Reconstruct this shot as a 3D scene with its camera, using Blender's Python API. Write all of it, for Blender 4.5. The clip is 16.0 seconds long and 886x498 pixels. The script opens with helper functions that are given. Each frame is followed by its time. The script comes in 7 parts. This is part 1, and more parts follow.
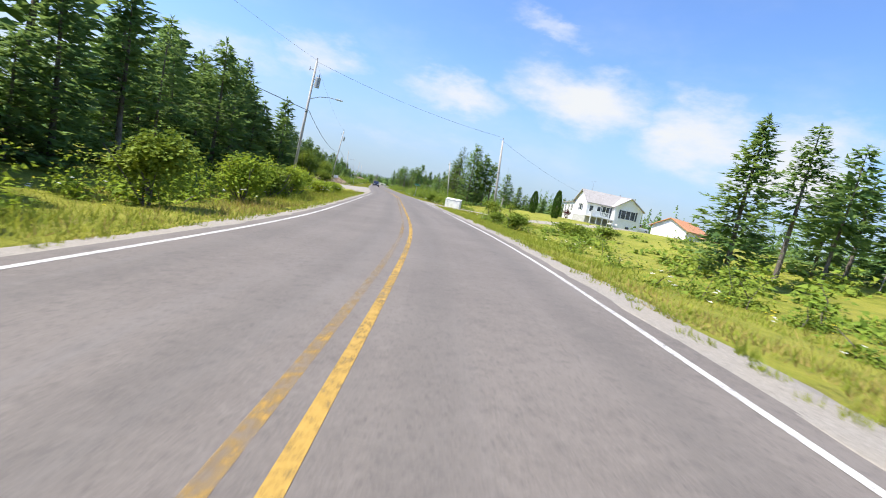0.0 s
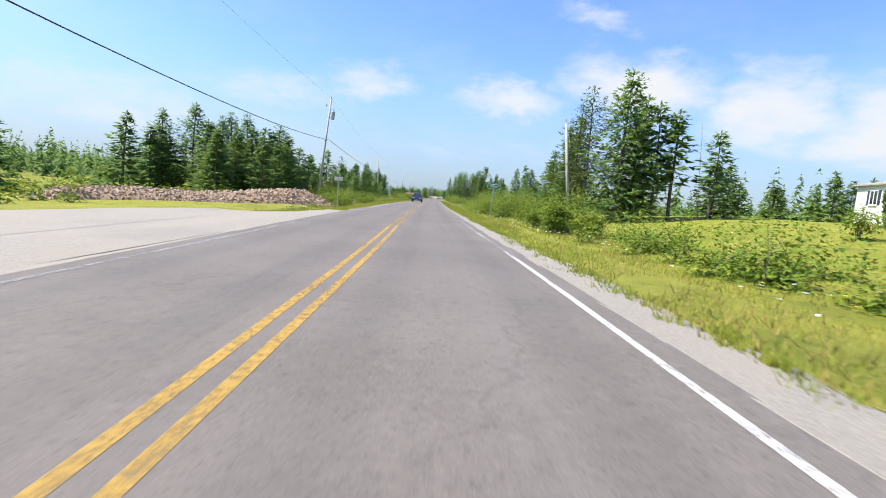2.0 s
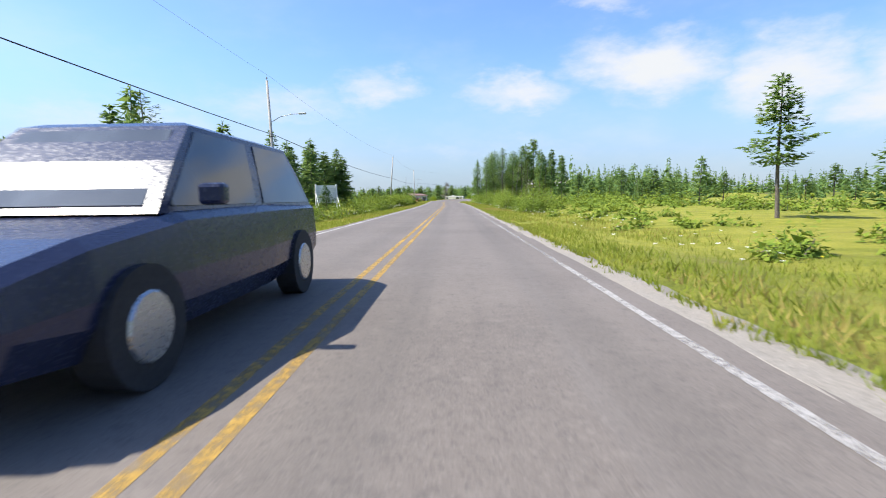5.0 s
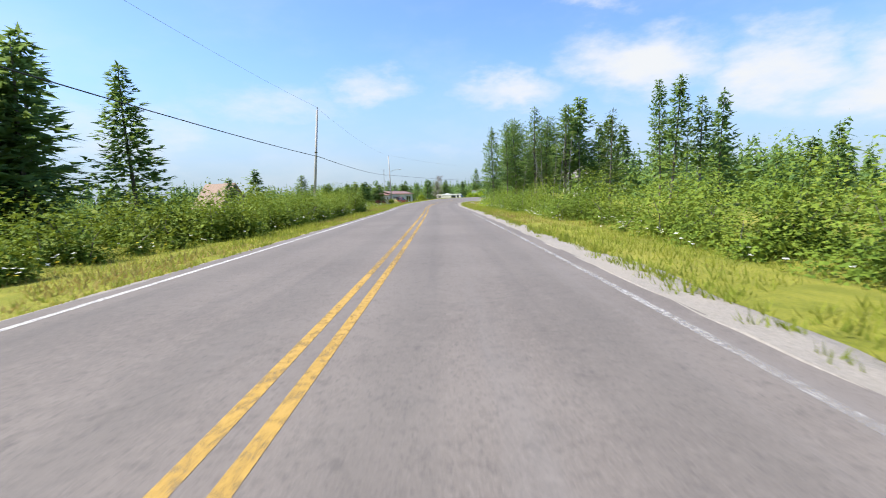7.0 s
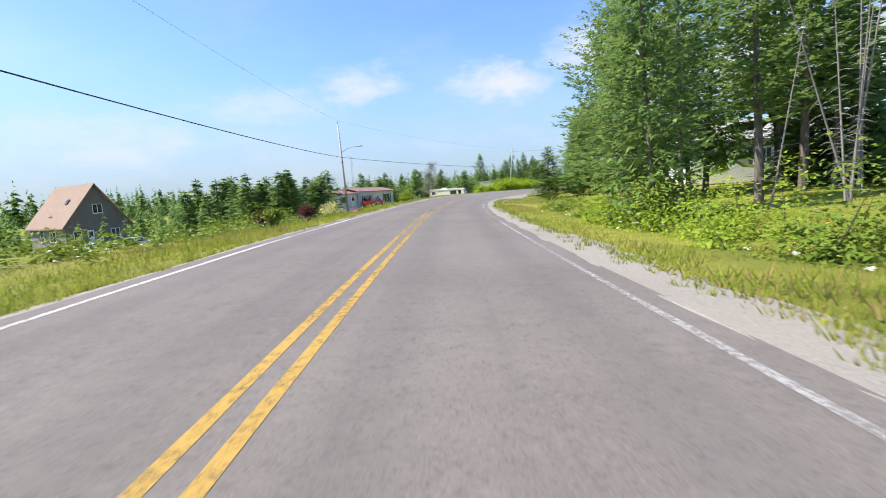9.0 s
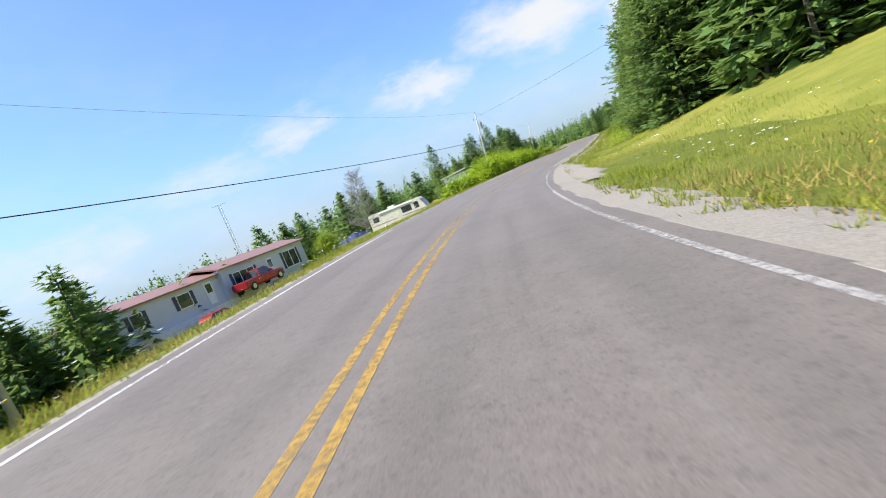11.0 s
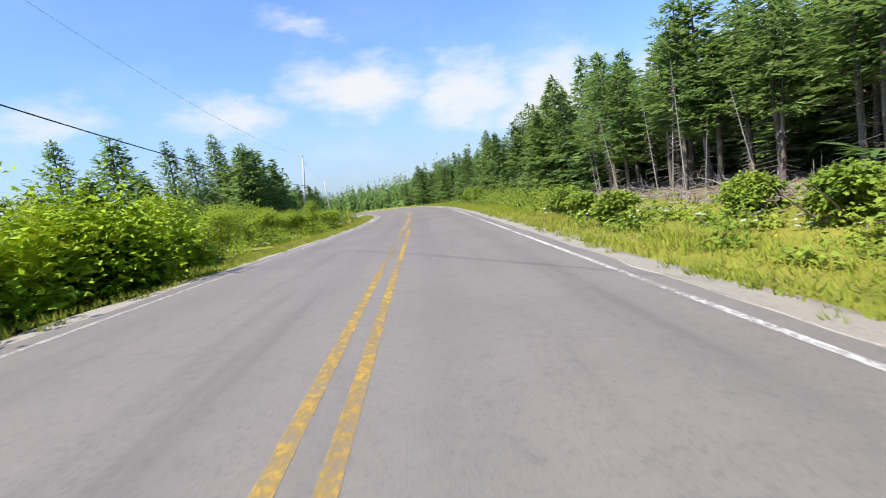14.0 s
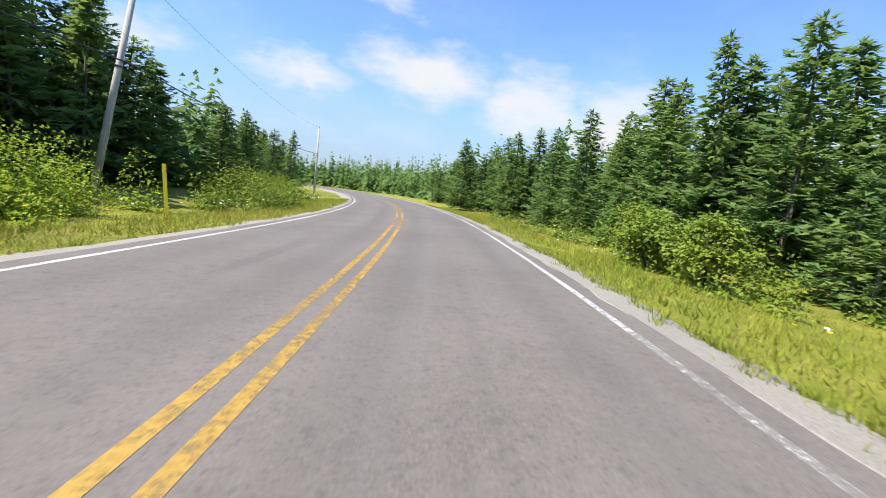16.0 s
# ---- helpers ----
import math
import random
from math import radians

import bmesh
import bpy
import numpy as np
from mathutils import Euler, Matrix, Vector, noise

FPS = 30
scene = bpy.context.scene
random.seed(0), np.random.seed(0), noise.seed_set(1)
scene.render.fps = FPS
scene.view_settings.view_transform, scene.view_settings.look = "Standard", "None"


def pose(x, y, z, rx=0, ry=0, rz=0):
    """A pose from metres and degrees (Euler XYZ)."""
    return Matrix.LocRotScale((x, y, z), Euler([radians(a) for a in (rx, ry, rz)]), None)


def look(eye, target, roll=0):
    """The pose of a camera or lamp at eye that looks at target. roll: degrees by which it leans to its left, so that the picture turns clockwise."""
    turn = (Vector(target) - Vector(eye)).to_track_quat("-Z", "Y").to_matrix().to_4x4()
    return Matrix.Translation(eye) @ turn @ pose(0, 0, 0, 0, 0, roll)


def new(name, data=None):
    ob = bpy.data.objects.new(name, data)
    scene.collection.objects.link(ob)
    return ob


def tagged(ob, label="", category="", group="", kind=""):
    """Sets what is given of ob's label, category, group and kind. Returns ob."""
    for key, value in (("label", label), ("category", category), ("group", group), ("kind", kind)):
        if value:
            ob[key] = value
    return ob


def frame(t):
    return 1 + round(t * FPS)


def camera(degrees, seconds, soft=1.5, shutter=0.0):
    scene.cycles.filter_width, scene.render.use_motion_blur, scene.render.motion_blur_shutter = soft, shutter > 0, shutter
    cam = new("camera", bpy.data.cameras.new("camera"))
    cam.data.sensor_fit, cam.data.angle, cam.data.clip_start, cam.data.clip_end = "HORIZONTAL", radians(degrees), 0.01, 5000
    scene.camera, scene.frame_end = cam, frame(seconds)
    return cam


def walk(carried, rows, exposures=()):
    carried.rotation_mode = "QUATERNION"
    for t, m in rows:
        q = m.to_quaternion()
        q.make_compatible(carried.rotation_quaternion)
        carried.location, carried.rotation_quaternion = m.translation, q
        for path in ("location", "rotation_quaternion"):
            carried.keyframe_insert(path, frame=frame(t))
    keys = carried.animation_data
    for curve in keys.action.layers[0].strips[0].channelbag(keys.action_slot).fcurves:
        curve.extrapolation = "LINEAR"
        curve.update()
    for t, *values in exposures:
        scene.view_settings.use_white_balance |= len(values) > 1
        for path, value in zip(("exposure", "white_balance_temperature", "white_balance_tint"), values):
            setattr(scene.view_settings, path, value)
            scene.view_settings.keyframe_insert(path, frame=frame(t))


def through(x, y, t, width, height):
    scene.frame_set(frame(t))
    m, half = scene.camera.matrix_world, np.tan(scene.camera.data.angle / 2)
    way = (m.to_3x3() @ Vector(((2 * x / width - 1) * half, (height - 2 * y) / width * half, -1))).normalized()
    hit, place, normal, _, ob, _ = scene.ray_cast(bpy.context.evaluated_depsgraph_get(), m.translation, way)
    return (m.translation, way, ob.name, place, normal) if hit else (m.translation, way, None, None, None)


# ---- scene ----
cam = camera(84.4, 16.0, soft=1.0, shutter=0.05)
PATH = [
    (0.0, pose(-0.04, 0.01, 1.08, 83.86, -11.33, -8.37)),
    (0.5, pose(1.96, 15.60, 1.08, 83.41, -10.17, -6.04)),
    (1.0, pose(2.85, 31.01, 1.08, 83.93, -8.73, -4.07)),
    (1.5, pose(3.74, 46.13, 1.08, 83.90, -6.91, -2.37)),
    (2.0, pose(4.23, 61.20, 1.08, 84.06, -4.63, -1.15)),
    (2.5, pose(4.09, 76.27, 1.08, 84.16, -2.79, -0.20)),
    (3.0, pose(4.15, 90.77, 1.08, 84.14, -1.01, 0.26)),
    (3.5, pose(4.05, 105.33, 1.08, 84.05, 0.25, 0.58)),
    (4.0, pose(3.99, 119.99, 1.08, 84.00, 0.78, 0.80)),
    (4.5, pose(3.95, 134.40, 1.08, 83.97, 0.99, 0.89)),
    (5.0, pose(3.94, 148.38, 1.08, 83.97, 0.76, 0.78)),
    (5.5, pose(3.96, 162.06, 1.08, 83.97, 0.42, 0.56)),
    (6.0, pose(3.99, 175.56, 1.08, 83.95, 0.30, 0.32)),
    (6.5, pose(4.05, 188.99, 1.08, 83.88, 0.71, 0.16)),
    (7.0, pose(4.15, 202.43, 1.08, 83.78, 1.51, 0.07)),
    (7.5, pose(4.09, 215.55, 1.08, 83.88, 1.19, -0.09)),
    (8.0, pose(3.89, 227.80, 1.08, 83.78, 0.88, -0.16)),
    (8.5, pose(3.69, 240.22, 1.08, 83.47, 2.06, -0.39)),
    (9.0, pose(3.70, 252.40, 1.08, 83.26, 3.64, -0.67)),
    (9.5, pose(3.97, 263.56, 1.08, 83.15, 4.99, -1.13)),
    (10.0, pose(4.39, 274.95, 1.08, 83.11, 8.51, -1.84)),
    (10.5, pose(5.21, 286.51, 1.08, 83.17, 14.85, -3.20)),
    (11.0, pose(6.53, 297.89, 1.08, 83.21, 21.72, -5.47)),
    (11.5, pose(8.45, 308.69, 1.08, 83.14, 26.85, -8.90)),
    (12.0, pose(11.08, 318.51, 1.08, 82.86, 27.97, -13.73)),
    (12.5, pose(13.98, 327.78, 1.08, 82.44, 26.32, -19.34)),
    (13.0, pose(17.83, 336.73, 1.08, 82.81, 21.92, -23.71)),
    (13.5, pose(22.56, 345.71, 1.08, 82.95, 16.93, -26.69)),
    (14.0, pose(26.74, 353.86, 1.08, 83.70, 9.23, -29.29)),
    (14.5, pose(31.07, 362.05, 1.08, 83.43, 1.49, -29.46)),
    (15.0, pose(35.29, 370.24, 1.08, 83.60, -2.71, -28.52)),
    (15.5, pose(39.48, 378.66, 1.08, 83.57, -5.30, -27.02)),
    (16.0, pose(43.41, 387.05, 1.08, 83.75, -6.27, -24.93)),
]
walk(cam, PATH)

# ---- world, sun ----
SUN_AZ, SUN_EL = radians(-94), radians(54)     # azimuth from +y, clockwise

world = bpy.data.worlds.new("sky")
scene.world = world
world.use_nodes = True


class Nodes:
    """Short-hand for node trees."""

    def __init__(self, tree):
        self.t = tree
        tree.nodes.clear()

    def add(self, kind, *links, **props):
        n = self.t.nodes.new(kind)
        for k, v in props.items():
            if k == "operation":
                n.operation = v
            elif k == "blend":
                n.data_type, n.blend_type = "RGBA", v
            elif k == "vector_type":
                n.vector_type = v
            elif k == "interpolation":
                n.interpolation_type = v
            else:
                self.put(n, k, v)
        for i, v in enumerate(links):
            self.feed(n.inputs[i], v)
        return n

    def put(self, n, name, v):
        self.feed(n.inputs[name.replace("_", " ")], v)

    def feed(self, socket, v):
        if v is None:
            return
        if hasattr(v, "is_linked"):
            self.t.links.new(v, socket)
        elif hasattr(v, "outputs"):
            self.t.links.new(v.outputs[0], socket)
        else:
            socket.default_value = v

    def math(self, op, a, b=None, c=None):
        return self.add("ShaderNodeMath", a, b, c, operation=op).outputs[0]

    def vmath(self, op, a, b=None):
        n = self.add("ShaderNodeVectorMath", a, b, operation=op)
        return n.outputs["Value"] if op in ("DOT_PRODUCT", "LENGTH", "DISTANCE") else n.outputs[0]

    def mix(self, fac, a, b, blend="MIX"):
        n = self.t.nodes.new("ShaderNodeMix")
        n.data_type, n.blend_type = "RGBA", blend
        for s, v in ((0, fac), (6, a), (7, b)):
            self.feed(n.inputs[s], v if not isinstance(v, tuple) or len(v) == 4 else (*v, 1))
        return n.outputs[2]

    def noise(self, vec, scale, detail=4.0, rough=0.55, out=0):
        n = self.t.nodes.new("ShaderNodeTexNoise")
        self.feed(n.inputs["Vector"], vec)
        n.inputs["Scale"].default_value, n.inputs["Detail"].default_value, n.inputs["Roughness"].default_value = scale, detail, rough
        return n.outputs[out]

    def ramp(self, fac, lo, hi, a=0.0, b=1.0):
        n = self.t.nodes.new("ShaderNodeMapRange")
        n.interpolation_type = "SMOOTHSTEP"
        self.feed(n.inputs["Value"], fac)
        for k, v in (("From Min", lo), ("From Max", hi), ("To Min", a), ("To Max", b)):
            self.feed(n.inputs[k], v)
        return n.outputs[0]


def build_sky():
    n = Nodes(world.node_tree)
    sky = n.t.nodes.new("ShaderNodeTexSky")
    sky.sky_type, sky.sun_disc = "NISHITA", False
    sky.sun_elevation, sky.sun_rotation = SUN_EL, SUN_AZ
    sky.altitude, sky.air_density, sky.dust_density, sky.ozone_density = 0, 1.0, 1.2, 1.6
    co = n.t.nodes.new("ShaderNodeTexCoord").outputs["Generated"]
    sep = n.add("ShaderNodeSeparateXYZ", co)
    az = n.math("MULTIPLY", n.math("ARCTAN2", sep.outputs[0], sep.outputs[1]), 57.2958)
    el = n.math("MULTIPLY", n.math("ARCSINE", sep.outputs[2]), 57.2958)
    # fair-weather clouds: azimuth, elevation, half width, half height, tilt, thickness
    clouds = [(16.5, 20.2, 6.0, 1.6, -0.12, 0.62), (8.0, 11.8, 7.5, 2.4, 0.0, 0.85), (22.0, 13.2, 8.5, 4.0, -0.10, 1.0),
              (33.5, 10.6, 6.5, 4.4, 0.0, 1.0), (43.0, 9.2, 7.0, 4.8, 0.0, 1.0), (-7.5, 12.6, 5.0, 2.6, 0.0, 0.75),
              (-18.0, 10.6, 9.0, 3.2, 0.0, 0.6), (-33.0, 7.0, 14.0, 4.0, 0.0, 0.6), (3.0, 5.5, 22.0, 3.0, 0.0, 0.35),
              (62.0, 8.0, 14.0, 5.0, 0.0, 0.8), (-70.0, 10.0, 18.0, 5.0, 0.0, 0.6), (120.0, 14.0, 25.0, 6.0, 0.0, 0.7),
              (-140.0, 16.0, 28.0, 7.0, 0.0, 0.7), (178.0, 12.0, 20.0, 5.0, 0.0, 0.7)]
    drift = n.add("ShaderNodeCombineXYZ", n.math("MULTIPLY", az, 0.11), n.math("MULTIPLY", el, 0.24), 0.0).outputs[0]
    warp = n.add("ShaderNodeSeparateXYZ", n.noise(drift, 1.0, 5.0, 0.62, 1))
    az_w = n.math("ADD", az, n.math("MULTIPLY", n.math("SUBTRACT", warp.outputs[0], 0.5), 11.0))
    el_w = n.math("ADD", el, n.math("MULTIPLY", n.math("SUBTRACT", warp.outputs[1], 0.5), 6.5))
    total = None
    for a, e, w, h, tilt, thick in clouds:
        da, de = n.math("SUBTRACT", az_w, a), n.math("SUBTRACT", el_w, e)
        de = n.math("SUBTRACT", de, n.math("MULTIPLY", da, tilt))
        r2 = n.math("ADD", n.math("POWER", n.math("ABSOLUTE", n.math("DIVIDE", da, w)), 2.0), n.math("POWER", n.math("ABSOLUTE", n.math("DIVIDE", de, h)), 2.0))
        v = n.math("MULTIPLY", n.math("EXPONENT", n.math("MULTIPLY", r2, -1.1)), thick)
        total = v if total is None else n.math("MAXIMUM", total, v)
    stretched = n.add("ShaderNodeCombineXYZ", n.math("MULTIPLY", az, 0.06), n.math("MULTIPLY", el, 0.13), 0.0).outputs[0]
    billow = n.noise(stretched, 2.6, 8.0, 0.60)
    wisps = n.noise(stretched, 0.9, 5.0, 0.6)
    body = n.math("ADD", total, n.math("MULTIPLY", n.math("SUBTRACT", billow, 0.5), 0.95))
    cover = n.math("MULTIPLY", n.ramp(body, 0.14, 1.02), n.ramp(total, 0.02, 0.36))
    veil = n.math("MULTIPLY", n.ramp(wisps, 0.42, 0.80), n.ramp(el, 34.0, 3.0, 0.0, 0.35))
    cover = n.math("MAXIMUM", cover, veil)
    haze = n.ramp(el, 16.0, 0.0, 0.0, 0.75)
    blue = n.mix(haze, n.mix(1.0, sky.outputs[0], (0.88, 1.10, 1.46), "MULTIPLY"), (2.55, 3.15, 3.9))
    colour = n.mix(cover, blue, (4.75, 4.9, 5.1))
    back = n.add("ShaderNodeBackground", colour, 0.096)
    out = n.t.nodes.new("ShaderNodeOutputWorld")
    n.t.links.new(back.outputs[0], out.inputs[0])


build_sky()
sun_data = bpy.data.lights.new("sun", "SUN")
sun_data.energy, sun_data.angle, sun_data.color = 4.5, radians(0.53), (1.0, 0.935, 0.82)
sun = new("sun", sun_data)
sun_dir = Vector((math.sin(SUN_AZ) * math.cos(SUN_EL), math.cos(SUN_AZ) * math.cos(SUN_EL), math.sin(SUN_EL)))
sun.matrix_world = look(sun_dir * 200, (0, 0, 0))
scene.view_settings.exposure = 0.97

# ---- materials ----


def material(name, build):
    m = bpy.data.materials.new(name)
    m.use_nodes = True
    n = Nodes(m.node_tree)
    shader = build(n)
    out = n.t.nodes.new("ShaderNodeOutputMaterial")
    n.t.links.new(shader.outputs[0], out.inputs["Surface"])
    return m


def place(n):
    return n.t.nodes.new("ShaderNodeNewGeometry").outputs["Position"]


def local(n):
    return n.t.nodes.new("ShaderNodeTexCoord").outputs["Object"]


def principled(n, colour, rough=0.6, metal=0.0, bump=None, strength=0.3, spec=0.5, dist=0.02):
    p = n.t.nodes.new("ShaderNodeBsdfPrincipled")
    n.feed(p.inputs["Base Color"], colour if not isinstance(colour, tuple) else (*colour, 1))
    n.feed(p.inputs["Roughness"], rough)
    p.inputs["Metallic"].default_value = metal
    p.inputs["Specular IOR Level"].default_value = spec
    if bump is not None:
        b = n.t.nodes.new("ShaderNodeBump")
        b.inputs["Strength"].default_value, b.inputs["Distance"].default_value = strength, dist
        n.feed(b.inputs["Height"], bump)
        n.t.links.new(b.outputs[0], p.inputs["Normal"])
    return p


def painted(name, colour, rough=0.5, dirt=0.12, metal=0.0, scale=3.0):
    def build(n):
        v = n.noise(place(n), scale, 5, 0.6)
        fine = n.noise(place(n), scale * 12, 3, 0.6)
        dark = tuple(c * (1 - 2.6 * dirt) for c in colour)
        c = n.mix(n.ramp(v, 0.35, 0.75), colour, dark)
        return principled(n, c, n.ramp(fine, 0.2, 0.8, rough - 0.1, rough + 0.12), metal, fine, 0.08)
    return material(name, build)


def foliage(name, low, high, yellow, through=0.28, rough=0.55):
    """Leaves: colour drifts from plant to plant, from leaf to leaf and in patches; some light comes through."""
    def build(n):
        geo = n.t.nodes.new("ShaderNodeNewGeometry")
        info = n.t.nodes.new("ShaderNodeObjectInfo")
        patch = n.noise(geo.outputs["Position"], 0.55, 3, 0.6)
        c = n.mix(geo.outputs["Random Per Island"], low, high)
        c = n.mix(n.math("MULTIPLY", n.ramp(patch, 0.42, 0.75), 0.65), c, yellow)
        c = n.mix(n.math("MULTIPLY", info.outputs["Random"], 0.22), c, tuple(0.7 * a for a in low))
        p = principled(n, c, rough + 0.12, spec=0.14)
        tr = n.add("ShaderNodeBsdfTranslucent", n.mix(0.5, c, yellow))
        mixer = n.t.nodes.new("ShaderNodeMixShader")
        mixer.inputs[0].default_value = through
        n.t.links.new(p.outputs[0], mixer.inputs[1])
        n.t.links.new(tr.outputs[0], mixer.inputs[2])
        return mixer
    return material(name, build)


def asphalt_build(n):
    v = place(n)
    big, mid, fine = n.noise(v, 0.35, 4, 0.6), n.noise(v, 3.0, 5, 0.65), n.noise(v, 70.0, 3, 0.7)
    c = n.mix(n.ramp(big, 0.3, 0.7), (0.123, 0.105, 0.092), (0.158, 0.137, 0.120))
    c = n.mix(n.ramp(mid, 0.5, 0.8, 0.0, 0.5), c, (0.085, 0.078, 0.072))
    c = n.mix(n.ramp(fine, 0.42, 0.70, 0.0, 0.65), c, (0.215, 0.193, 0.172))
    c = n.mix(n.ramp(n.noise(v, 34.0, 2, 0.6), 0.56, 0.66, 0.0, 0.45), c, (0.070, 0.064, 0.060))
    patchy = n.noise(v, 8.0, 5, 0.7)
    c = n.mix(n.ramp(patchy, 0.52, 0.72, 0.0, 0.55), c, (0.192, 0.168, 0.148))
    c = n.mix(n.ramp(patchy, 0.46, 0.28, 0.0, 0.5), c, (0.078, 0.070, 0.065))
    # wheel tracks, polished darker along the lanes
    uv = n.t.nodes.new("ShaderNodeUVMap").outputs[0]
    off = n.add("ShaderNodeSeparateXYZ", uv).outputs[0]
    for lane in (-1.48, 1.42):
        w = n.math("ABSOLUTE", n.math("SUBTRACT", n.math("ABSOLUTE", n.math("SUBTRACT", off, lane)), 0.78))
        c = n.mix(n.ramp(w, 0.42, 0.05, 0.0, 0.24), c, (0.084, 0.077, 0.071))
    # paler stretch through the bend: sun glare on the asphalt put into its colour
    along = n.add("ShaderNodeSeparateXYZ", uv).outputs[1]
    sun_pale = n.math("MULTIPLY", n.ramp(along, 296.0, 325.0), n.ramp(along, 384.0, 362.0))
    c = n.mix(n.math("MULTIPLY", sun_pale, 0.28), c, (0.200, 0.191, 0.186))
    # long tar-dark and bleached streaks along the lanes
    streak = n.noise(n.vmath("MULTIPLY", uv, (1.9, 0.07, 1.0)), 1.0, 4, 0.6)
    c = n.mix(n.ramp(streak, 0.52, 0.75, 0.0, 0.35), c, (0.180, 0.166, 0.155))
    c = n.mix(n.ramp(streak, 0.46, 0.28, 0.0, 0.30), c, (0.080, 0.073, 0.068))
    crack = n.t.nodes.new("ShaderNodeTexVoronoi")
    crack.feature = "DISTANCE_TO_EDGE"
    crack.inputs["Scale"].default_value = 0.21
    n.feed(crack.inputs["Vector"], n.vmath("ADD", v, n.vmath("SCALE", n.noise(v, 0.9, 4, 0.6, 1), None)))
    near = n.math("MULTIPLY", n.ramp(crack.outputs["Distance"], 0.006, 0.001), n.ramp(n.noise(v, 0.12, 2), 0.52, 0.62))
    c = n.mix(n.math("MULTIPLY", near, 0.18), c, (0.04, 0.038, 0.036))
    return principled(n, c, n.ramp(fine, 0.3, 0.7, 0.75, 0.92), 0, fine, 0.25, spec=0.3, dist=0.008)


def gravel_build(n):
    v = place(n)
    stones = n.t.nodes.new("ShaderNodeTexVoronoi")
    stones.inputs["Scale"].default_value = 62.0
    n.feed(stones.inputs["Vector"], v)
    big = n.noise(v, 0.8, 5, 0.65)
    fine = n.noise(v, 24.0, 6, 0.8)
    tone = n.add("ShaderNodeSeparateXYZ", stones.outputs["Color"]).outputs[0]
    c = n.mix(n.math("ADD", n.math("MULTIPLY", tone, 0.4), n.math("MULTIPLY", n.ramp(fine, 0.25, 0.75), 0.6)), (0.175, 0.160, 0.140), (0.37, 0.335, 0.288))
    c = n.mix(n.ramp(big, 0.35, 0.7, 0.0, 0.5), c, (0.30, 0.262, 0.212))
    c = n.mix(n.ramp(n.noise(v, 0.22, 4, 0.6), 0.5, 0.72, 0.0, 0.45), c, (0.21, 0.195, 0.17))
    c = n.mix(n.ramp(n.noise(v, 5.0, 4, 0.75), 0.60, 0.72, 0.0, 0.5), c, (0.13, 0.115, 0.095))
    return principled(n, c, 0.92, 0, fine, 0.7, spec=0.25, dist=0.014)


def soil_grass_build(n):
    v = place(n)
    big, mid, fine = n.noise(v, 0.12, 4, 0.6), n.noise(v, 1.1, 5, 0.65), n.noise(v, 22.0, 4, 0.7)
    c = n.mix(n.ramp(mid, 0.3, 0.7), (0.180, 0.200, 0.024), (0.310, 0.300, 0.046))
    c = n.mix(n.ramp(big, 0.45, 0.7, 0.0, 0.6), c, (0.33, 0.30, 0.06))
    wide = n.noise(v, 0.025, 4, 0.65)
    c = n.mix(n.ramp(wide, 0.48, 0.66, 0.0, 0.75), c, (0.085, 0.115, 0.022))
    c = n.mix(n.ramp(n.noise(v, 0.4, 5, 0.7), 0.55, 0.75, 0.0, 0.6), c, (0.16, 0.125, 0.05))
    c = n.mix(n.ramp(fine, 0.4, 0.8, 0.0, 0.6), c, (0.075, 0.10, 0.014))
    return principled(n, c, 0.9, 0, fine, 0.9, spec=0.15, dist=0.06)


def road_paint(name, colour, wear):
    def build(n):
        v = place(n)
        w = n.math("ADD", n.math("MULTIPLY", n.noise(v, 15.0, 7, 0.85), 0.75), n.math("MULTIPLY", n.noise(v, 0.16, 2, 0.5), 0.32))
        fine = n.noise(v, 60.0, 3, 0.7)
        w = n.math("ADD", w, n.math("MULTIPLY", n.noise(v, 1.3, 4, 0.7), 0.18))
        cover = n.ramp(w, wear - 0.13, wear + 0.13, 1.0, 0.04)
        c = colour
        c = n.mix(n.ramp(fine, 0.4, 0.8, 0.0, 0.3), c, tuple(a * 0.6 for a in colour))
        p = principled(n, c, 0.7, 0, fine, 0.3, spec=0.3, dist=0.008)
        n.feed(p.inputs["Alpha"], cover)
        return p
    return material(name, build)


def bark_build(n):
    v = local(n)
    st = n.vmath("MULTIPLY", v, (9.0, 9.0, 1.6))
    a, b = n.noise(st, 2.0, 5, 0.7), n.noise(v, 1.3, 3, 0.6)
    c = n.mix(n.ramp(a, 0.3, 0.7), (0.075, 0.06, 0.05), (0.19, 0.165, 0.14))
    c = n.mix(n.ramp(b, 0.45, 0.75, 0.0, 0.6), c, (0.22, 0.22, 0.195))
    return principled(n, c, 0.9, 0, a, 0.7, spec=0.2)


def weathered_wood(name, lo, hi):
    def build(n):
        v = local(n)
        st = n.vmath("MULTIPLY", v, (14.0, 14.0, 0.7))
        a, b = n.noise(st, 2.0, 5, 0.65), n.noise(v, 0.9, 4, 0.6)
        c = n.mix(n.ramp(a, 0.3, 0.75), lo, hi)
        c = n.mix(n.ramp(b, 0.4, 0.8, 0.0, 0.4), c, tuple(x * 0.6 for x in lo))
        return principled(n, c, 0.85, 0, a, 0.4, spec=0.2)
    return material(name, build)


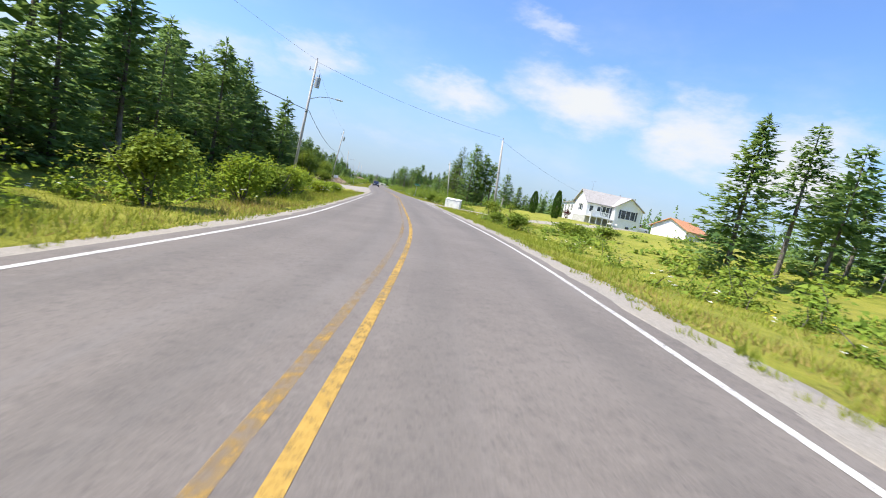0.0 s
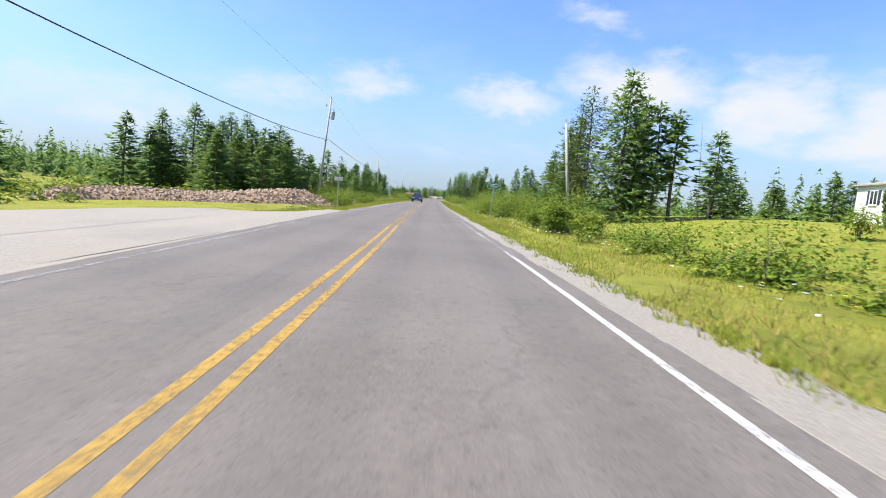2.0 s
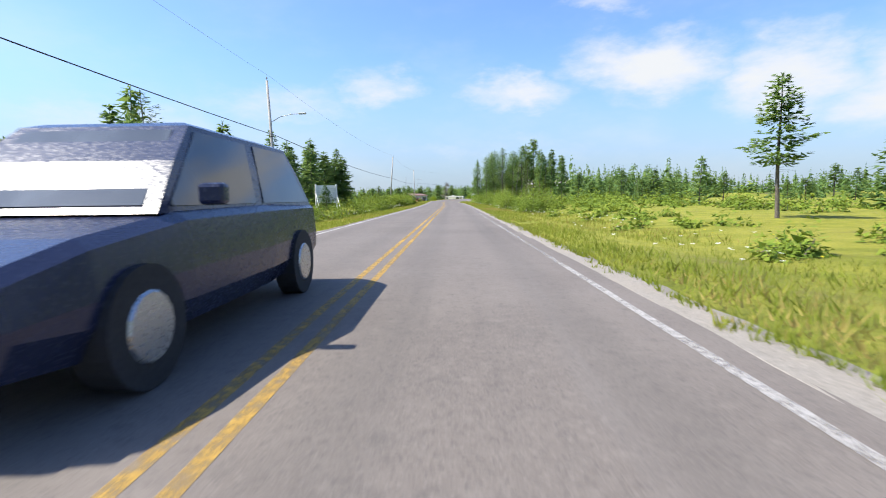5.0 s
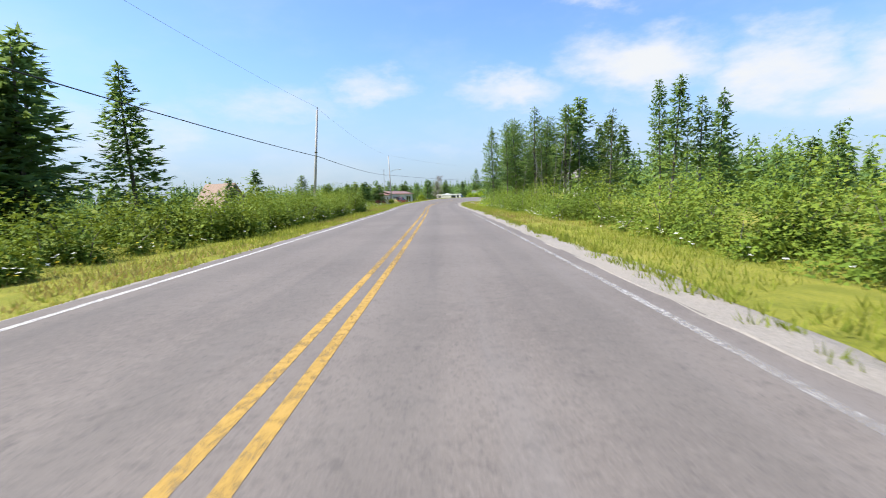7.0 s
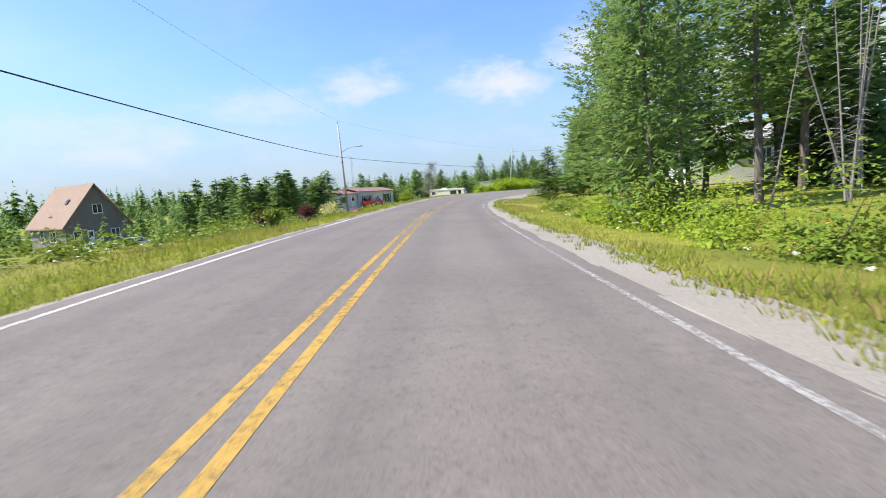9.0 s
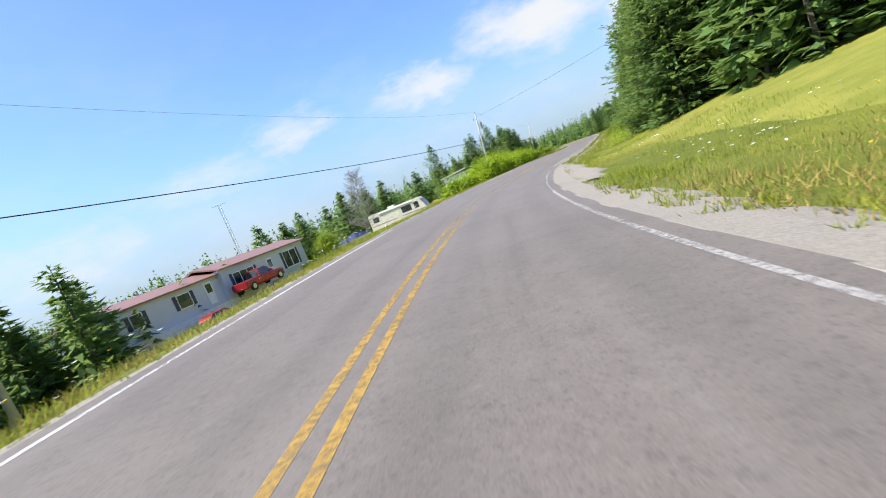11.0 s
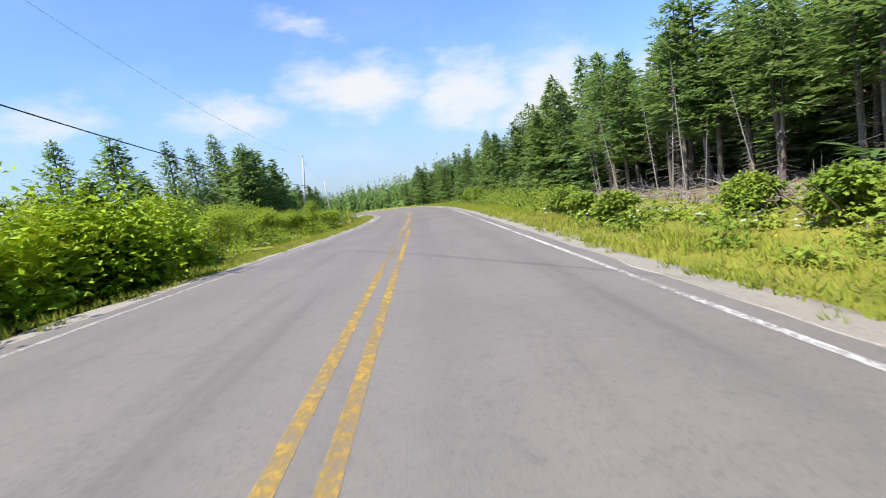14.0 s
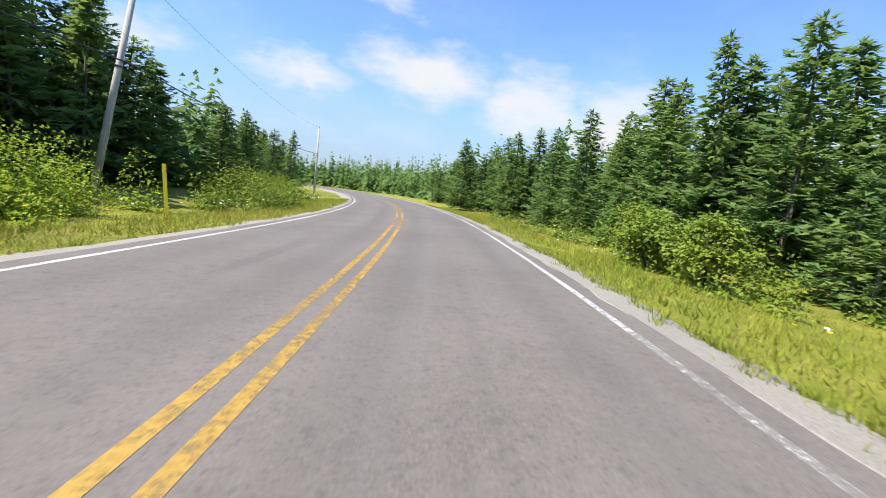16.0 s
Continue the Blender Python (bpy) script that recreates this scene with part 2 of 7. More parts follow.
M_ASPHALT = material("asphalt", asphalt_build)
M_GRAVEL = material("gravel", gravel_build)
M_GROUND = material("rough_grass", soil_grass_build)
M_WHITE_LINE = road_paint("white_line_paint", (0.54, 0.525, 0.50), 0.68)
M_FLAKED_WHITE = road_paint("flaked_white_line_paint", (0.54, 0.525, 0.50), 0.61)
M_WORN_WHITE = road_paint("worn_white_line_paint", (0.36, 0.345, 0.325), 0.625)
M_YELLOW_LINE = road_paint("yellow_line_paint", (0.40, 0.250, 0.055), 0.66)
M_WORN_YELLOW = road_paint("worn_yellow_line_paint", (0.38, 0.23, 0.05), 0.555)
M_HALF_YELLOW = road_paint("half_worn_yellow_line_paint", (0.42, 0.27, 0.05), 0.605)
M_BARK = material("bark", bark_build)
M_DEADWOOD = weathered_wood("dead_wood", (0.19, 0.17, 0.155), (0.36, 0.335, 0.31))
M_POLE = weathered_wood("pole_wood", (0.33, 0.31, 0.285), (0.54, 0.52, 0.485))
M_NEEDLE = foliage("spruce_needles", (0.077, 0.154, 0.056), (0.192, 0.314, 0.092), (0.258, 0.334, 0.080), 0.44)
M_LARCH = foliage("larch_needles", (0.075, 0.125, 0.03), (0.13, 0.19, 0.045), (0.16, 0.20, 0.04), 0.25)
M_ALDER = foliage("alder_leaves", (0.090, 0.152, 0.019), (0.198, 0.280, 0.034), (0.305, 0.342, 0.044), 0.22)
M_KNOTWEED = foliage("knotweed_leaves", (0.135, 0.235, 0.010), (0.345, 0.475, 0.016), (0.490, 0.575, 0.022), 0.13)
M_WILLOW = foliage("willow_leaves", (0.160, 0.255, 0.026), (0.320, 0.430, 0.044), (0.430, 0.470, 0.052), 0.38)
M_BLADE = foliage("grass_blades", (0.155, 0.215, 0.024), (0.295, 0.345, 0.042), (0.41, 0.385, 0.062), 0.38, 0.6)
M_STRAW = foliage("dry_grass", (0.27, 0.23, 0.06), (0.42, 0.35, 0.11), (0.36, 0.25, 0.08), 0.3, 0.65)
M_SORREL = foliage("reddish_grass", (0.26, 0.17, 0.075), (0.42, 0.27, 0.13), (0.38, 0.30, 0.10), 0.3, 0.65)
M_PETAL = foliage("white_petals", (0.70, 0.70, 0.66), (0.82, 0.82, 0.78), (0.80, 0.80, 0.70), 0.3)
M_PETAL_YELLOW = foliage("yellow_petals", (0.75, 0.60, 0.04), (0.85, 0.70, 0.06), (0.8, 0.6, 0.04), 0.3)
M_METAL = painted("galvanised_metal", (0.42, 0.43, 0.44), 0.42, 0.12, 0.7)
M_DARK = painted("dark_rubber", (0.03, 0.03, 0.032), 0.6, 0.1)
M_WHITE = painted("white_paint", (0.80, 0.80, 0.79), 0.5, 0.06)

# ---- mesh helpers ----


def mesh_of(name, verts, faces, mat, smooth=False):
    """A mesh from numpy vertices and equal-sized faces."""
    verts, faces = np.asarray(verts, np.float32), np.asarray(faces, np.int32)
    me = bpy.data.meshes.new(name)
    k = faces.shape[1]
    me.vertices.add(len(verts))
    me.vertices.foreach_set("co", verts.ravel())
    me.loops.add(faces.size)
    me.loops.foreach_set("vertex_index", faces.ravel())
    me.polygons.add(len(faces))
    me.polygons.foreach_set("loop_start", np.arange(0, faces.size, k, dtype=np.int32))
    me.polygons.foreach_set("use_smooth", np.full(len(faces), smooth))
    me.update(calc_edges=True)
    me.materials.append(mat)
    return me


def part(name, bm, mat, parent=None, label="", smooth=False):
    """Links a bmesh as one mesh object, under a thing where one is given."""
    me = bpy.data.meshes.new(name)
    bm.to_mesh(me)
    bm.free()
    me.materials.append(mat)
    if smooth:
        me.polygons.foreach_set("use_smooth", np.ones(len(me.polygons), bool))
    ob = new(name, me)
    if parent is not None:
        ob.parent = parent
    if label:
        tagged(ob, label)
    return ob


def child(name, me, parent, label=""):
    ob = new(name, me)
    ob.parent = parent
    if label:
        tagged(ob, label)
    return ob


def thing(name, m, label, category, group="", kind=""):
    ob = new(name)
    ob.matrix_world = m
    ob.empty_display_size = 0.2
    return tagged(ob, label, category, group, kind)


def box(bm, x0, y0, z0, x1, y1, z1, bevel=0.0):
    made = bmesh.ops.create_cube(bm, size=1.0)["verts"]
    for v in made:
        v.co = Vector(((x0 + x1) / 2 + v.co.x * (x1 - x0), (y0 + y1) / 2 + v.co.y * (y1 - y0), (z0 + z1) / 2 + v.co.z * (z1 - z0)))
    if bevel > 0:
        edges = list({e for v in made for e in v.link_edges})
        bmesh.ops.bevel(bm, geom=edges, offset=bevel, segments=2, affect="EDGES", profile=0.5)
    return bm


def boxed(x0, y0, z0, x1, y1, z1, bevel=0.0):
    return box(bmesh.new(), x0, y0, z0, x1, y1, z1, bevel)


def rod(bm, a, b, r0, r1=None, sides=10):
    """A tapered round bar from a to b."""
    a, b = Vector(a), Vector(b)
    r1 = r0 if r1 is None else r1
    m = Matrix.Translation((a + b) / 2) @ (b - a).to_track_quat("Z", "Y").to_matrix().to_4x4()
    bmesh.ops.create_cone(bm, cap_ends=True, cap_tris=False, segments=sides, radius1=r0, radius2=max(r1, 1e-4), depth=(b - a).length, matrix=m)
    return bm


def prism(bm, outline, y0, y1):
    """Extrudes an outline in x, z along y."""
    a = [bm.verts.new((x, y0, z)) for x, z in outline]
    b = [bm.verts.new((x, y1, z)) for x, z in outline]
    bm.faces.new(a[::-1])
    bm.faces.new(b)
    for i in range(len(a)):
        j = (i + 1) % len(a)
        bm.faces.new((a[i], a[j], b[j], b[i]))
    bmesh.ops.recalc_face_normals(bm, faces=bm.faces[:])
    return bm


# ---- the line of the road ----
CONTROL = [(-11.3, -56.8), (-8.0, -43.2), (-5.2, -29.5), (-2.8, -15.8), (-0.8, -1.9), (1.0, 12.0), (1.8, 25.9), (2.4, 39.9), (3.0, 53.9), (3.1, 67.8), (2.9, 81.8), (2.8, 95.8), (2.7, 109.8), (2.7, 123.8), (2.7, 137.8), (2.8, 151.8), (2.9, 165.8), (3.0, 179.8), (3.1, 193.8), (3.2, 207.8), (3.1, 221.8), (2.9, 235.8), (2.6, 249.8), (2.8, 263.8), (3.3, 277.9), (4.5, 291.9), (6.6, 305.8), (10.1, 319.5), (15.1, 332.7), (21.7, 345.1), (27.9, 357.6), (34.1, 370.1), (40.3, 382.7), (46.1, 395.4), (51.2, 408.3), (55.5, 421.6), (59.0, 435.1), (61.8, 448.7), (63.7, 462.5), (64.8, 476.4), (65.1, 490.4), (64.6, 504.3), (63.2, 518.1), (61.0, 531.9)]


def centre_line():
    c = np.array(CONTROL)
    c = np.vstack([2 * c[0] - c[1], c, 2 * c[-1] - c[-2]])
    pts = []
    for i in range(1, len(c) - 2):
        p0, p1, p2, p3 = c[i - 1:i + 3]
        for k in range(14):
            u = k / 14
            pts.append(0.5 * (2 * p1 + (p2 - p0) * u + (2 * p0 - 5 * p1 + 4 * p2 - p3) * u * u + (3 * p1 - p0 - 3 * p2 + p3) * u ** 3))
    return np.array(pts)


LINE = centre_line()
TANGENT = np.gradient(LINE, axis=0)
TANGENT /= np.linalg.norm(TANGENT, axis=1)[:, None]
CHAIN = np.r_[0, np.cumsum(np.linalg.norm(np.diff(LINE, axis=0), axis=1))] - 58.0


def at(s, off):
    """Plan position at chainage s, off metres to the right of the centre line."""
    s, off = np.asarray(s, float), np.asarray(off, float)
    x, y = np.interp(s, CHAIN, LINE[:, 0]), np.interp(s, CHAIN, LINE[:, 1])
    tx, ty = np.interp(s, CHAIN, TANGENT[:, 0]), np.interp(s, CHAIN, TANGENT[:, 1])
    return np.stack([x + ty * off, y - tx * off], -1)


def heading(s):
    return math.degrees(math.atan2(-np.interp(s, CHAIN, TANGENT[:, 0]), np.interp(s, CHAIN, TANGENT[:, 1])))


def road_coords(xy):
    """Chainage and offset of plan positions."""
    xy = np.atleast_2d(np.asarray(xy, float))
    s, o = np.empty(len(xy)), np.empty(len(xy))
    for i in range(0, len(xy), 4000):
        q = xy[i:i + 4000]
        k = np.argmin(((q[:, None, :] - LINE[None]) ** 2).sum(-1), axis=1)
        d = q - LINE[k]
        s[i:i + 4000] = CHAIN[k] + (d * TANGENT[k]).sum(1)
        o[i:i + 4000] = d[:, 0] * TANGENT[k, 1] - d[:, 1] * TANGENT[k, 0]
    return s, o


def step(x, a, b):
    u = np.clip((np.asarray(x, float) - a) / (b - a), 0, 1)
    return u * u * (3 - 2 * u)


def bank(s):
    """Superelevation: the slope of the road across, positive where the left side is higher."""
    return (0.045 * step(s, 243, 266) + 0.06 * step(s, 275, 315)) * (1 - step(s, 352, 394)) - 0.05 * (1 - step(s, 25, 80)) - 0.03 * step(s, 394, 420)


def road_z(s, off):
    return -bank(s) * (np.asarray(off, float) - 1.0)


def lumps(x, y, size, seed=0.0):
    """Smooth unevenness, about -1 to 1."""
    x, y = x / size + seed, y / size - seed * 1.7
    return (np.sin(1.3 * x + 1.9 * np.sin(0.7 * y + seed)) + np.sin(1.1 * y + 1.6 * np.sin(0.9 * x - seed)) + np.sin(0.8 * (x + y) + 2.2 * np.sin(0.6 * (x - y)))) / 3


def ground_z(x, y, s=None, off=None):
    x, y = np.asarray(x, float), np.asarray(y, float)
    if s is None:
        s, off = road_coords(np.stack([x.ravel(), y.ravel()], 1))
        s, off = s.reshape(x.shape), off.reshape(x.shape)
    a = np.abs(off)
    edge = road_z(s, np.clip(off, -4.3, 4.3)) * (1 - step(a, 5, 20))
    z = edge - 0.10 * step(a, 3.9, 4.4) - 0.22 * step(a, 4.6, 6.4) + 0.20 * step(a, 7.5, 11)
    z = z + lumps(x, y, 2.3, 0.4) * 0.05 * step(a, 4.8, 7) + lumps(x, y, 9.0, 2.0) * 0.16 * step(a, 8, 16)
    # yards at road level where drives join
    yard = step(s, 48, 54) * (1 - step(s, 84, 90)) * (1 - step(off, -5, -3.5)) + step(s, 47, 50) * (1 - step(s, 63, 67)) * step(off, 3.5, 5)
    z = z * (1 - 0.8 * yard) + yard * -0.05
    # the land rises towards the white house, falls away below the last straight, and rises into the wood
    z = z + 1.7 * step(off, 12, 34) * step(s, -20, 40) * (1 - step(s, 110, 150))
    z = z - 3.5 * step(-off, 8, 44) * step(s, 235, 290) * (1 - step(s, 365, 420)) * (1 - 0.45 * step(s, 342, 360)) - 0.9 * step(-off, 4.5, 12) * step(s, 262, 290) * (1 - step(s, 325, 342))
    z = z - 0.05 * np.clip(-off - 4, 0, 20) * step(s, 40, 56) * (1 - step(s, 100, 122))
    z = z + 1.3 * step(off, 6, 22) * step(s, 300, 320) * (1 - step(s, 355, 378))
    return z - 0.6 * step(a, 60, 400)


# ---- ground, road, pavement markings ----


def build_ground():
    def axis(lo, hi, fine, lo_far, hi_far):
        core = np.arange(lo, hi + 0.01, fine)
        grow = [8, 20, 45, 90, 180, 400, 900, 2000, 4000]
        return np.r_[[lo - g for g in grow[::-1]], core, [hi + g for g in grow]]
    xs, ys = axis(-70, 125, 2.0, 0, 0), axis(-70, 560, 2.0, 0, 0)
    gx, gy = np.meshgrid(xs, ys)
    gz = ground_z(gx, gy)
    s, o = road_coords(np.stack([gx.ravel(), gy.ravel()], 1))
    gz = np.where((np.abs(o) < 4.6).reshape(gx.shape), gz - 0.18, gz)
    v = np.stack([gx.ravel(), gy.ravel(), gz.ravel()], 1)
    ny, nx = gx.shape
    i = np.arange(ny - 1)[:, None] * nx + np.arange(nx - 1)[None]
    f = np.stack([i, i + 1, i + nx + 1, i + nx], -1).reshape(-1, 4)
    tagged(new("ground", mesh_of("ground", v, f, M_GROUND, True)), "rough summer grassland stretching to the wooded horizon", "ground", kind="structure")


def left_extra(s):
    """How much wider the oncoming lane is than the other."""
    return np.interp(s, [30, 60, 95, 125, 190, 225, 250, 330, 345, 375, 400], [0.03, -0.10, 0.15, 0.28, 0.08, 0.15, 0.03, 0.26, 0.2, 0.04, 0.0])


def strip(name, mat, s0, s1, offs, zs, ds=1.0, wave=0.0):
    """A ribbon along the road: offsets across, heights over the road's surface."""
    ss = np.arange(s0, s1 + 0.01, ds)
    offs, zs = np.asarray(offs, float), np.asarray(zs, float)
    rag = np.random.default_rng(int(abs(s0 * 7 + offs[0] * 31))).uniform(-wave, wave, (len(ss), len(offs)))
    if wave:
        rag[:, np.argmin(np.abs(offs))] = 0
    oo = offs[None] + rag - np.where(offs < -2.0, 1.0, 0.0)[None] * left_extra(ss)[:, None]
    xy = at(ss[:, None], oo)
    z = road_z(ss[:, None], oo) + zs[None]
    v = np.concatenate([xy, z[..., None]], -1).reshape(-1, 3)
    n, k = len(ss), len(offs)
    i = np.arange(n - 1)[:, None] * k + np.arange(k - 1)[None]
    f = np.stack([i, i + 1, i + k + 1, i + k], -1).reshape(-1, 4)
    me = mesh_of(name, v, f, mat, True)
    uv = me.uv_layers.new(name="road")
    co = np.stack([np.broadcast_to(offs[None], oo.shape).ravel(), np.broadcast_to(ss[:, None], oo.shape).ravel()], 1)
    uv.data.foreach_set("uv", co[f.ravel()].astype(np.float32).ravel())
    return new(name, me)


build_ground()
road = tagged(strip("road", M_ASPHALT, -55, 545, [-3.2, -3.0, -2.2, -1.5, -0.7, 0, 0.7, 1.5, 2.2, 3.0, 3.2], [-0.004, 0, 0.005, 0.008, 0.01, 0.012, 0.01, 0.008, 0.005, 0, -0.004], 1.0), "worn grey two-lane asphalt road with faint wheel tracks", "road", kind="structure")


def shoulder(s, side):
    """Width of the gravel beside the asphalt."""
    if side > 0:
        return np.interp(s, [-55, 40, 64, 110, 150, 185, 250, 262, 300, 345, 362, 400, 545], [0.75, 0.7, 0.75, 0.6, 0.45, 0.5, 0.8, 0.9, 1.0, 0.6, 0.55, 0.5, 0.55])
    return np.interp(s, [-55, 60, 120, 190, 250, 330, 420, 545], [0.5, 0.45, 0.28, 0.2, 0.28, 0.4, 0.5, 0.5])


def build_shoulder(side):
    ss = np.arange(-55, 545.1, 0.6)
    r = np.random.default_rng(60 + side)
    w = shoulder(ss, side) * (1 + 0.22 * lumps(ss, ss * 0.3, 2.1, side) + r.uniform(-0.12, 0.12, len(ss)))
    cols = [(3.02 + 0 * w, -0.05), (3.15 + r.uniform(-0.03, 0.05, len(ss)), -0.004), (3.2 + 0.3 * w, -0.018), (3.2 + 0.7 * w, -0.03), (3.2 + w, -0.055), (3.65 + w, -0.20)]
    if side < 0:
        cols = [(c + left_extra(ss), z) for c, z in cols[::-1]]
    oo = np.stack([side * c for c, _ in cols], 1)
    zz = np.array([z for _, z in cols])[None] + 0.012 * lumps(ss[:, None], oo, 0.7, 2.0)
    xy = at(ss[:, None], oo)
    v = np.concatenate([xy, (road_z(ss[:, None], oo) + zz)[..., None]], -1).reshape(-1, 3)
    k = len(cols)
    i = np.arange(len(ss) - 1)[:, None] * k + np.arange(k - 1)[None]
    f = np.stack([i, i + 1, i + k + 1, i + k], -1).reshape(-1, 4)
    tagged(new("gravel_shoulder", mesh_of("gravel_shoulder", v, f, M_GRAVEL, False)), "narrow gravel shoulder thinning out into the grass", "shoulder", kind="structure")


build_shoulder(-1)
build_shoulder(1)
E_LABEL, C_LABEL_LINE = "white painted edge line on the asphalt", "yellow painted centre line on the asphalt"
for side, mat, s0, s1, how in ((-1, M_WHITE_LINE, -55, 52, "worn "), (-1, M_WORN_WHITE, 52, 96, "badly worn "), (-1, M_WHITE_LINE, 96, 316, "worn "), (-1, M_WORN_WHITE, 316, 338, "badly worn "), (-1, M_WHITE_LINE, 338, 352, "worn "), (-1, M_WORN_WHITE, 352, 369, "badly worn "), (-1, M_FLAKED_WHITE, 369, 392, "flaking "), (-1, M_WHITE_LINE, 392, 545, "worn "), (1, M_WHITE_LINE, -55, 72, "clear "), (1, M_WORN_WHITE, 72, 239, "badly worn "), (1, M_WORN_WHITE, 252, 334, "badly worn "), (1, M_WHITE_LINE, 334, 346, "clear "), (1, M_FLAKED_WHITE, 346, 400, "flaking "), (1, M_WHITE_LINE, 400, 545, "clear ")):
    tagged(strip("edge_line", mat, s0, s1, [side * 2.87 - 0.043, side * 2.87 + 0.043], [0.0042, 0.0042], 1.0, 0.008), how + E_LABEL, "road marking", kind="structure")
for side, mat, s0, s1, how in ((1, M_YELLOW_LINE, -55, 308, "worn "), (1, M_HALF_YELLOW, 308, 317, "half worn "), (1, M_WORN_YELLOW, 317, 327, "almost worn away "), (1, M_YELLOW_LINE, 327, 356, "worn "), (1, M_HALF_YELLOW, 356, 367, "half worn "), (1, M_YELLOW_LINE, 367, 376.5, "worn "), (1, M_WORN_YELLOW, 376.5, 396, "almost worn away "), (1, M_YELLOW_LINE, 396, 545, "worn "), (-1, M_WORN_YELLOW, -55, 46, "almost worn away "),
                                (-1, M_YELLOW_LINE, 46, 307, "worn "), (-1, M_HALF_YELLOW, 307, 316, "half worn "), (-1, M_WORN_YELLOW, 316, 338, "almost worn away "), (-1, M_YELLOW_LINE, 338, 354, "worn "), (-1, M_HALF_YELLOW, 354, 367, "half worn "), (-1, M_WORN_YELLOW, 367, 372, "almost worn away "), (-1, M_HALF_YELLOW, 372, 377, "half worn "), (-1, M_YELLOW_LINE, 377, 545, "worn ")):
    tagged(strip("centre_line", mat, s0, s1, [side * 0.118 - 0.047, side * 0.118 + 0.047], [0.0142, 0.0142], 1.0), how + C_LABEL_LINE, "road marking", kind="structure")

# ---- plants ----


def kites(centre, along, side, length, width, fold=0.0):
    """Leaf-like four-cornered blades: base, two shoulders, tip."""
    n = len(centre)
    length, width = np.broadcast_to(length, n)[:, None], np.broadcast_to(width, n)[:, None]
    drop = np.zeros((n, 3))
    drop[:, 2] = -fold
    v = np.stack([centre, centre + along * length * 0.5 + side * width * 0.5, centre + along * length + drop * length, centre + along * length * 0.5 - side * width * 0.5], 1)
    return v.reshape(-1, 3), np.arange(4 * n).reshape(-1, 4)


def leaflets(centre, along, side, length, width, fold=0.0):
    """Three-cornered leaves and sprays: two corners at the foot, a drooping tip."""
    n = len(centre)
    length, width = np.broadcast_to(length, n)[:, None], np.broadcast_to(width, n)[:, None]
    drop = np.zeros((n, 3))
    drop[:, 2] = -fold
    v = np.stack([centre - side * width * 0.5, centre + side * width * 0.5, centre + (along + drop) * length], 1)
    return v.reshape(-1, 3), np.arange(3 * n).reshape(-1, 3)


def unit(v):
    return v / np.maximum(np.linalg.norm(v, axis=-1, keepdims=True), 1e-9)


def tube_mesh(name, paths, mat, sides=6):
    """Tapered round limbs joined in one mesh: each path is (points, radii)."""
    vs, fs, base = [], [], 0
    for pts, rad in paths:
        pts = np.asarray(pts, float)
        d = unit(np.gradient(pts, axis=0))
        ref = np.where(np.abs(d[:, 2:3]) > 0.9, [[1.0, 0, 0]], [[0, 0, 1.0]])
        a = unit(np.cross(d, ref))
        b = np.cross(d, a)
        t = np.linspace(0, 2 * np.pi, sides, endpoint=False)
        ring = pts[:, None] + np.asarray(rad)[:, None, None] * (np.cos(t)[None, :, None] * a[:, None] + np.sin(t)[None, :, None] * b[:, None])
        vs.append(ring.reshape(-1, 3))
        for i in range(len(pts) - 1):
            for j in range(sides):
                k = (j + 1) % sides
                fs.append((base + i * sides + j, base + i * sides + k, base + (i + 1) * sides + k, base + (i + 1) * sides + j))
        base += len(pts) * sides
    return mesh_of(name, np.vstack(vs), np.array(fs), mat, True)


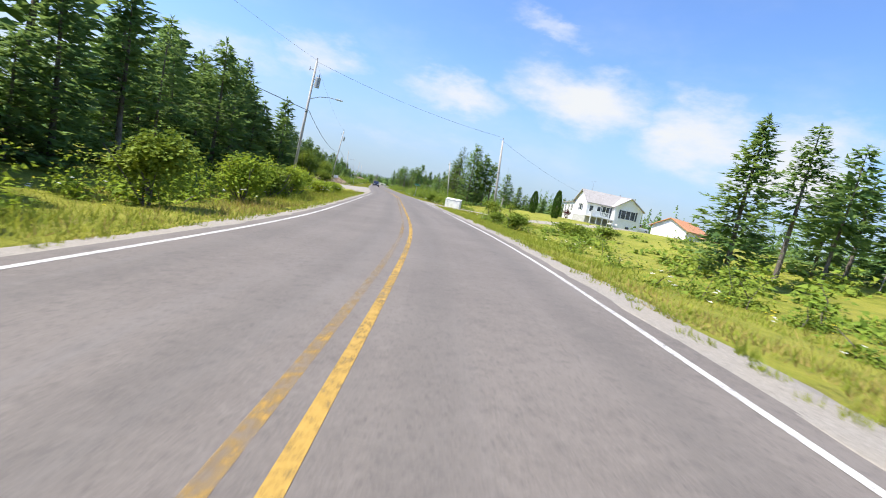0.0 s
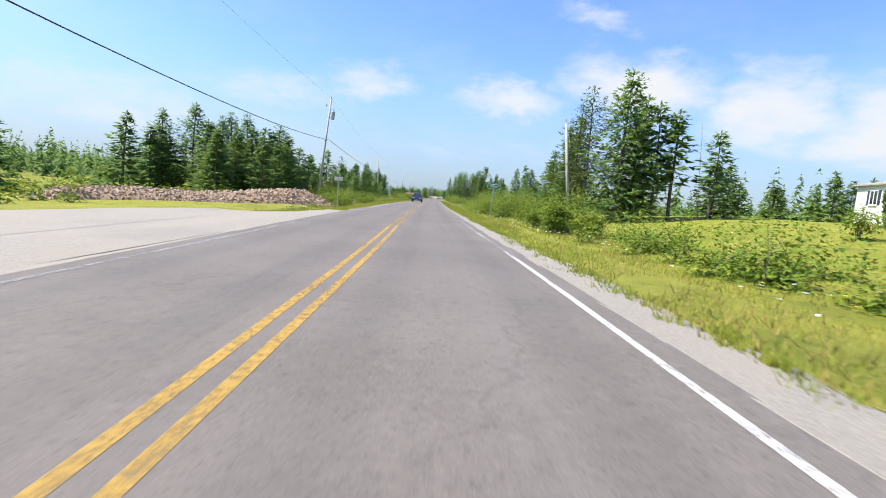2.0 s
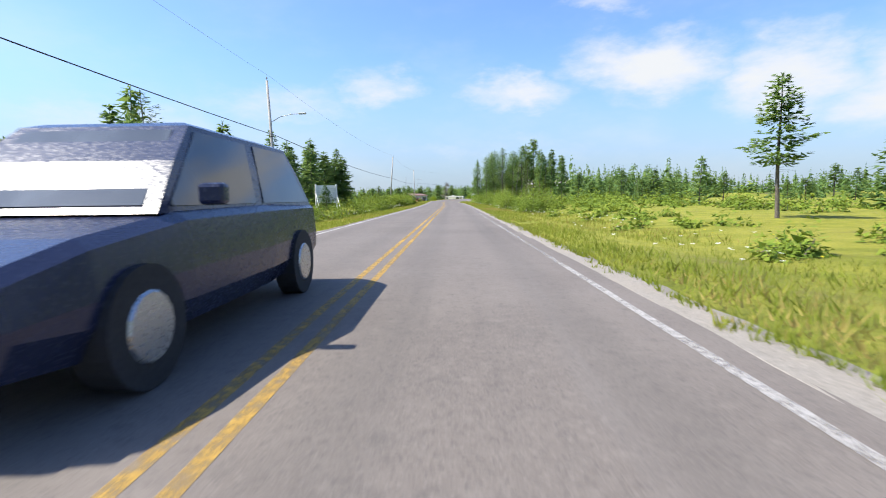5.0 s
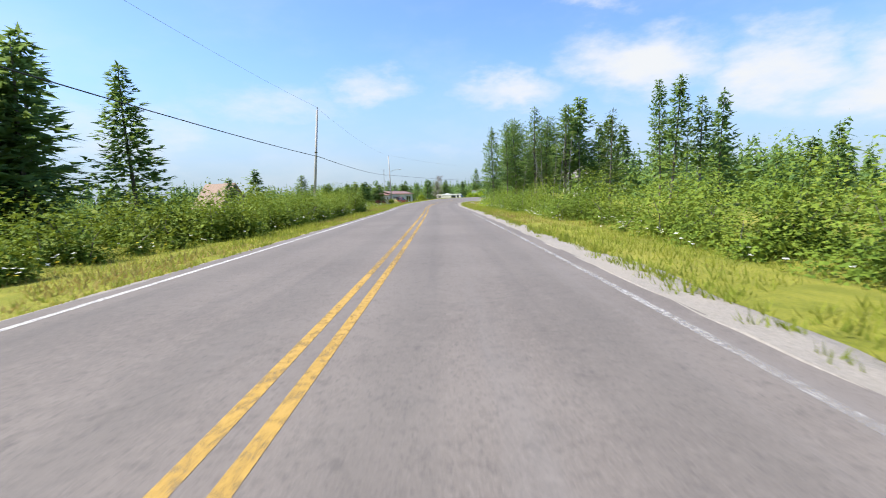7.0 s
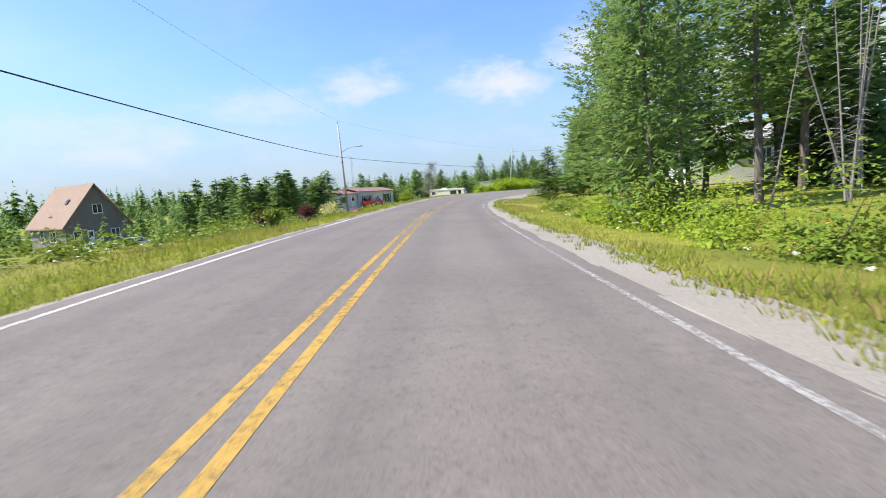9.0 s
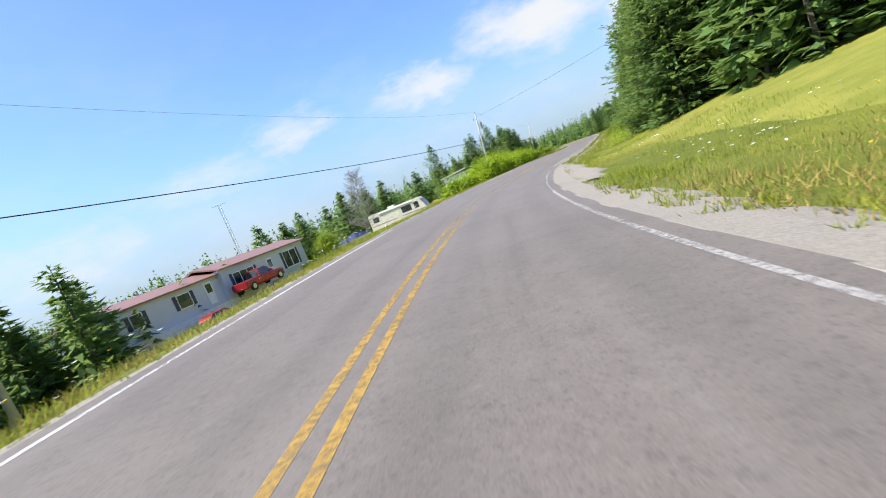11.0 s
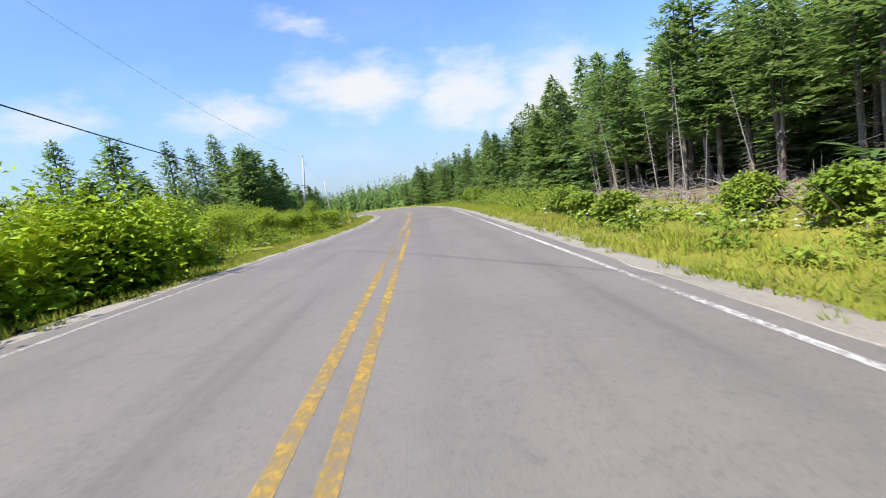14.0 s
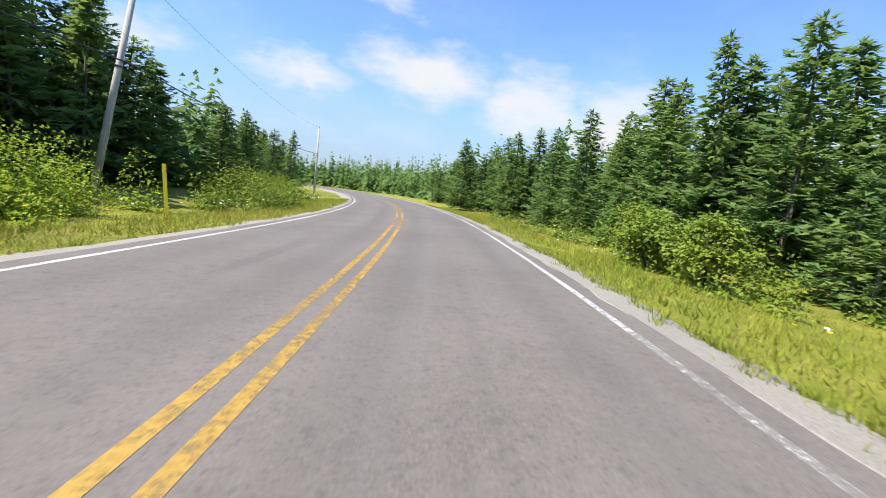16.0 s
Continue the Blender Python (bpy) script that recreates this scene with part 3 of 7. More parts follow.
def spruce_meshes(seed, height, radius, bare, ragged, pad=0.34, gap=0.27, taper=0.8, fine=9.0, plain=False, slim=1.0, inner=20):
    """Trunk and crown of one spruce: uneven whorls of boughs, each a flat pad of short sprays with upturned tips."""
    r = np.random.default_rng(seed)
    lean = r.normal(0, 0.012, 2)
    trunk_r = 0.010 * height + 0.03
    zs = np.linspace(0, height, 8)
    bend = np.stack([lean[0] * zs + 0.05 * np.sin(zs * 0.6 + seed), lean[1] * zs, zs], 1)
    limbs = [(bend, trunk_r * (1 - zs / height) ** 0.8 + 0.012)]
    centres, alongs, sides_, lens, wids = [], [], [], [], []
    z, low = bare * height, bare * height
    p1, p2 = r.uniform(0, 6.28, 2)
    while z < height - 0.12:
        f = (z - low) / (height - low)
        nb = r.integers(5, 8) if f < 0.8 else 4
        az0 = r.uniform(0, 6.28)
        foot = np.array([np.interp(z, zs, bend[:, 0]), np.interp(z, zs, bend[:, 1]), z])
        for k in range(nb):
            az = az0 + k * 6.283 / nb + r.normal(0, 0.25)
            clump = math.sin(2 * az + 1.6 * z + p1) * math.sin(az - 0.8 * z + p2)
            if r.random() < ragged * (1.1 - 0.6 * f) * (1.0 - 0.7 * clump):
                continue
            reach = (radius * (1 - f) ** taper * r.uniform(0.68, 1.14) * (1 + 0.30 * clump) + 0.09) * (1.0 if f > 0.14 else 0.62 + 2.7 * f)
            d = np.array([math.cos(az), math.sin(az), 0.0])
            e = np.array([-d[1], d[0], 0.0])
            rise = -0.34 * (1 - f) + 0.30 * f + r.normal(0, 0.09)
            n = max(5, int(reach * fine + 2))
            u = 0.16 + 0.84 * r.random(n) ** 0.75
            v = r.uniform(-1, 1, n) * 0.40 * reach * (1.08 - u) + r.normal(0, 0.03, n)
            pts = foot + d[None] * (reach * u)[:, None] + e[None] * v[:, None]
            pts[:, 2] += reach * (rise * u + 0.20 * u ** 2.2) - 0.22 * np.abs(v) + r.normal(0, 0.045, n)
            turn = az + np.sign(v) * r.uniform(0.1, 0.95, n)
            al = unit(np.stack([np.cos(turn), np.sin(turn), r.normal(-0.05, 0.24, n) + 0.30 * (u > 0.75)], 1))
            centres.append(pts)
            alongs.append(al)
            sides_.append(unit(np.stack([-np.sin(turn), np.cos(turn), r.normal(0, 0.42, n)], 1)))
            size = pad * r.uniform(0.6, 1.25, n) * (0.72 + 0.34 * (1 - f))
            lens.append(size)
            wids.append(size * slim * r.uniform(0.46, 0.78, n))
            if f < 0.5 and not plain and k % 2 == 0:
                tip = foot + d * reach * 0.85 + [0, 0, reach * (rise * 0.85 + 0.14)]
                limbs.append((np.stack([foot, tip]), np.array([0.009 + 0.004 * reach, 0.003])))
        z += gap * r.uniform(0.65, 1.35) * (1.0 - 0.35 * f)
    # shaded inner sprays close to the trunk
    m = int((height - low) * (12 if plain else inner))
    f = r.random(m) ** 1.2 * 0.93
    az, q = r.uniform(0, 6.28, m), radius * (1 - f) ** taper * r.uniform(0.05, 0.5 if inner < 40 else 0.72, m)
    zz = low + f * (height - low)
    centres.append(np.stack([np.interp(zz, zs, bend[:, 0]) + np.cos(az) * q, np.interp(zz, zs, bend[:, 1]) + np.sin(az) * q, zz - 0.2 * q], 1))
    alongs.append(unit(np.stack([np.cos(az), np.sin(az), r.normal(-0.2, 0.4, m)], 1)))
    sides_.append(unit(np.stack([-np.sin(az), np.cos(az), r.normal(0, 0.8, m)], 1)))
    lens.append(pad * 1.25 * r.uniform(0.7, 1.2, m))
    wids.append(pad * slim * 0.95 * r.uniform(0.7, 1.2, m))
    # dead lower branches
    z = 0.8
    while bare > 0.22 and z < low * 1.15:
        az, ln = r.uniform(0, 6.28), r.uniform(0.4, 1.3)
        b0 = np.array([np.interp(z, zs, bend[:, 0]), np.interp(z, zs, bend[:, 1]), z])
        limbs.append((np.stack([b0, b0 + [math.cos(az) * ln, math.sin(az) * ln, r.normal(-0.15, 0.14) * ln]]), np.array([0.013, 0.004])))
        z += r.uniform(0.06, 0.2)
    # leader
    m = 9
    az = r.uniform(0, 6.28, m)
    centres.append(np.stack([np.full(m, bend[-1, 0]), np.full(m, bend[-1, 1]), height - r.uniform(0, 0.4, m)], 1))
    alongs.append(unit(np.stack([np.cos(az) * 0.6, np.sin(az) * 0.6, np.ones(m)], 1)))
    sides_.append(unit(np.stack([-np.sin(az), np.cos(az), np.zeros(m)], 1)))
    lens.append(np.full(m, 0.30))
    wids.append(np.full(m, 0.11))
    v, f = leaflets(np.vstack(centres), np.vstack(alongs), np.vstack(sides_), np.concatenate(lens), np.concatenate(wids), 0.10)
    return tube_mesh("trunk", limbs, M_BARK, 4), (v, f)


def make_tree_kinds():
    kinds = {}
    spec = {"spruce": [(1, 9.5, 2.4, 0.05, 0.08, 0.92), (2, 10.5, 2.3, 0.10, 0.16, 0.82), (3, 8.5, 2.4, 0.04, 0.06, 1.0), (4, 10.0, 2.6, 0.12, 0.20, 0.75), (5, 9.0, 2.1, 0.07, 0.12, 0.95)],
            "tall": [(6, 12.0, 2.3, 0.24, 0.16, 0.72), (7, 13.0, 2.1, 0.30, 0.20, 0.66)],
            "young": [(11, 4.0, 1.35, 0.03, 0.10, 0.90), (12, 3.4, 1.25, 0.04, 0.16, 0.85)],
            "gaunt": [(21, 11.0, 1.8, 0.40, 0.30, 0.62), (22, 10.0, 1.6, 0.36, 0.34, 0.66), (23, 10.5, 2.0, 0.30, 0.26, 0.58)]}
    for kind, rows in spec.items():
        for row in rows:
            near = dict(pad=0.28, gap=0.21, fine=11.0) if kind == "young" else dict(pad=0.27, gap=0.26, fine=15.0) if kind == "tall" else dict(pad=0.39, gap=0.30, fine=9.8)
            trunk, (v, f) = spruce_meshes(*row[:5], taper=row[5], **near)
            kinds.setdefault(kind, []).append((trunk, mesh_of("crown", v, f, M_NEEDLE), row[1]))
            rough = dict(pad=0.38, gap=0.30, fine=7.0) if kind == "young" else dict(pad=0.62, gap=0.50, fine=5.0)
            trunk, (v, f) = spruce_meshes(*row[:5], taper=row[5], plain=True, **rough)
            kinds.setdefault(kind + "_far", []).append((trunk, mesh_of("crown", v, f, M_NEEDLE), row[1]))
    for seed, h in ((31, 9.0), (32, 8.0)):
        trunk, (v, f) = spruce_meshes(seed, h, 2.4, 0.20, 0.24, pad=0.29, gap=0.30, taper=0.6, fine=14.0, slim=0.6)
        kinds.setdefault("larch", []).append((trunk, mesh_of("crown", v, f, M_LARCH), h))
    for seed, h in ((51, 13.0), (52, 14.0)):
        trunk, (v, f) = spruce_meshes(seed, h, 4.0, 0.19, 0.12, pad=0.25, gap=0.34, taper=0.5, fine=21.0, slim=0.95, inner=140)
        kinds.setdefault("broad", []).append((trunk, mesh_of("crown", v, f, M_NEEDLE), h))
    for seed, h in ((61, 10.0), (62, 9.0), (63, 11.0)):
        trunk, (v, f) = spruce_meshes(seed, h, 2.7, 0.02, 0.03, pad=0.31, gap=0.28, taper=0.7, fine=12.5, slim=0.87, inner=60)
        kinds.setdefault("dense", []).append((trunk, mesh_of("crown", v, f, M_NEEDLE), h))
    for seed, h in ((71, 8.5), (72, 9.0), (73, 8.0)):
        trunk, (v, f) = spruce_meshes(seed, h, 1.8, 0.42, 0.2, pad=0.27, gap=0.27, taper=0.6, fine=13.0, slim=0.85)
        kinds.setdefault("edge", []).append((trunk, mesh_of("crown", v, f, M_NEEDLE), h))
    # dead spruces: grey trunks with many thin drooping snags
    for seed, h in ((41, 8.0), (42, 7.0), (43, 9.0)):
        r = np.random.default_rng(seed)
        zs = np.linspace(0, h, 7)
        axis = np.stack([r.normal(0, 0.03) * zs, r.normal(0, 0.03) * zs, zs], 1)
        limbs = [(axis, 0.062 * (1 - zs / h) + 0.014)]
        for z in np.arange(0.9, h - 0.3, 0.15):
            az, ln = r.uniform(0, 6.28), r.uniform(0.3, 1.25) * (1 - 0.65 * z / h)
            b = np.array([np.interp(z, zs, axis[:, 0]), np.interp(z, zs, axis[:, 1]), z])
            e = b + [math.cos(az) * ln, math.sin(az) * ln, r.normal(-0.16, 0.14) * ln]
            limbs.append((np.stack([b, (b + e) / 2 + [0, 0, 0.05 * ln], e]), np.array([0.014, 0.010, 0.004])))
        kinds.setdefault("dead", []).append((tube_mesh("trunk", limbs, M_DEADWOOD, 4), None, h))
    return kinds


TREES = make_tree_kinds()
TREE_LABELS = {"spruce": "dark green spruce with drooping ragged boughs, standing in rough growth",
               "tall": "tall spruce with a bare foot and a long uneven crown",
               "young": "young bushy green spruce standing in the grass",
               "gaunt": "tall thin spruce with a bare lower trunk and sparse crown",
               "larch": "open light green larch with wide level boughs",
               "dead": "dead grey spruce trunk with short bare snags",
               "dense": "thick dark green spruce with heavy boughs down to the ground",
               "edge": "spruce at the wood's edge with a long bare grey trunk",
               "broad": "large spruce with a bare bole and wide spreading boughs"}


STANDS = {}


def stand(kind, s, off, height, r, group):
    """A tree standing deep in a wood, gathered into that wood's one mesh."""
    trunk, crown, h = TREES[kind + "_far"][r.integers(len(TREES[kind + "_far"]))]
    x, y = at(s, off)
    m = np.array(pose(x, y, gz_at(x, y) - 0.08, 0, 0, r.uniform(0, 360)) @ Matrix.Diagonal((1.25 * (height / h) ** 0.6, 1.25 * (height / h) ** 0.6, height / h, 1)))
    for key, me in (("crown", crown), ("trunk", trunk)):
        v = np.empty(len(me.vertices) * 3, np.float32)
        me.vertices.foreach_get("co", v)
        f = np.empty(len(me.loops), np.int32)
        me.loops.foreach_get("vertex_index", f)
        v = v.reshape(-1, 3)
        if key == "trunk":
            v, f = v[:32], f[:7 * 4 * 4]
        STANDS.setdefault((group, key), []).append((v @ m[:3, :3].T + m[:3, 3], f.reshape(-1, 4 if key == "trunk" else 3)))


def finish_stands():
    for group in sorted({g for g, _ in STANDS}):
        obs = []
        for key, mat in (("crown", M_NEEDLE), ("trunk", M_BARK)):
            vs, fs, base = [], [], 0
            for v, f in STANDS[group, key]:
                vs.append(v)
                fs.append(f + base)
                base += len(v)
            obs.append(mesh_of("spruce_wood", np.vstack(vs), np.vstack(fs), mat))
        ob = tagged(new("spruce_wood", obs[0]), "dense dark spruces standing behind the first trees", "woods", kind="stuff")
        child("trunk", obs[1], ob)


def gz_at(x, y):
    return float(ground_z(np.array([x]), np.array([y]))[0])


NAMES = {"spruce": "spruce_tree", "tall": "spruce_tree", "young": "young_spruce", "gaunt": "spruce_tree", "larch": "larch_tree", "dead": "dead_tree", "broad": "spruce_tree", "dense": "spruce_tree", "edge": "spruce_tree"}


def grow(kind, x, y, height, r, group, wide=1.0, far=False):
    """One tree as a thing of its own."""
    stock = TREES[kind + "_far"] if far and kind + "_far" in TREES else TREES[kind]
    trunk, crown, h = stock[r.integers(len(stock))]
    k = height / h
    wide = wide * (0.6 if kind == "dead" else 1.15) * k ** 0.6 * r.uniform(0.9, 1.12)
    tip = 5.0 if kind == "dead" else 1.2
    ob = new(NAMES[kind], None)
    ob.matrix_world = pose(x, y, gz_at(x, y) - 0.08, r.normal(0, tip), r.normal(0, tip), r.uniform(0, 360)) @ Matrix.Diagonal((wide, wide, k, 1))
    tagged(ob, TREE_LABELS[kind], "tree", group)
    child("trunk", trunk, ob)
    if crown:
        child("crown", crown, ob)
    return ob


def landmark(kind, x, y, top, group, wide=1.0):
    """A tree that stands out: its place and the height of its tip."""
    return grow(kind, x, y, top - gz_at(x, y) + 0.08, np.random.default_rng(int(abs(x * 71 + y * 13))), group, wide, far=abs(road_coords([(x, y)])[1][0]) > 20 and kind != "dense")


def plant_tree(kind, s, off, height, r, group=""):
    if 36 < s < 49.5 and -13.2 < off < -9:      # the strip cleared round the leaning pole
        return None
    if abs(off) > 14.5 and kind in ("spruce", "gaunt"):
        return stand(kind, s, off, height, r, group)
    x, y = at(s, off)
    return grow(kind, float(x), float(y), height, r, group, far=abs(off) > 12.8)


def plant_row(seed, s0, s1, off0, off1, count, heights, mix, group):
    """Trees scattered over a stretch; mix: kind and share."""
    r = np.random.default_rng(seed)
    kinds, share = [k for k, _ in mix], np.array([w for _, w in mix], float)
    for i in range(count):
        s = s0 + (s1 - s0) * (i + r.uniform(0.1, 0.9)) / count
        plant_tree(kinds[r.choice(len(kinds), p=share / share.sum())], s, r.uniform(off0, off1), r.uniform(*heights), r, group)


def thicket(name, label, seed, s0, s1, off0, off1, high, mat, leaf=0.092, dense=1.0, ragged=0.35, category="shrubs", clumps=0.46, front=0.8, core=1.0, hang=0.0):
    """A thicket of leafy shrubs over a stretch of roadside: domes of leaves down to the ground, with stems; finest along its road side."""
    r = np.random.default_rng(seed)
    length, deep = s1 - s0, abs(off1 - off0)
    n = max(2, int(length * deep * clumps))
    s, o = r.uniform(s0, s1, n), r.uniform(min(off0, off1), max(off0, off1), n)
    xy = at(s, o)
    z0 = ground_z(xy[:, 0], xy[:, 1], s, o)
    inner = np.abs(o - off0)
    h = 1.2 * high * r.uniform(1 - ragged, 1.12, n) * (front + (1 - front) * np.minimum(1, inner / 2.2 + 0.1))
    h *= 0.85 + 0.22 * lumps(xy[:, 0], xy[:, 1], 3.0, seed)
    rad = np.clip(0.5 * h, 0.5, 1.2) * r.uniform(0.85, 1.25, n)
    back = inner > 2.6
    per = (dense * rad * h / 1.7 * np.where(back, 70, 300) * (0.13 / leaf) ** 1.5).astype(int) + 24
    fill = (np.where(back, 110, 150) * core * min(2.0, dense) * rad * h / 1.7).astype(int) + 4
    out = []
    for count, big in ((per, False), (fill, True)):
        idx = np.repeat(np.arange(n), count)
        m = len(idx)
        d = unit(r.normal(0, 1, (m, 3)))
        d[:, 2] = np.abs(d[:, 2])
        shell = r.uniform(0.1, 0.68, m) if big else r.uniform(0.5, 1.0, m) ** 0.5
        lump = 1 + 0.18 * np.sin(d[:, 0] * 4.1 + idx * 1.7) * np.sin(d[:, 1] * 3.7 + idx) + 0.10 * np.sin(d[:, 2] * 7 + idx * 0.9)
        stray = np.where(r.random(m) < 0.05, r.uniform(1.03, 1.16, m), 1.0)
        q = np.minimum(shell * lump * stray, 1.07)
        c = np.stack([xy[idx, 0] + d[:, 0] * rad[idx] * q, xy[idx, 1] + d[:, 1] * rad[idx] * q, z0[idx] + 0.04 + h[idx] * np.where(r.random(m) < 0.4, r.random(m) * 0.5, 1.0) * d[:, 2] * q], 1)
        if hang:        # leaves gather on the overhanging upper part, bare shaded stems below
            up = np.clip((c[:, 2] - z0[idx]) / h[idx], 0, 1)
            grip = 1 - hang * np.clip(0.62 - up, 0, 1)
            c[:, :2] = xy[idx] + (c[:, :2] - xy[idx]) * grip[:, None]
            c[:, 2] += 0 if big else hang * 0.5 * h[idx] * np.clip(0.5 - up, 0, 1) * (r.random(m) < 0.7)
        al = unit((d * 0.7 + r.normal(0, 0.65, (m, 3))) * [1, 1, 0.45] - [0, 0, 0.12])
        sd = unit(np.cross(al, [-0.35, 0, 1.0] + r.normal(0, 0.42, (m, 3))))
        size = leaf * r.uniform(0.65, 1.3, m) * (1.9 if big else np.where(back[idx], 1.7, 1.0))
        out.append(leaflets(c, al, sd, size, size * 0.7, 0.18)[0])
    v = np.vstack(out)
    ob = tagged(new(name, mesh_of(name, v, np.arange(len(v)).reshape(-1, 3), mat)), label, category, kind="stuff")
    paths = []
    for k in np.nonzero(~back)[0]:
        top = np.array([xy[k, 0] + r.normal(0, 0.5) * rad[k], xy[k, 1] + r.normal(0, 0.5) * rad[k], z0[k] + h[k] * r.uniform(0.5, 0.8)])
        foot = np.array([xy[k, 0] + r.normal(0, 0.12), xy[k, 1] + r.normal(0, 0.12), z0[k] - 0.05])
        paths.append((np.stack([foot, (foot + top) / 2 + r.normal(0, 0.08, 3), top]), np.array([0.022, 0.014, 0.005])))
    if paths:
        child("stem", tube_mesh("stem", paths, M_BARK, 3), ob)
    return ob


def blades(foot, along, side, length, width):
    """Three-cornered blades of grass."""
    n = len(foot)
    length, width = np.broadcast_to(length, n)[:, None], np.broadcast_to(width, n)[:, None]
    v = np.stack([foot - side * width * 0.5, foot + side * width * 0.5, foot + along * length], 1)
    return v.reshape(-1, 3)


def on_drive(s, o):
    """Whether a point lies on the gravel drive of the white house."""
    return (o > 3.2) & (o < 37) & (s > 49.9 + np.minimum(0.95 * (o - 3.15), 5.6 + 0.1 * (o - 9))) & (s < 63.9 + 0.1 * (o - 3.15))


def grass_band(name, label, seed, s0, s1, off0, off1, per_m2, tall, mats, flowers=0.0, inner=None):
    """Blades of grass standing on the verge; a share of dry stalks."""
    r = np.random.default_rng(seed)
    n = int((s1 - s0) * abs(off1 - off0) * per_m2 * 1.75)
    s = r.uniform(s0, s1, n)
    side = 1 if off1 > 0 else -1
    off0 = side * (3.2 + 0.7 * shoulder(s, side)) if inner is None else np.full(n, float(inner))
    o = off0 + (off1 - off0) * r.uniform(0, 1, n) ** 1.15
    xy = at(s, o)
    keep = ~on_drive(s, o) & (lumps(xy[:, 0], xy[:, 1], 0.8, seed) > -0.62 + 0.5 * (1 - np.clip(np.abs(o - off0) / 0.9, 0, 1)))
    s, o, xy, off0 = s[keep], o[keep], xy[keep], off0[keep]
    n = len(s)
    z = ground_z(xy[:, 0], xy[:, 1], s, o) - 0.04
    grow = np.clip(0.28 + np.abs(o - off0) / 2.2, 0.28, 1.0)
    h = 0.72 * tall * grow * r.uniform(0.45, 1.2, n) * (0.8 + 0.3 * lumps(xy[:, 0], xy[:, 1], 1.7, seed + 3))
    al = unit(np.stack([r.normal(0, 0.55, n), r.normal(0, 0.55, n), np.ones(n)], 1))
    az = r.uniform(0, 6.28, n)
    sd = np.stack([np.cos(az), np.sin(az), np.zeros(n)], 1)
    v = blades(np.column_stack([xy, z]), al, sd, h, 0.020 + 0.016 * r.random(n))
    ob = None
    dry = (lumps(xy[:, 0], xy[:, 1], 4.5, seed * 0.7) + r.normal(0, 0.35, n)) > 0.42
    for k, (sel, mat) in enumerate(((~dry, mats[0]), (dry, mats[1]))):
        if sel.sum() < 3:
            continue
        vv = v.reshape(-1, 3, 3)[sel].reshape(-1, 3)
        me = mesh_of(name, vv, np.arange(len(vv)).reshape(-1, 3), mat)
        if ob is None:
            ob = tagged(new(name, me), label, "grass", kind="stuff")
        else:
            child("dry_stalks", me, ob)
    for kind, (petal, rate, size) in enumerate(((M_PETAL, flowers, 0.052), (M_PETAL_YELLOW, flowers * 0.6, 0.032))):
        m = int((s1 - s0) * rate)
        fs, fo = r.uniform(s0, s1, m), side * r.uniform(4.4, abs(off1), m)
        keep = (lumps(fs, fo * 2, 2.5, seed + 5 * kind) > 0.05) & ~on_drive(fs, fo)
        fs, fo = fs[keep], fo[keep]
        fxy = at(fs, fo)
        m = len(fs)
        if m > 2:
            top = np.column_stack([fxy, ground_z(fxy[:, 0], fxy[:, 1], fs, fo) + tall * r.uniform(0.6, 1.15, m)])
            rep = np.repeat(np.arange(m), 6)
            az = np.tile(np.arange(6) * 1.047, m) + r.uniform(0, 0.5, 6 * m)
            al = unit(np.stack([np.cos(az), np.sin(az), r.normal(0.25, 0.2, 6 * m)], 1))
            sd = unit(np.stack([-np.sin(az), np.cos(az), r.normal(0, 0.2, 6 * m)], 1))
            vv, ff = kites(top[rep], al, sd, size, size * 0.75)
            child("flower_head", mesh_of("flower_head", vv, ff, petal), ob, ("small white flower heads", "small yellow flower heads")[kind])
    return ob


def far_wood(name, label, seed, rows, mat):
    """Belts of spruces beyond the roadside: rows of (s0, s1, off0, off1, count, low, high), joined into one."""
    r = np.random.default_rng(seed)
    vs = []
    for s0, s1, o0, o1, count, lo, hi in rows:
        p = at(r.uniform(s0, s1, count), r.uniform(o0, o1, count))
        zz = ground_z(p[:, 0], p[:, 1]) - 0.1
        near = np.abs(road_coords(p)[1])
        for i in range(count):
            if near[i] < 13:
                continue
            h = r.uniform(lo, hi) * (0.7 + 0.3 * r.random() ** 2)
            n = 42
            f = np.sort(r.random(n)) ** 0.9
            az = r.uniform(0, 6.28, n)
            rad = 0.19 * h * (1 - f) ** 0.8 * r.uniform(0.35, 1.0, n) + 0.08
            c = np.stack([p[i, 0] + np.cos(az) * rad * 0.35, p[i, 1] + np.sin(az) * rad * 0.35, zz[i] + h * (0.02 + 0.96 * f)], 1)
            al = unit(np.stack([np.cos(az), np.sin(az), r.normal(-0.35, 0.2, n)], 1))
            al[f > 0.95] = [0, 0, 1]
            sd = unit(np.stack([-np.sin(az), np.cos(az), r.normal(0, 0.5, n)], 1))
            v, _ = leaflets(c, al, sd, rad * 0.9 + 0.12 * h * (1 - f) + 0.1, (0.05 + 0.13 * (1 - f)) * h * 0.9, 0.15)
            vs.append(v)
    v = np.vstack(vs)
    return tagged(new(name, mesh_of(name, v, np.arange(len(v)).reshape(-1, 3), mat)), label, "woods", kind="stuff")

# ---- woods and shrubs ----
SPR = [("spruce", 5), ("gaunt", 1)]
MIXED = [("spruce", 3), ("gaunt", 2), ("dead", 0.7)]

ONLY = [("spruce", 1)]

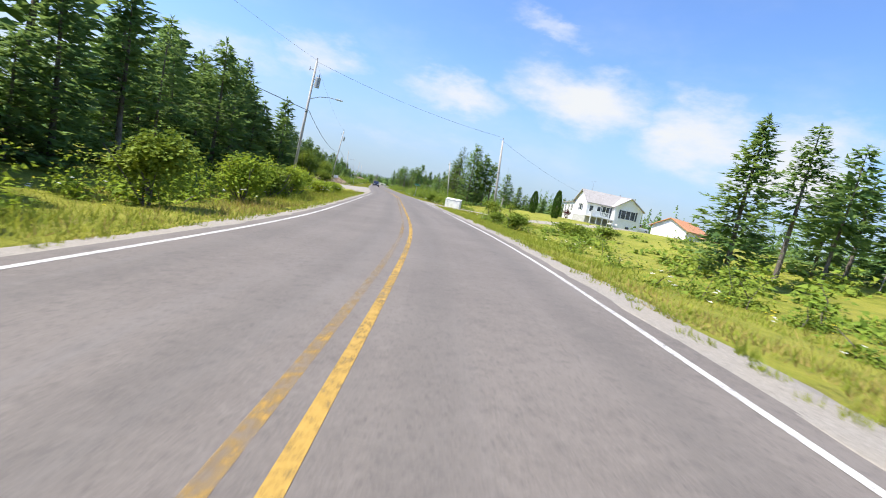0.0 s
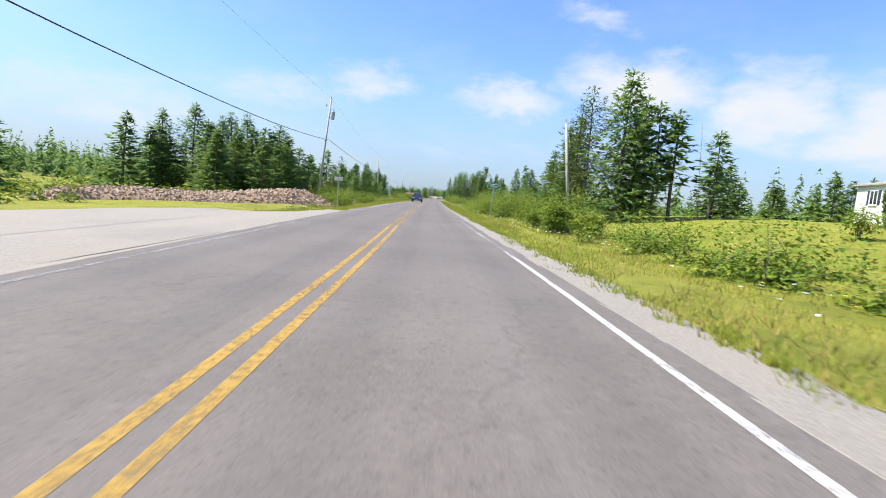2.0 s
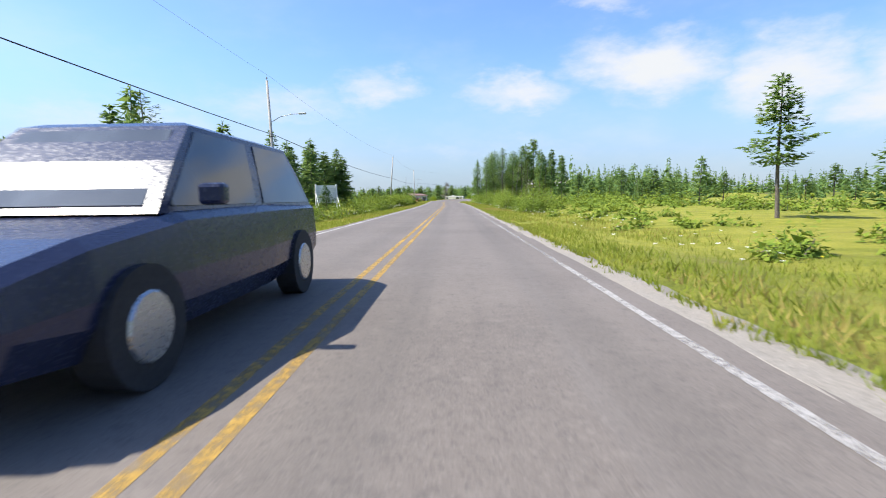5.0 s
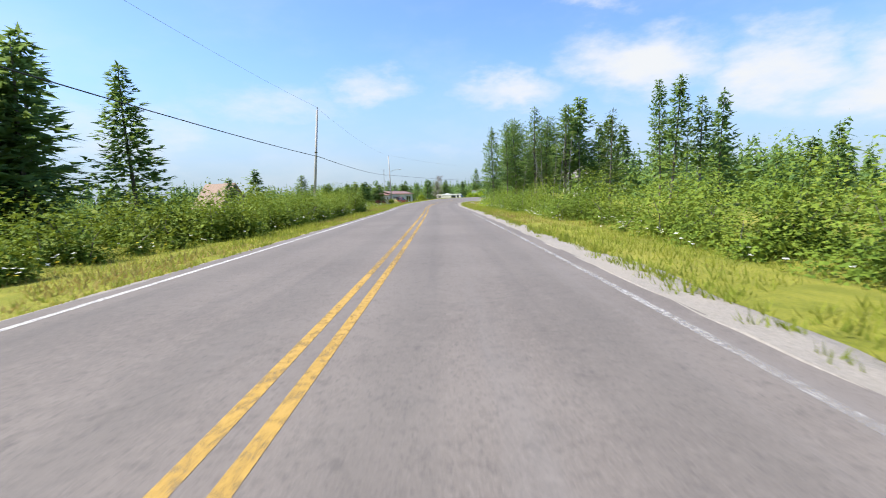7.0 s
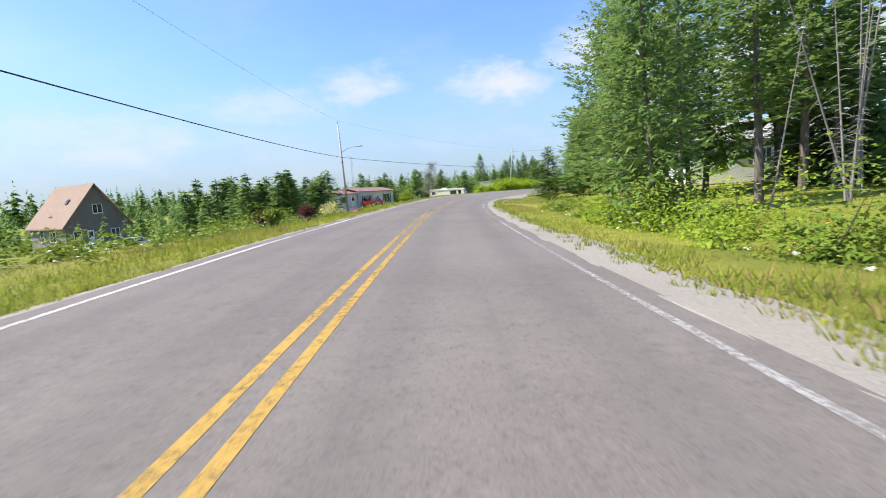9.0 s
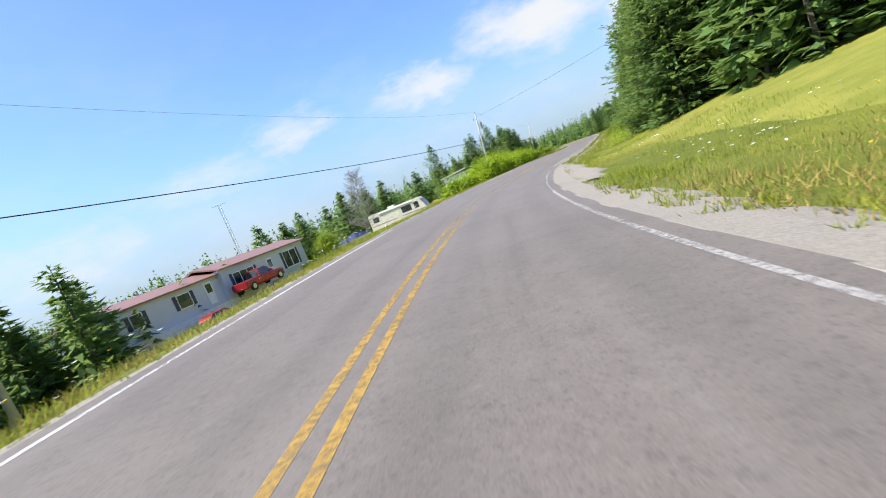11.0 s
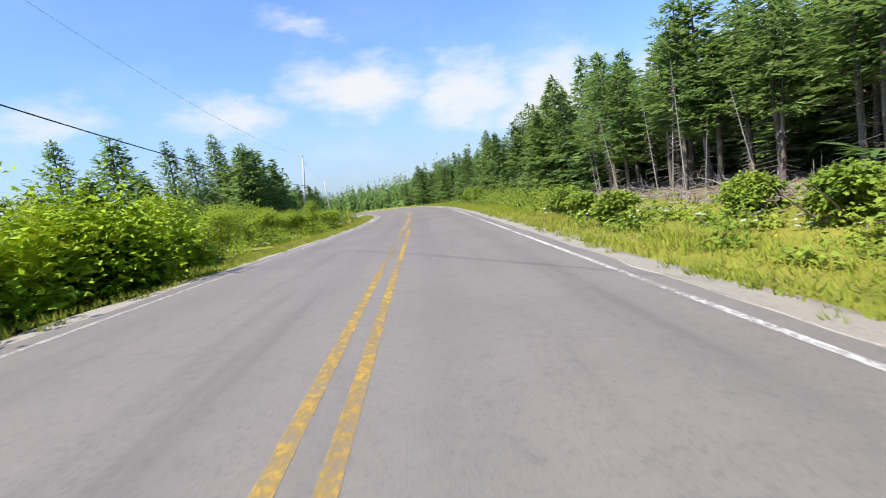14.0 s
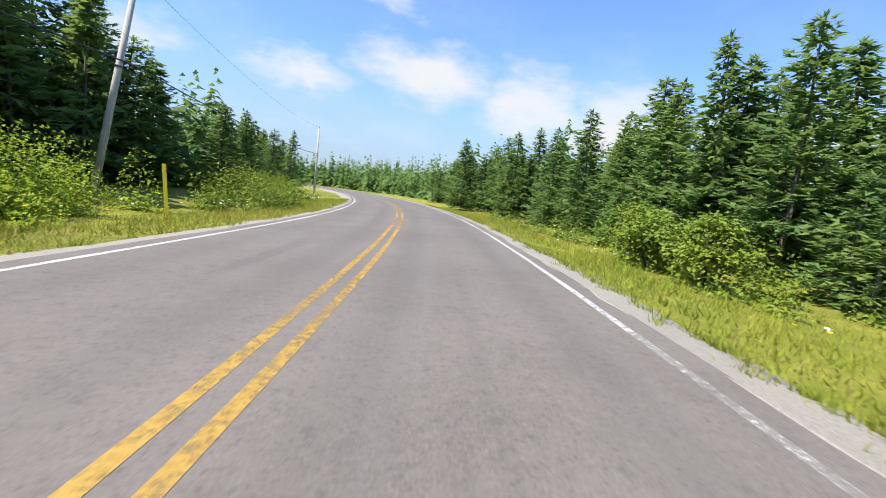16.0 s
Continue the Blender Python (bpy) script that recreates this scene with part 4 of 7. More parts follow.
# the wood on the left at the start
G = "spruces beside the first bend"
plant_row(101, -30, 50, -11.8, -9.6, 22, (4.6, 8.2), [("spruce", 3), ("gaunt", 1), ("edge", 1)], G)
plant_row(102, -30, 54, -19, -12, 18, (7.0, 9.8), SPR, G)
plant_row(130, 52, 57, -15, -12.5, 3, (5.5, 7.0), ONLY, G)
plant_row(143, 33, 60, -24, -13.6, 30, (6.5, 9.3), ONLY, G)
plant_row(144, 24, 36, -13.2, -10.8, 3, (6.0, 8.0), ONLY, G)
landmark("dense", *map(float, at(64.2, -13.8)), 6.2, G, 0.9)
landmark("dense", *map(float, at(62.0, -14.8)), 6.8, G, 0.9)
plant_row(132, -25, 50, -13.5, -10.5, 18, (2.5, 4.5), [("young", 1)], "young spruces under the wood")
# clump behind the heap of earth, and scattered spruces beyond
G = "spruces behind the heap"
for x, y, top in ((-26.5, 124.4, 10.5), (-25.0, 132.5, 10.6), (-19.8, 124.8, 9.5), (-23.5, 127.0, 9.4), (-28.5, 121.0, 9.0), (-17.5, 129.5, 9.2), (-21.5, 119.5, 7.6)):
    landmark("dense", x, y, top, G, 1.15)
plant_row(103, 110, 132, -32, -15.5, 26, (5.5, 8.0), ONLY, G)
plant_row(104, 66, 100, -42, -28, 9, (4.0, 6.5), [("spruce", 2), ("young", 1)], "spruces behind the yard")
G = "spruces on the left of the straight"
for kind, x, y, top in (("gaunt", -19.5, 147.6, 7.8), ("spruce", -24.7, 175.0, 8.2), ("gaunt", -24.4, 192.9, 11.2), ("larch", -19.4, 186.6, 9.4), ("spruce", -18.2, 181.0, 7.4), ("spruce", -17.0, 194.0, 8.4), ("spruce", -15.6, 203.0, 8.8), ("spruce", -36.2, 164.0, 6.5), ("spruce", -21.5, 199.0, 8.2)):
    landmark(kind, x, y, top, G)
plant_row(105, 126, 204, -24, -11.5, 46, (2.6, 5.4), [("spruce", 3), ("young", 2), ("gaunt", 1), ("dead", 0.3)], G)
plant_row(140, 122, 172, -16, -10.5, 28, (2.2, 4.2), [("young", 2), ("spruce", 1)], "young spruces on the left of the straight")
G = "dark spruces behind the board"
for x, y, top in ((-19.2, 230.4, 11.0), (-15.0, 233.0, 9.6), (-22.5, 228.0, 10.4), (-26.0, 226.0, 9.0), (-17.8, 225.5, 8.8), (-30.0, 229.0, 9.4)):
    landmark("spruce", x, y, top, G, 1.2)
plant_row(106, 206, 224, -30, -15.0, 26, (5.5, 8.0), ONLY, G)
plant_row(108, 303, 325, -33, -22, 30, (6.0, 8.0), ONLY, "spruces in the hollow")
plant_row(141, 298, 312, -25, -17, 16, (4.8, 6.6), ONLY, "spruces in the hollow")
plant_tree("spruce", 268, -23.9, 6.4, np.random.default_rng(14), "spruces in the hollow")
plant_tree("spruce", 266, -26.5, 5.4, np.random.default_rng(15), "spruces in the hollow")
landmark("spruce", -12.0, 258.5, 3.8, "spruces in the hollow", 1.2)

# right side
G = "spruces beside the white house"
for kind, x, y, top in (("spruce", 14.2, 17.4, 6.6), ("gaunt", 19.5, 20.5, 7.6), ("gaunt", 22.4, 20.8, 7.4), ("gaunt", 25.5, 22.5, 6.4), ("dead", 24.2, 19.5, 6.0), ("spruce", 28.0, 22.0, 6.2)):
    landmark(kind, x, y, top, G)
plant_row(112, 15, 31, 24, 38, 8, (4.5, 6.5), MIXED, G)
G = "tall spruces past the white house"
for kind, x, y, top in (("dense", 20.6, 104.6, 13.6), ("larch", 18.4, 107.6, 12.6), ("larch", 17.8, 109.6, 11.0), ("spruce", 22.4, 106.0, 10.8), ("gaunt", 24.1, 105.4, 11.1), ("gaunt", 25.4, 104.8, 10.4), ("dead", 29.5, 107.4, 10.2), ("spruce", 23.7, 109.0, 12.4),
                        ("spruce", 18.0, 112.0, 9.4), ("spruce", 18.6, 112.5, 10.4), ("gaunt", 28.0, 103.0, 8.6)):
    landmark(kind, x, y, top, G)
for kind, x, y, top in (("spruce", 30.5, 107.0, 6.4), ("spruce", 33.0, 109.0, 6.8), ("young", 35.5, 111.0, 5.0), ("spruce", 17.6, 117.0, 7.4), ("spruce", 18.5, 121.0, 6.6), ("larch", 24.9, 136.3, 7.1), ("spruce", 22.0, 124.5, 7.6), ("spruce", 16.6, 124.0, 5.6)):
    landmark(kind, x, y, top, "spruces over the thicket", 1.15)
plant_row(139, 104, 113, 30, 44, 8, (3.0, 5.0), [("young", 1), ("spruce", 1)], "spruces behind the lawn")
G = "thin spruces on the bog"
for kind, x, y, top in (("spruce", 24.3, 165.9, 9.5), ("spruce", 20.9, 164.1, 8.5), ("gaunt", 18.9, 171.0, 6.4), ("spruce", 27.0, 168.5, 6.6), ("gaunt", 22.6, 161.5, 6.0), ("dead", 21.0, 153.0, 5.6), ("young", 24.6, 163.2, 5.2)):
    landmark(kind, x, y, top, G)
plant_row(117, 140, 260, 28, 60, 26, (2.5, 6.0), [("gaunt", 2), ("young", 3), ("dead", 1)], G)
G = "thin spruces over the thicket"
for kind, x, y, top in (("gaunt", 20.5, 239.6, 9.2), ("gaunt", 19.9, 236.6, 8.7), ("dead", 20.9, 236.4, 8.3), ("gaunt", 22.2, 237.1, 7.5), ("spruce", 24.4, 238.8, 8.2), ("spruce", 37.0, 243.6, 6.3), ("dead", 45.4, 248.0, 7.2), ("larch", 19.4, 247.7, 8.5), ("dead", 26.5, 246.0, 5.8), ("dead", 31.0, 250.0, 6.2)):
    landmark(kind, x, y, top, G, 0.68)
plant_row(118, 222, 262, 26, 44, 10, (3.5, 6.0), [("gaunt", 2), ("dead", 1), ("spruce", 1)], G)
# the wood before the bend, its corner close to the road
G = "spruces before the bend"
for kind, x, y, top in (("dense", 10.9, 268.8, 10.1), ("tall", 13.2, 271.4, 10.8), ("tall", 17.4, 273.3, 13.2), ("tall", 22.8, 278.0, 14.2),
                        ("gaunt", 24.9, 282.9, 14.9), ("gaunt", 27.3, 286.2, 16.8)):
    landmark(kind, x, y, top, G, 0.72 if x < 14 else 1.12)
for kind, x, y, top in (("spruce", 32.3, 287.5, 13.9), ("spruce", 29.6, 283.0, 12.0), ("dead", 16.6, 267.8, 7.0), ("dead", 18.6, 270.0, 9.2), ("dead", 20.4, 272.2, 11.0), ("dead", 22.0, 273.6, 10.2), ("dead", 19.4, 271.0, 8.2), ("dead", 24.6, 276.4, 9.6), ("spruce", 35.6, 289.5, 12.6), ("gaunt", 25.4, 279.0, 12.6), ("dead", 14.6, 268.4, 6.0), ("dead", 17.6, 268.8, 7.8)):
    landmark(kind, x, y, top, G)
# large garden spruces with bare boles on the lawn
G = "large spruces on the lawn"
for kind, x, y, top, wide in (("broad", 17.0, 289.2, 14.0, 1.0), ("broad", 15.8, 280.2, 12.5, 0.85), ("broad", 15.6, 284.0, 12.0, 0.7), ("broad", 21.0, 284.0, 13.5, 0.9), ("broad", 23.5, 291.0, 13.0, 0.95), ("spruce", 14.2, 298.8, 4.6, 1.3), ("spruce", 18.5, 300.5, 8.0, 1.2), ("spruce", 22.0, 305.0, 9.0, 1.1)):
    landmark(kind, x, y, top, G, wide)
# the wood round the bend
for s, o, hh in ((333.5, 13.0, 12.0), (338.5, 13.6, 12.5)):
    plant_tree("broad", s, o, hh, np.random.default_rng(int(s)), "spruces in the bend")
plant_row(121, 322, 336, 14, 21, 10, (9.0, 12.0), ONLY, "spruces in the bend")
plant_row(122, 332, 366, 10.8, 12.6, 26, (10.0, 13.5), [("dense", 1)], "spruces along the right of the bend")
plant_row(134, 330, 368, 14.6, 22, 26, (9.5, 12.0), ONLY, "spruces along the right of the bend")
plant_row(145, 338, 364, 9.6, 10.8, 12, (6.5, 9.5), [("dense", 1)], "spruces along the right of the bend")
plant_row(135, 336, 366, 9.0, 11.0, 10, (1.8, 3.4), [("young", 1)], "young spruces at the edge of the wood")
for s, o, hh in ((363.0, 12.2, 10.0), (366.5, 13.2, 8.6)):
    plant_tree("dense", s, o, hh, np.random.default_rng(int(s)), "spruces along the right of the bend")
G = "spruces and dead trunks along the right"
plant_row(123, 368, 384, 9.8, 14.0, 22, (5.2, 7.2), [("edge", 5), ("gaunt", 1)], G)
plant_row(142, 364, 394, 14.6, 24, 34, (6.5, 8.5), ONLY, G)
plant_row(146, 364, 388, 14.6, 17.5, 26, (4.0, 6.5), ONLY, G)
plant_row(136, 369, 384, 8.2, 10.6, 9, (2.2, 4.6), [("dead", 1)], "dead trunks at the edge of the wood")
G = "spruces along the last stretch"
for x, y, top in ((52.8, 382.2, 8.4), (48.7, 373.6, 7.2), (49.3, 379.4, 5.6), (58.3, 390.8, 7.4), (60.8, 395.6, 7.0), (61.7, 403.8, 7.4), (66.4, 402.2, 6.6), (59.0, 398.2, 6.6), (68.0, 421.4, 7.5), (66.3, 431.7, 6.9), (58.9, 384.6, 10.6), (62.4, 382.9, 10.6)):
    landmark("spruce", x, y, top, G, 1.1)
for x, y, top in ((58.3, 398.0, 7.2), (56.7, 394.7, 6.4), (59.9, 401.5, 6.7), (60.0, 397.5, 6.4), (61.7, 408.4, 6.5), (61.5, 405.7, 6.1)):
    landmark("spruce", x, y, top, G, 0.95)
plant_row(149, 396, 401, 10.2, 12.8, 5, (5.6, 7.4), [("edge", 1)], G)
plant_row(124, 386, 403, 9.8, 13, 9, (4.2, 7.0), [("spruce", 4), ("gaunt", 0.6), ("dead", 0.4)], G)
plant_row(147, 403, 417, 11.5, 13, 7, (3.6, 5.6), ONLY, G)
plant_row(148, 417, 470, 9.6, 13, 28, (3.8, 7.2), [("spruce", 4), ("gaunt", 0.6), ("dead", 0.4)], G)
plant_row(125, 384, 480, 13, 20, 44, (5.6, 7.8), ONLY, G)
plant_row(138, 396, 430, 8.6, 11, 16, (1.8, 3.4), [("young", 1)], "young spruces at the edge of the wood")
G = "spruces left of the last stretch"
for x, y, top in ((24.0, 396.3, 9.2), (32.7, 414.6, 12.0), (18.3, 413.6, 12.4), (25.4, 402.4, 6.8), (28.9, 394.0, 4.6), (35.8, 415.5, 10.8), (37.2, 418.2, 10.0), (38.8, 417.9, 7.6), (34.6, 411.0, 9.6), (30.2, 409.0, 9.8), (28.0, 412.0, 11.0), (37.0, 421.0, 9.4)):
    landmark("dense", x, y, top, G, 1.05)
plant_row(126, 384, 404, -30, -19, 14, (5.0, 7.5), ONLY, G)
plant_row(129, 405, 422, -19, -13.5, 14, (7.0, 9.0), SPR, G)
plant_row(127, 422, 470, -18, -9.5, 26, (5.0, 7.5), ONLY, G)
plant_row(128, 352, 384, -46, -32, 16, (6.5, 9.0), ONLY, "spruces behind the hedge")
finish_stands()

A_LABEL = "dense roadside thicket of leafy green alders"
thicket("alder_thicket", A_LABEL, 201, -20, 52, -5.8, -9.0, 1.3, M_WILLOW, ragged=0.55, clumps=0.52)
thicket("alder_thicket", A_LABEL, 202, 105, 136, -6.6, -10.4, 1.65, M_ALDER, dense=1.2, ragged=0.5, clumps=0.55)
thicket("alder_thicket", A_LABEL, 224, 92, 105, -6.6, -8.2, 0.6, M_ALDER, dense=0.8, ragged=0.6, clumps=0.35)
thicket("alder_thicket", A_LABEL, 203, 135, 196, -6.8, -9.8, 1.1, M_ALDER, dense=0.8, ragged=0.6)
thicket("alder_thicket", A_LABEL, 204, 176, 206, -6.3, -8.5, 1.5, M_ALDER, clumps=0.4)
thicket("alder_thicket", A_LABEL, 205, 204, 220, -7.0, -10.4, 1.9, M_ALDER, dense=1.1, clumps=0.7, ragged=0.3, core=2.0, hang=0.2)
thicket("alder_thicket", A_LABEL, 223, 219, 245.5, -5.6, -9.2, 2.1, M_ALDER, dense=1.2, clumps=1.1, front=0.95, ragged=0.2, core=3.4, hang=0.35)
thicket("alder_thicket", A_LABEL, 206, 242, 300, -6.6, -10.5, 0.7, M_ALDER, dense=0.8, ragged=0.6)
thicket("alder_thicket", A_LABEL, 211, -10, 42, 6.8, 9.5, 1.0, M_ALDER, dense=0.8, ragged=0.6)
thicket("alder_thicket", A_LABEL, 212, 66, 104, 7.5, 11.5, 1.7, M_ALDER, ragged=0.5)
thicket("alder_thicket", A_LABEL, 213, 106, 126, 6.5, 11.0, 2.6, M_ALDER, dense=1.3, clumps=0.6)
thicket("alder_thicket", A_LABEL, 214, 125, 188, 7.2, 13, 0.7, M_ALDER, dense=0.8, ragged=0.75, leaf=0.13, clumps=0.3)
thicket("alder_thicket", A_LABEL, 215, 188, 262, 6.6, 9.6, 2.25, M_ALDER, ragged=0.5, clumps=0.58)
thicket("alder_thicket", A_LABEL, 216, 262, 275, 6.2, 9.6, 1.75, M_WILLOW, ragged=0.5, clumps=0.55)
thicket("alder_thicket", A_LABEL, 233, 274, 292, 6.6, 9.6, 1.1, M_ALDER, ragged=0.6)
thicket("alder_thicket", A_LABEL, 217, 341, 362, 6.0, 8.8, 1.35, M_WILLOW, ragged=0.55, clumps=0.55)
thicket("alder_thicket", A_LABEL, 218, 379, 399, 5.4, 8.4, 1.35, M_ALDER, ragged=0.5, dense=1.3, clumps=0.62)
thicket("alder_thicket", A_LABEL, 219, 373, 406, -7.8, -12.5, 1.2, M_WILLOW, ragged=0.6, dense=1.3, clumps=0.5)
thicket("knotweed_hedge", "tall bright green knotweed hedge along the road edge", 220, 340.5, 372, -4.6, -8.2, 2.3, M_KNOTWEED, leaf=0.12, dense=1.15, ragged=0.16, front=0.95, clumps=1.05, core=3.4, hang=0.3)

thicket("alder_thicket", A_LABEL, 221, 346, 358, 7.0, 9.2, 1.3, M_ALDER, ragged=0.6)
thicket("alder_thicket", A_LABEL, 222, 99, 120, 9.5, 14.0, 3.0, M_ALDER)
thicket("alder_thicket", A_LABEL, 229, 364, 381, 5.0, 7.4, 0.72, M_ALDER, ragged=0.6, clumps=0.75, dense=1.2)
thicket("alder_thicket", A_LABEL, 227, 403, 434, 6.4, 9.0, 0.95, M_ALDER, ragged=0.7, dense=1.1, clumps=0.45)
thicket("alder_thicket", A_LABEL, 228, 396, 405.2, -5.7, -9.0, 1.4, M_WILLOW, ragged=0.5, dense=1.3, clumps=0.6)
thicket("alder_thicket", A_LABEL, 231, 405, 412, -7.6, -10.5, 1.9, M_WILLOW, ragged=0.5, dense=1.2, clumps=0.6)
thicket("alder_thicket", A_LABEL, 232, 411, 440, -5.6, -9.0, 1.75, M_ALDER, ragged=0.55, dense=1.1, clumps=0.5)
thicket("alder_thicket", A_LABEL, 226, 264, 292, -8.5, -13, 0.95, M_ALDER, ragged=0.6, dense=0.8)
thicket("alder_thicket", A_LABEL, 225, 294, 311, -15.5, -23, 2.4, M_ALDER, leaf=0.16, dense=0.9, clumps=0.4)
G_LABEL = "long green and straw-coloured verge grass with small flowers"
for k, (s0, s1, o1, d, tall, dry) in enumerate([(-15, 52, -8, 60, 0.5, 0), (88, 200, -8.5, 50, 0.42, 0), (200, 226, -8.5, 60, 0.42, 0), (226, 268, -8.5, 70, 0.45, 1), (268, 330, -8.5, 55, 0.42, 0), (330, 440, -7, 60, 0.45, 0),
                                                (-15, 48.6, 8.5, 60, 0.42, 0), (63, 150, 9, 55, 0.42, 0), (150, 226, 9, 55, 0.42, 0), (226, 262, 9, 60, 0.45, 1), (262, 345, 11, 45, 0.36, 0), (345, 440, 8, 60, 0.42, 0)]):
    grass_band("verge_grass", G_LABEL, 300 + k, s0, s1, math.copysign(3.8, o1), o1, d, tall, (M_BLADE, M_SORREL if dry else M_STRAW), 2.6 if s0 > 320 else 5.0)

grass_band("lawn_grass", "mown green lawn grass before the white house", 320, 64.5, 96, 9.0, 24.0, 44, 0.2, (M_BLADE, M_STRAW), 1.5, 9.0)
grass_band("lawn_grass", "rough green grass between the drive and the road", 321, 40, 60, 8.5, 15.0, 120, 0.34, (M_BLADE, M_STRAW), 4.0, 7.5)
grass_band("verge_grass", G_LABEL, 322, 48.2, 57, 3.8, 9.0, 170, 0.42, (M_BLADE, M_STRAW), 9.0, 3.9)


def edge_grass(seed, side, count):
    """Low tufts that creep from the verge over the gravel."""
    r = np.random.default_rng(seed)
    s = r.uniform(-10, 440, count)
    u = 0.25 + 0.85 * r.random(count) ** 0.6
    blade, tuft = 14, np.repeat(np.arange(count), 14)
    s = s[tuft] + r.normal(0, 0.07, count * blade)
    o = side * (3.2 + (u * shoulder(s[::blade], side))[tuft] + r.normal(0, 0.05, count * blade))
    drive = (51 < s) & (s < 88) if side < 0 else ((48 < s) & (s < 64)) | ((312 < s) & (s < 333))
    keep = (np.abs(o) > 3.22) & ~drive
    s, o = s[keep], o[keep]
    n = len(s)
    z = road_z(s, o) - 0.055
    al = unit(np.stack([r.normal(0, 0.5, n), r.normal(0, 0.5, n), np.ones(n)], 1))
    az = r.uniform(0, 6.28, n)
    sd = np.stack([np.cos(az), np.sin(az), np.zeros(n)], 1)
    v = blades(np.column_stack([at(s, o), z]), al, sd, r.uniform(0.08, 0.2, n), 0.016 + 0.012 * r.random(n))
    tagged(new("edge_grass", mesh_of("edge_grass", v, np.arange(len(v)).reshape(-1, 3), M_BLADE)), "low tufts of grass creeping over the gravel edge", "grass", kind="stuff")


edge_grass(330, -1, 1700)
edge_grass(331, 1, 2600)

far_wood("far_woods", "dark belt of spruce woods behind the roadside growth", 401, [
    (-40, 60, -45, -18, 120, 6.5, 9), (60, 200, -95, -50, 330, 5, 8.5), (110, 200, -50, -26, 110, 3.5, 7), (200, 330, -130, -75, 330, 5, 8), (324, 350, -85, -46, 200, 7.5, 9.5), (285, 330, -108, -76, 150, 8, 10), (318, 336, -46, -28, 110, 6, 8), (300, 320, -44, -22, 70, 5, 7.5),
    (330, 440, -75, -36, 240, 7, 10), (410, 545, -60, -16, 300, 7, 10), (425, 545, 13, 32, 220, 8, 10.5), (425, 545, -36, -13, 220, 8, 10.5),
    (-40, 50, 45, 90, 150, 6, 9), (60, 150, 60, 110, 220, 6, 9), (130, 270, 75, 130, 330, 4.5, 7.5), (265, 300, 24, 60, 110, 8, 12), (300, 345, 36, 80, 140, 8, 11),
    (330, 400, 15, 45, 240, 6.5, 9.5), (395, 545, 15, 50, 330, 7, 10.5), (104, 150, 24, 50, 60, 4, 8)], M_NEEDLE)
H = "far line of spruce forest closing the horizon"
for k, (x0, y0, x1, y1) in enumerate([(-160, 40, -120, 500), (-120, 500, 120, 680), (170, 60, 150, 600), (0, 562, 130, 548)]):
    r = np.random.default_rng(450 + k)
    vs = []
    for q in range(420):
        u = r.random()
        px, py = x0 + (x1 - x0) * u + r.normal(0, 12), y0 + (y1 - y0) * u + r.normal(0, 12)
        hh, n = r.uniform(7, 13), 44
        f = np.sort(r.random(n))
        az = r.uniform(0, 6.28, n)
        rad = 0.2 * hh * (1 - f) ** 0.8 + 0.1
        c = np.stack([np.full(n, px), np.full(n, py), -1.5 + hh * f], 1)
        al = unit(np.stack([np.cos(az), np.sin(az), np.full(n, -0.3)], 1))
        al[f > 0.93] = [0, 0, 1]
        v, _ = leaflets(c, al, unit(np.stack([-np.sin(az), np.cos(az), r.normal(0, 0.5, n)], 1)), rad * 1.5, rad * 1.2, 0.1)
        vs.append(v)
    v = np.vstack(vs)
    tagged(new("horizon_forest", mesh_of("horizon_forest", v, np.arange(len(v)).reshape(-1, 3), M_NEEDLE)), H, "woods", kind="stuff")
S_LABEL = "low scrub of green bushes on rough open ground"
for k, (s0, s1, o0, o1, hh, dn) in enumerate([(60, 110, -44, -18, 1.6, 0.35), (112, 200, -30, -10, 1.3, 0.4), (200, 250, -30, -11, 1.8, 0.35), (256, 320, -42, -13, 0.55, 0.4), (136, 200, 20, 60, 1.1, 0.3), (188, 262, 10.5, 34, 1.9, 0.4), (-10, 45, 9.5, 30, 1.2, 0.4)]):
    thicket("scrub", S_LABEL, 460 + k, s0, s1, o0, o1, hh, M_ALDER, leaf=0.17, dense=dn, ragged=0.7, clumps=0.13)

# ---- poles and wires ----
M_STEEL_GREY = painted("transformer_grey", (0.36, 0.38, 0.39), 0.45, 0.1, 0.2)
M_CABLE = painted("black_cable", (0.018, 0.018, 0.018), 0.6, 0.1)
M_PORCELAIN = painted("insulator_glaze", (0.30, 0.28, 0.27), 0.25, 0.05)
M_LAMP_HEAD = painted("lamp_head_grey", (0.55, 0.56, 0.56), 0.4, 0.08, 0.3)


def gz(x, y):
    return float(ground_z(np.array([float(x)]), np.array([float(y)]))[0])


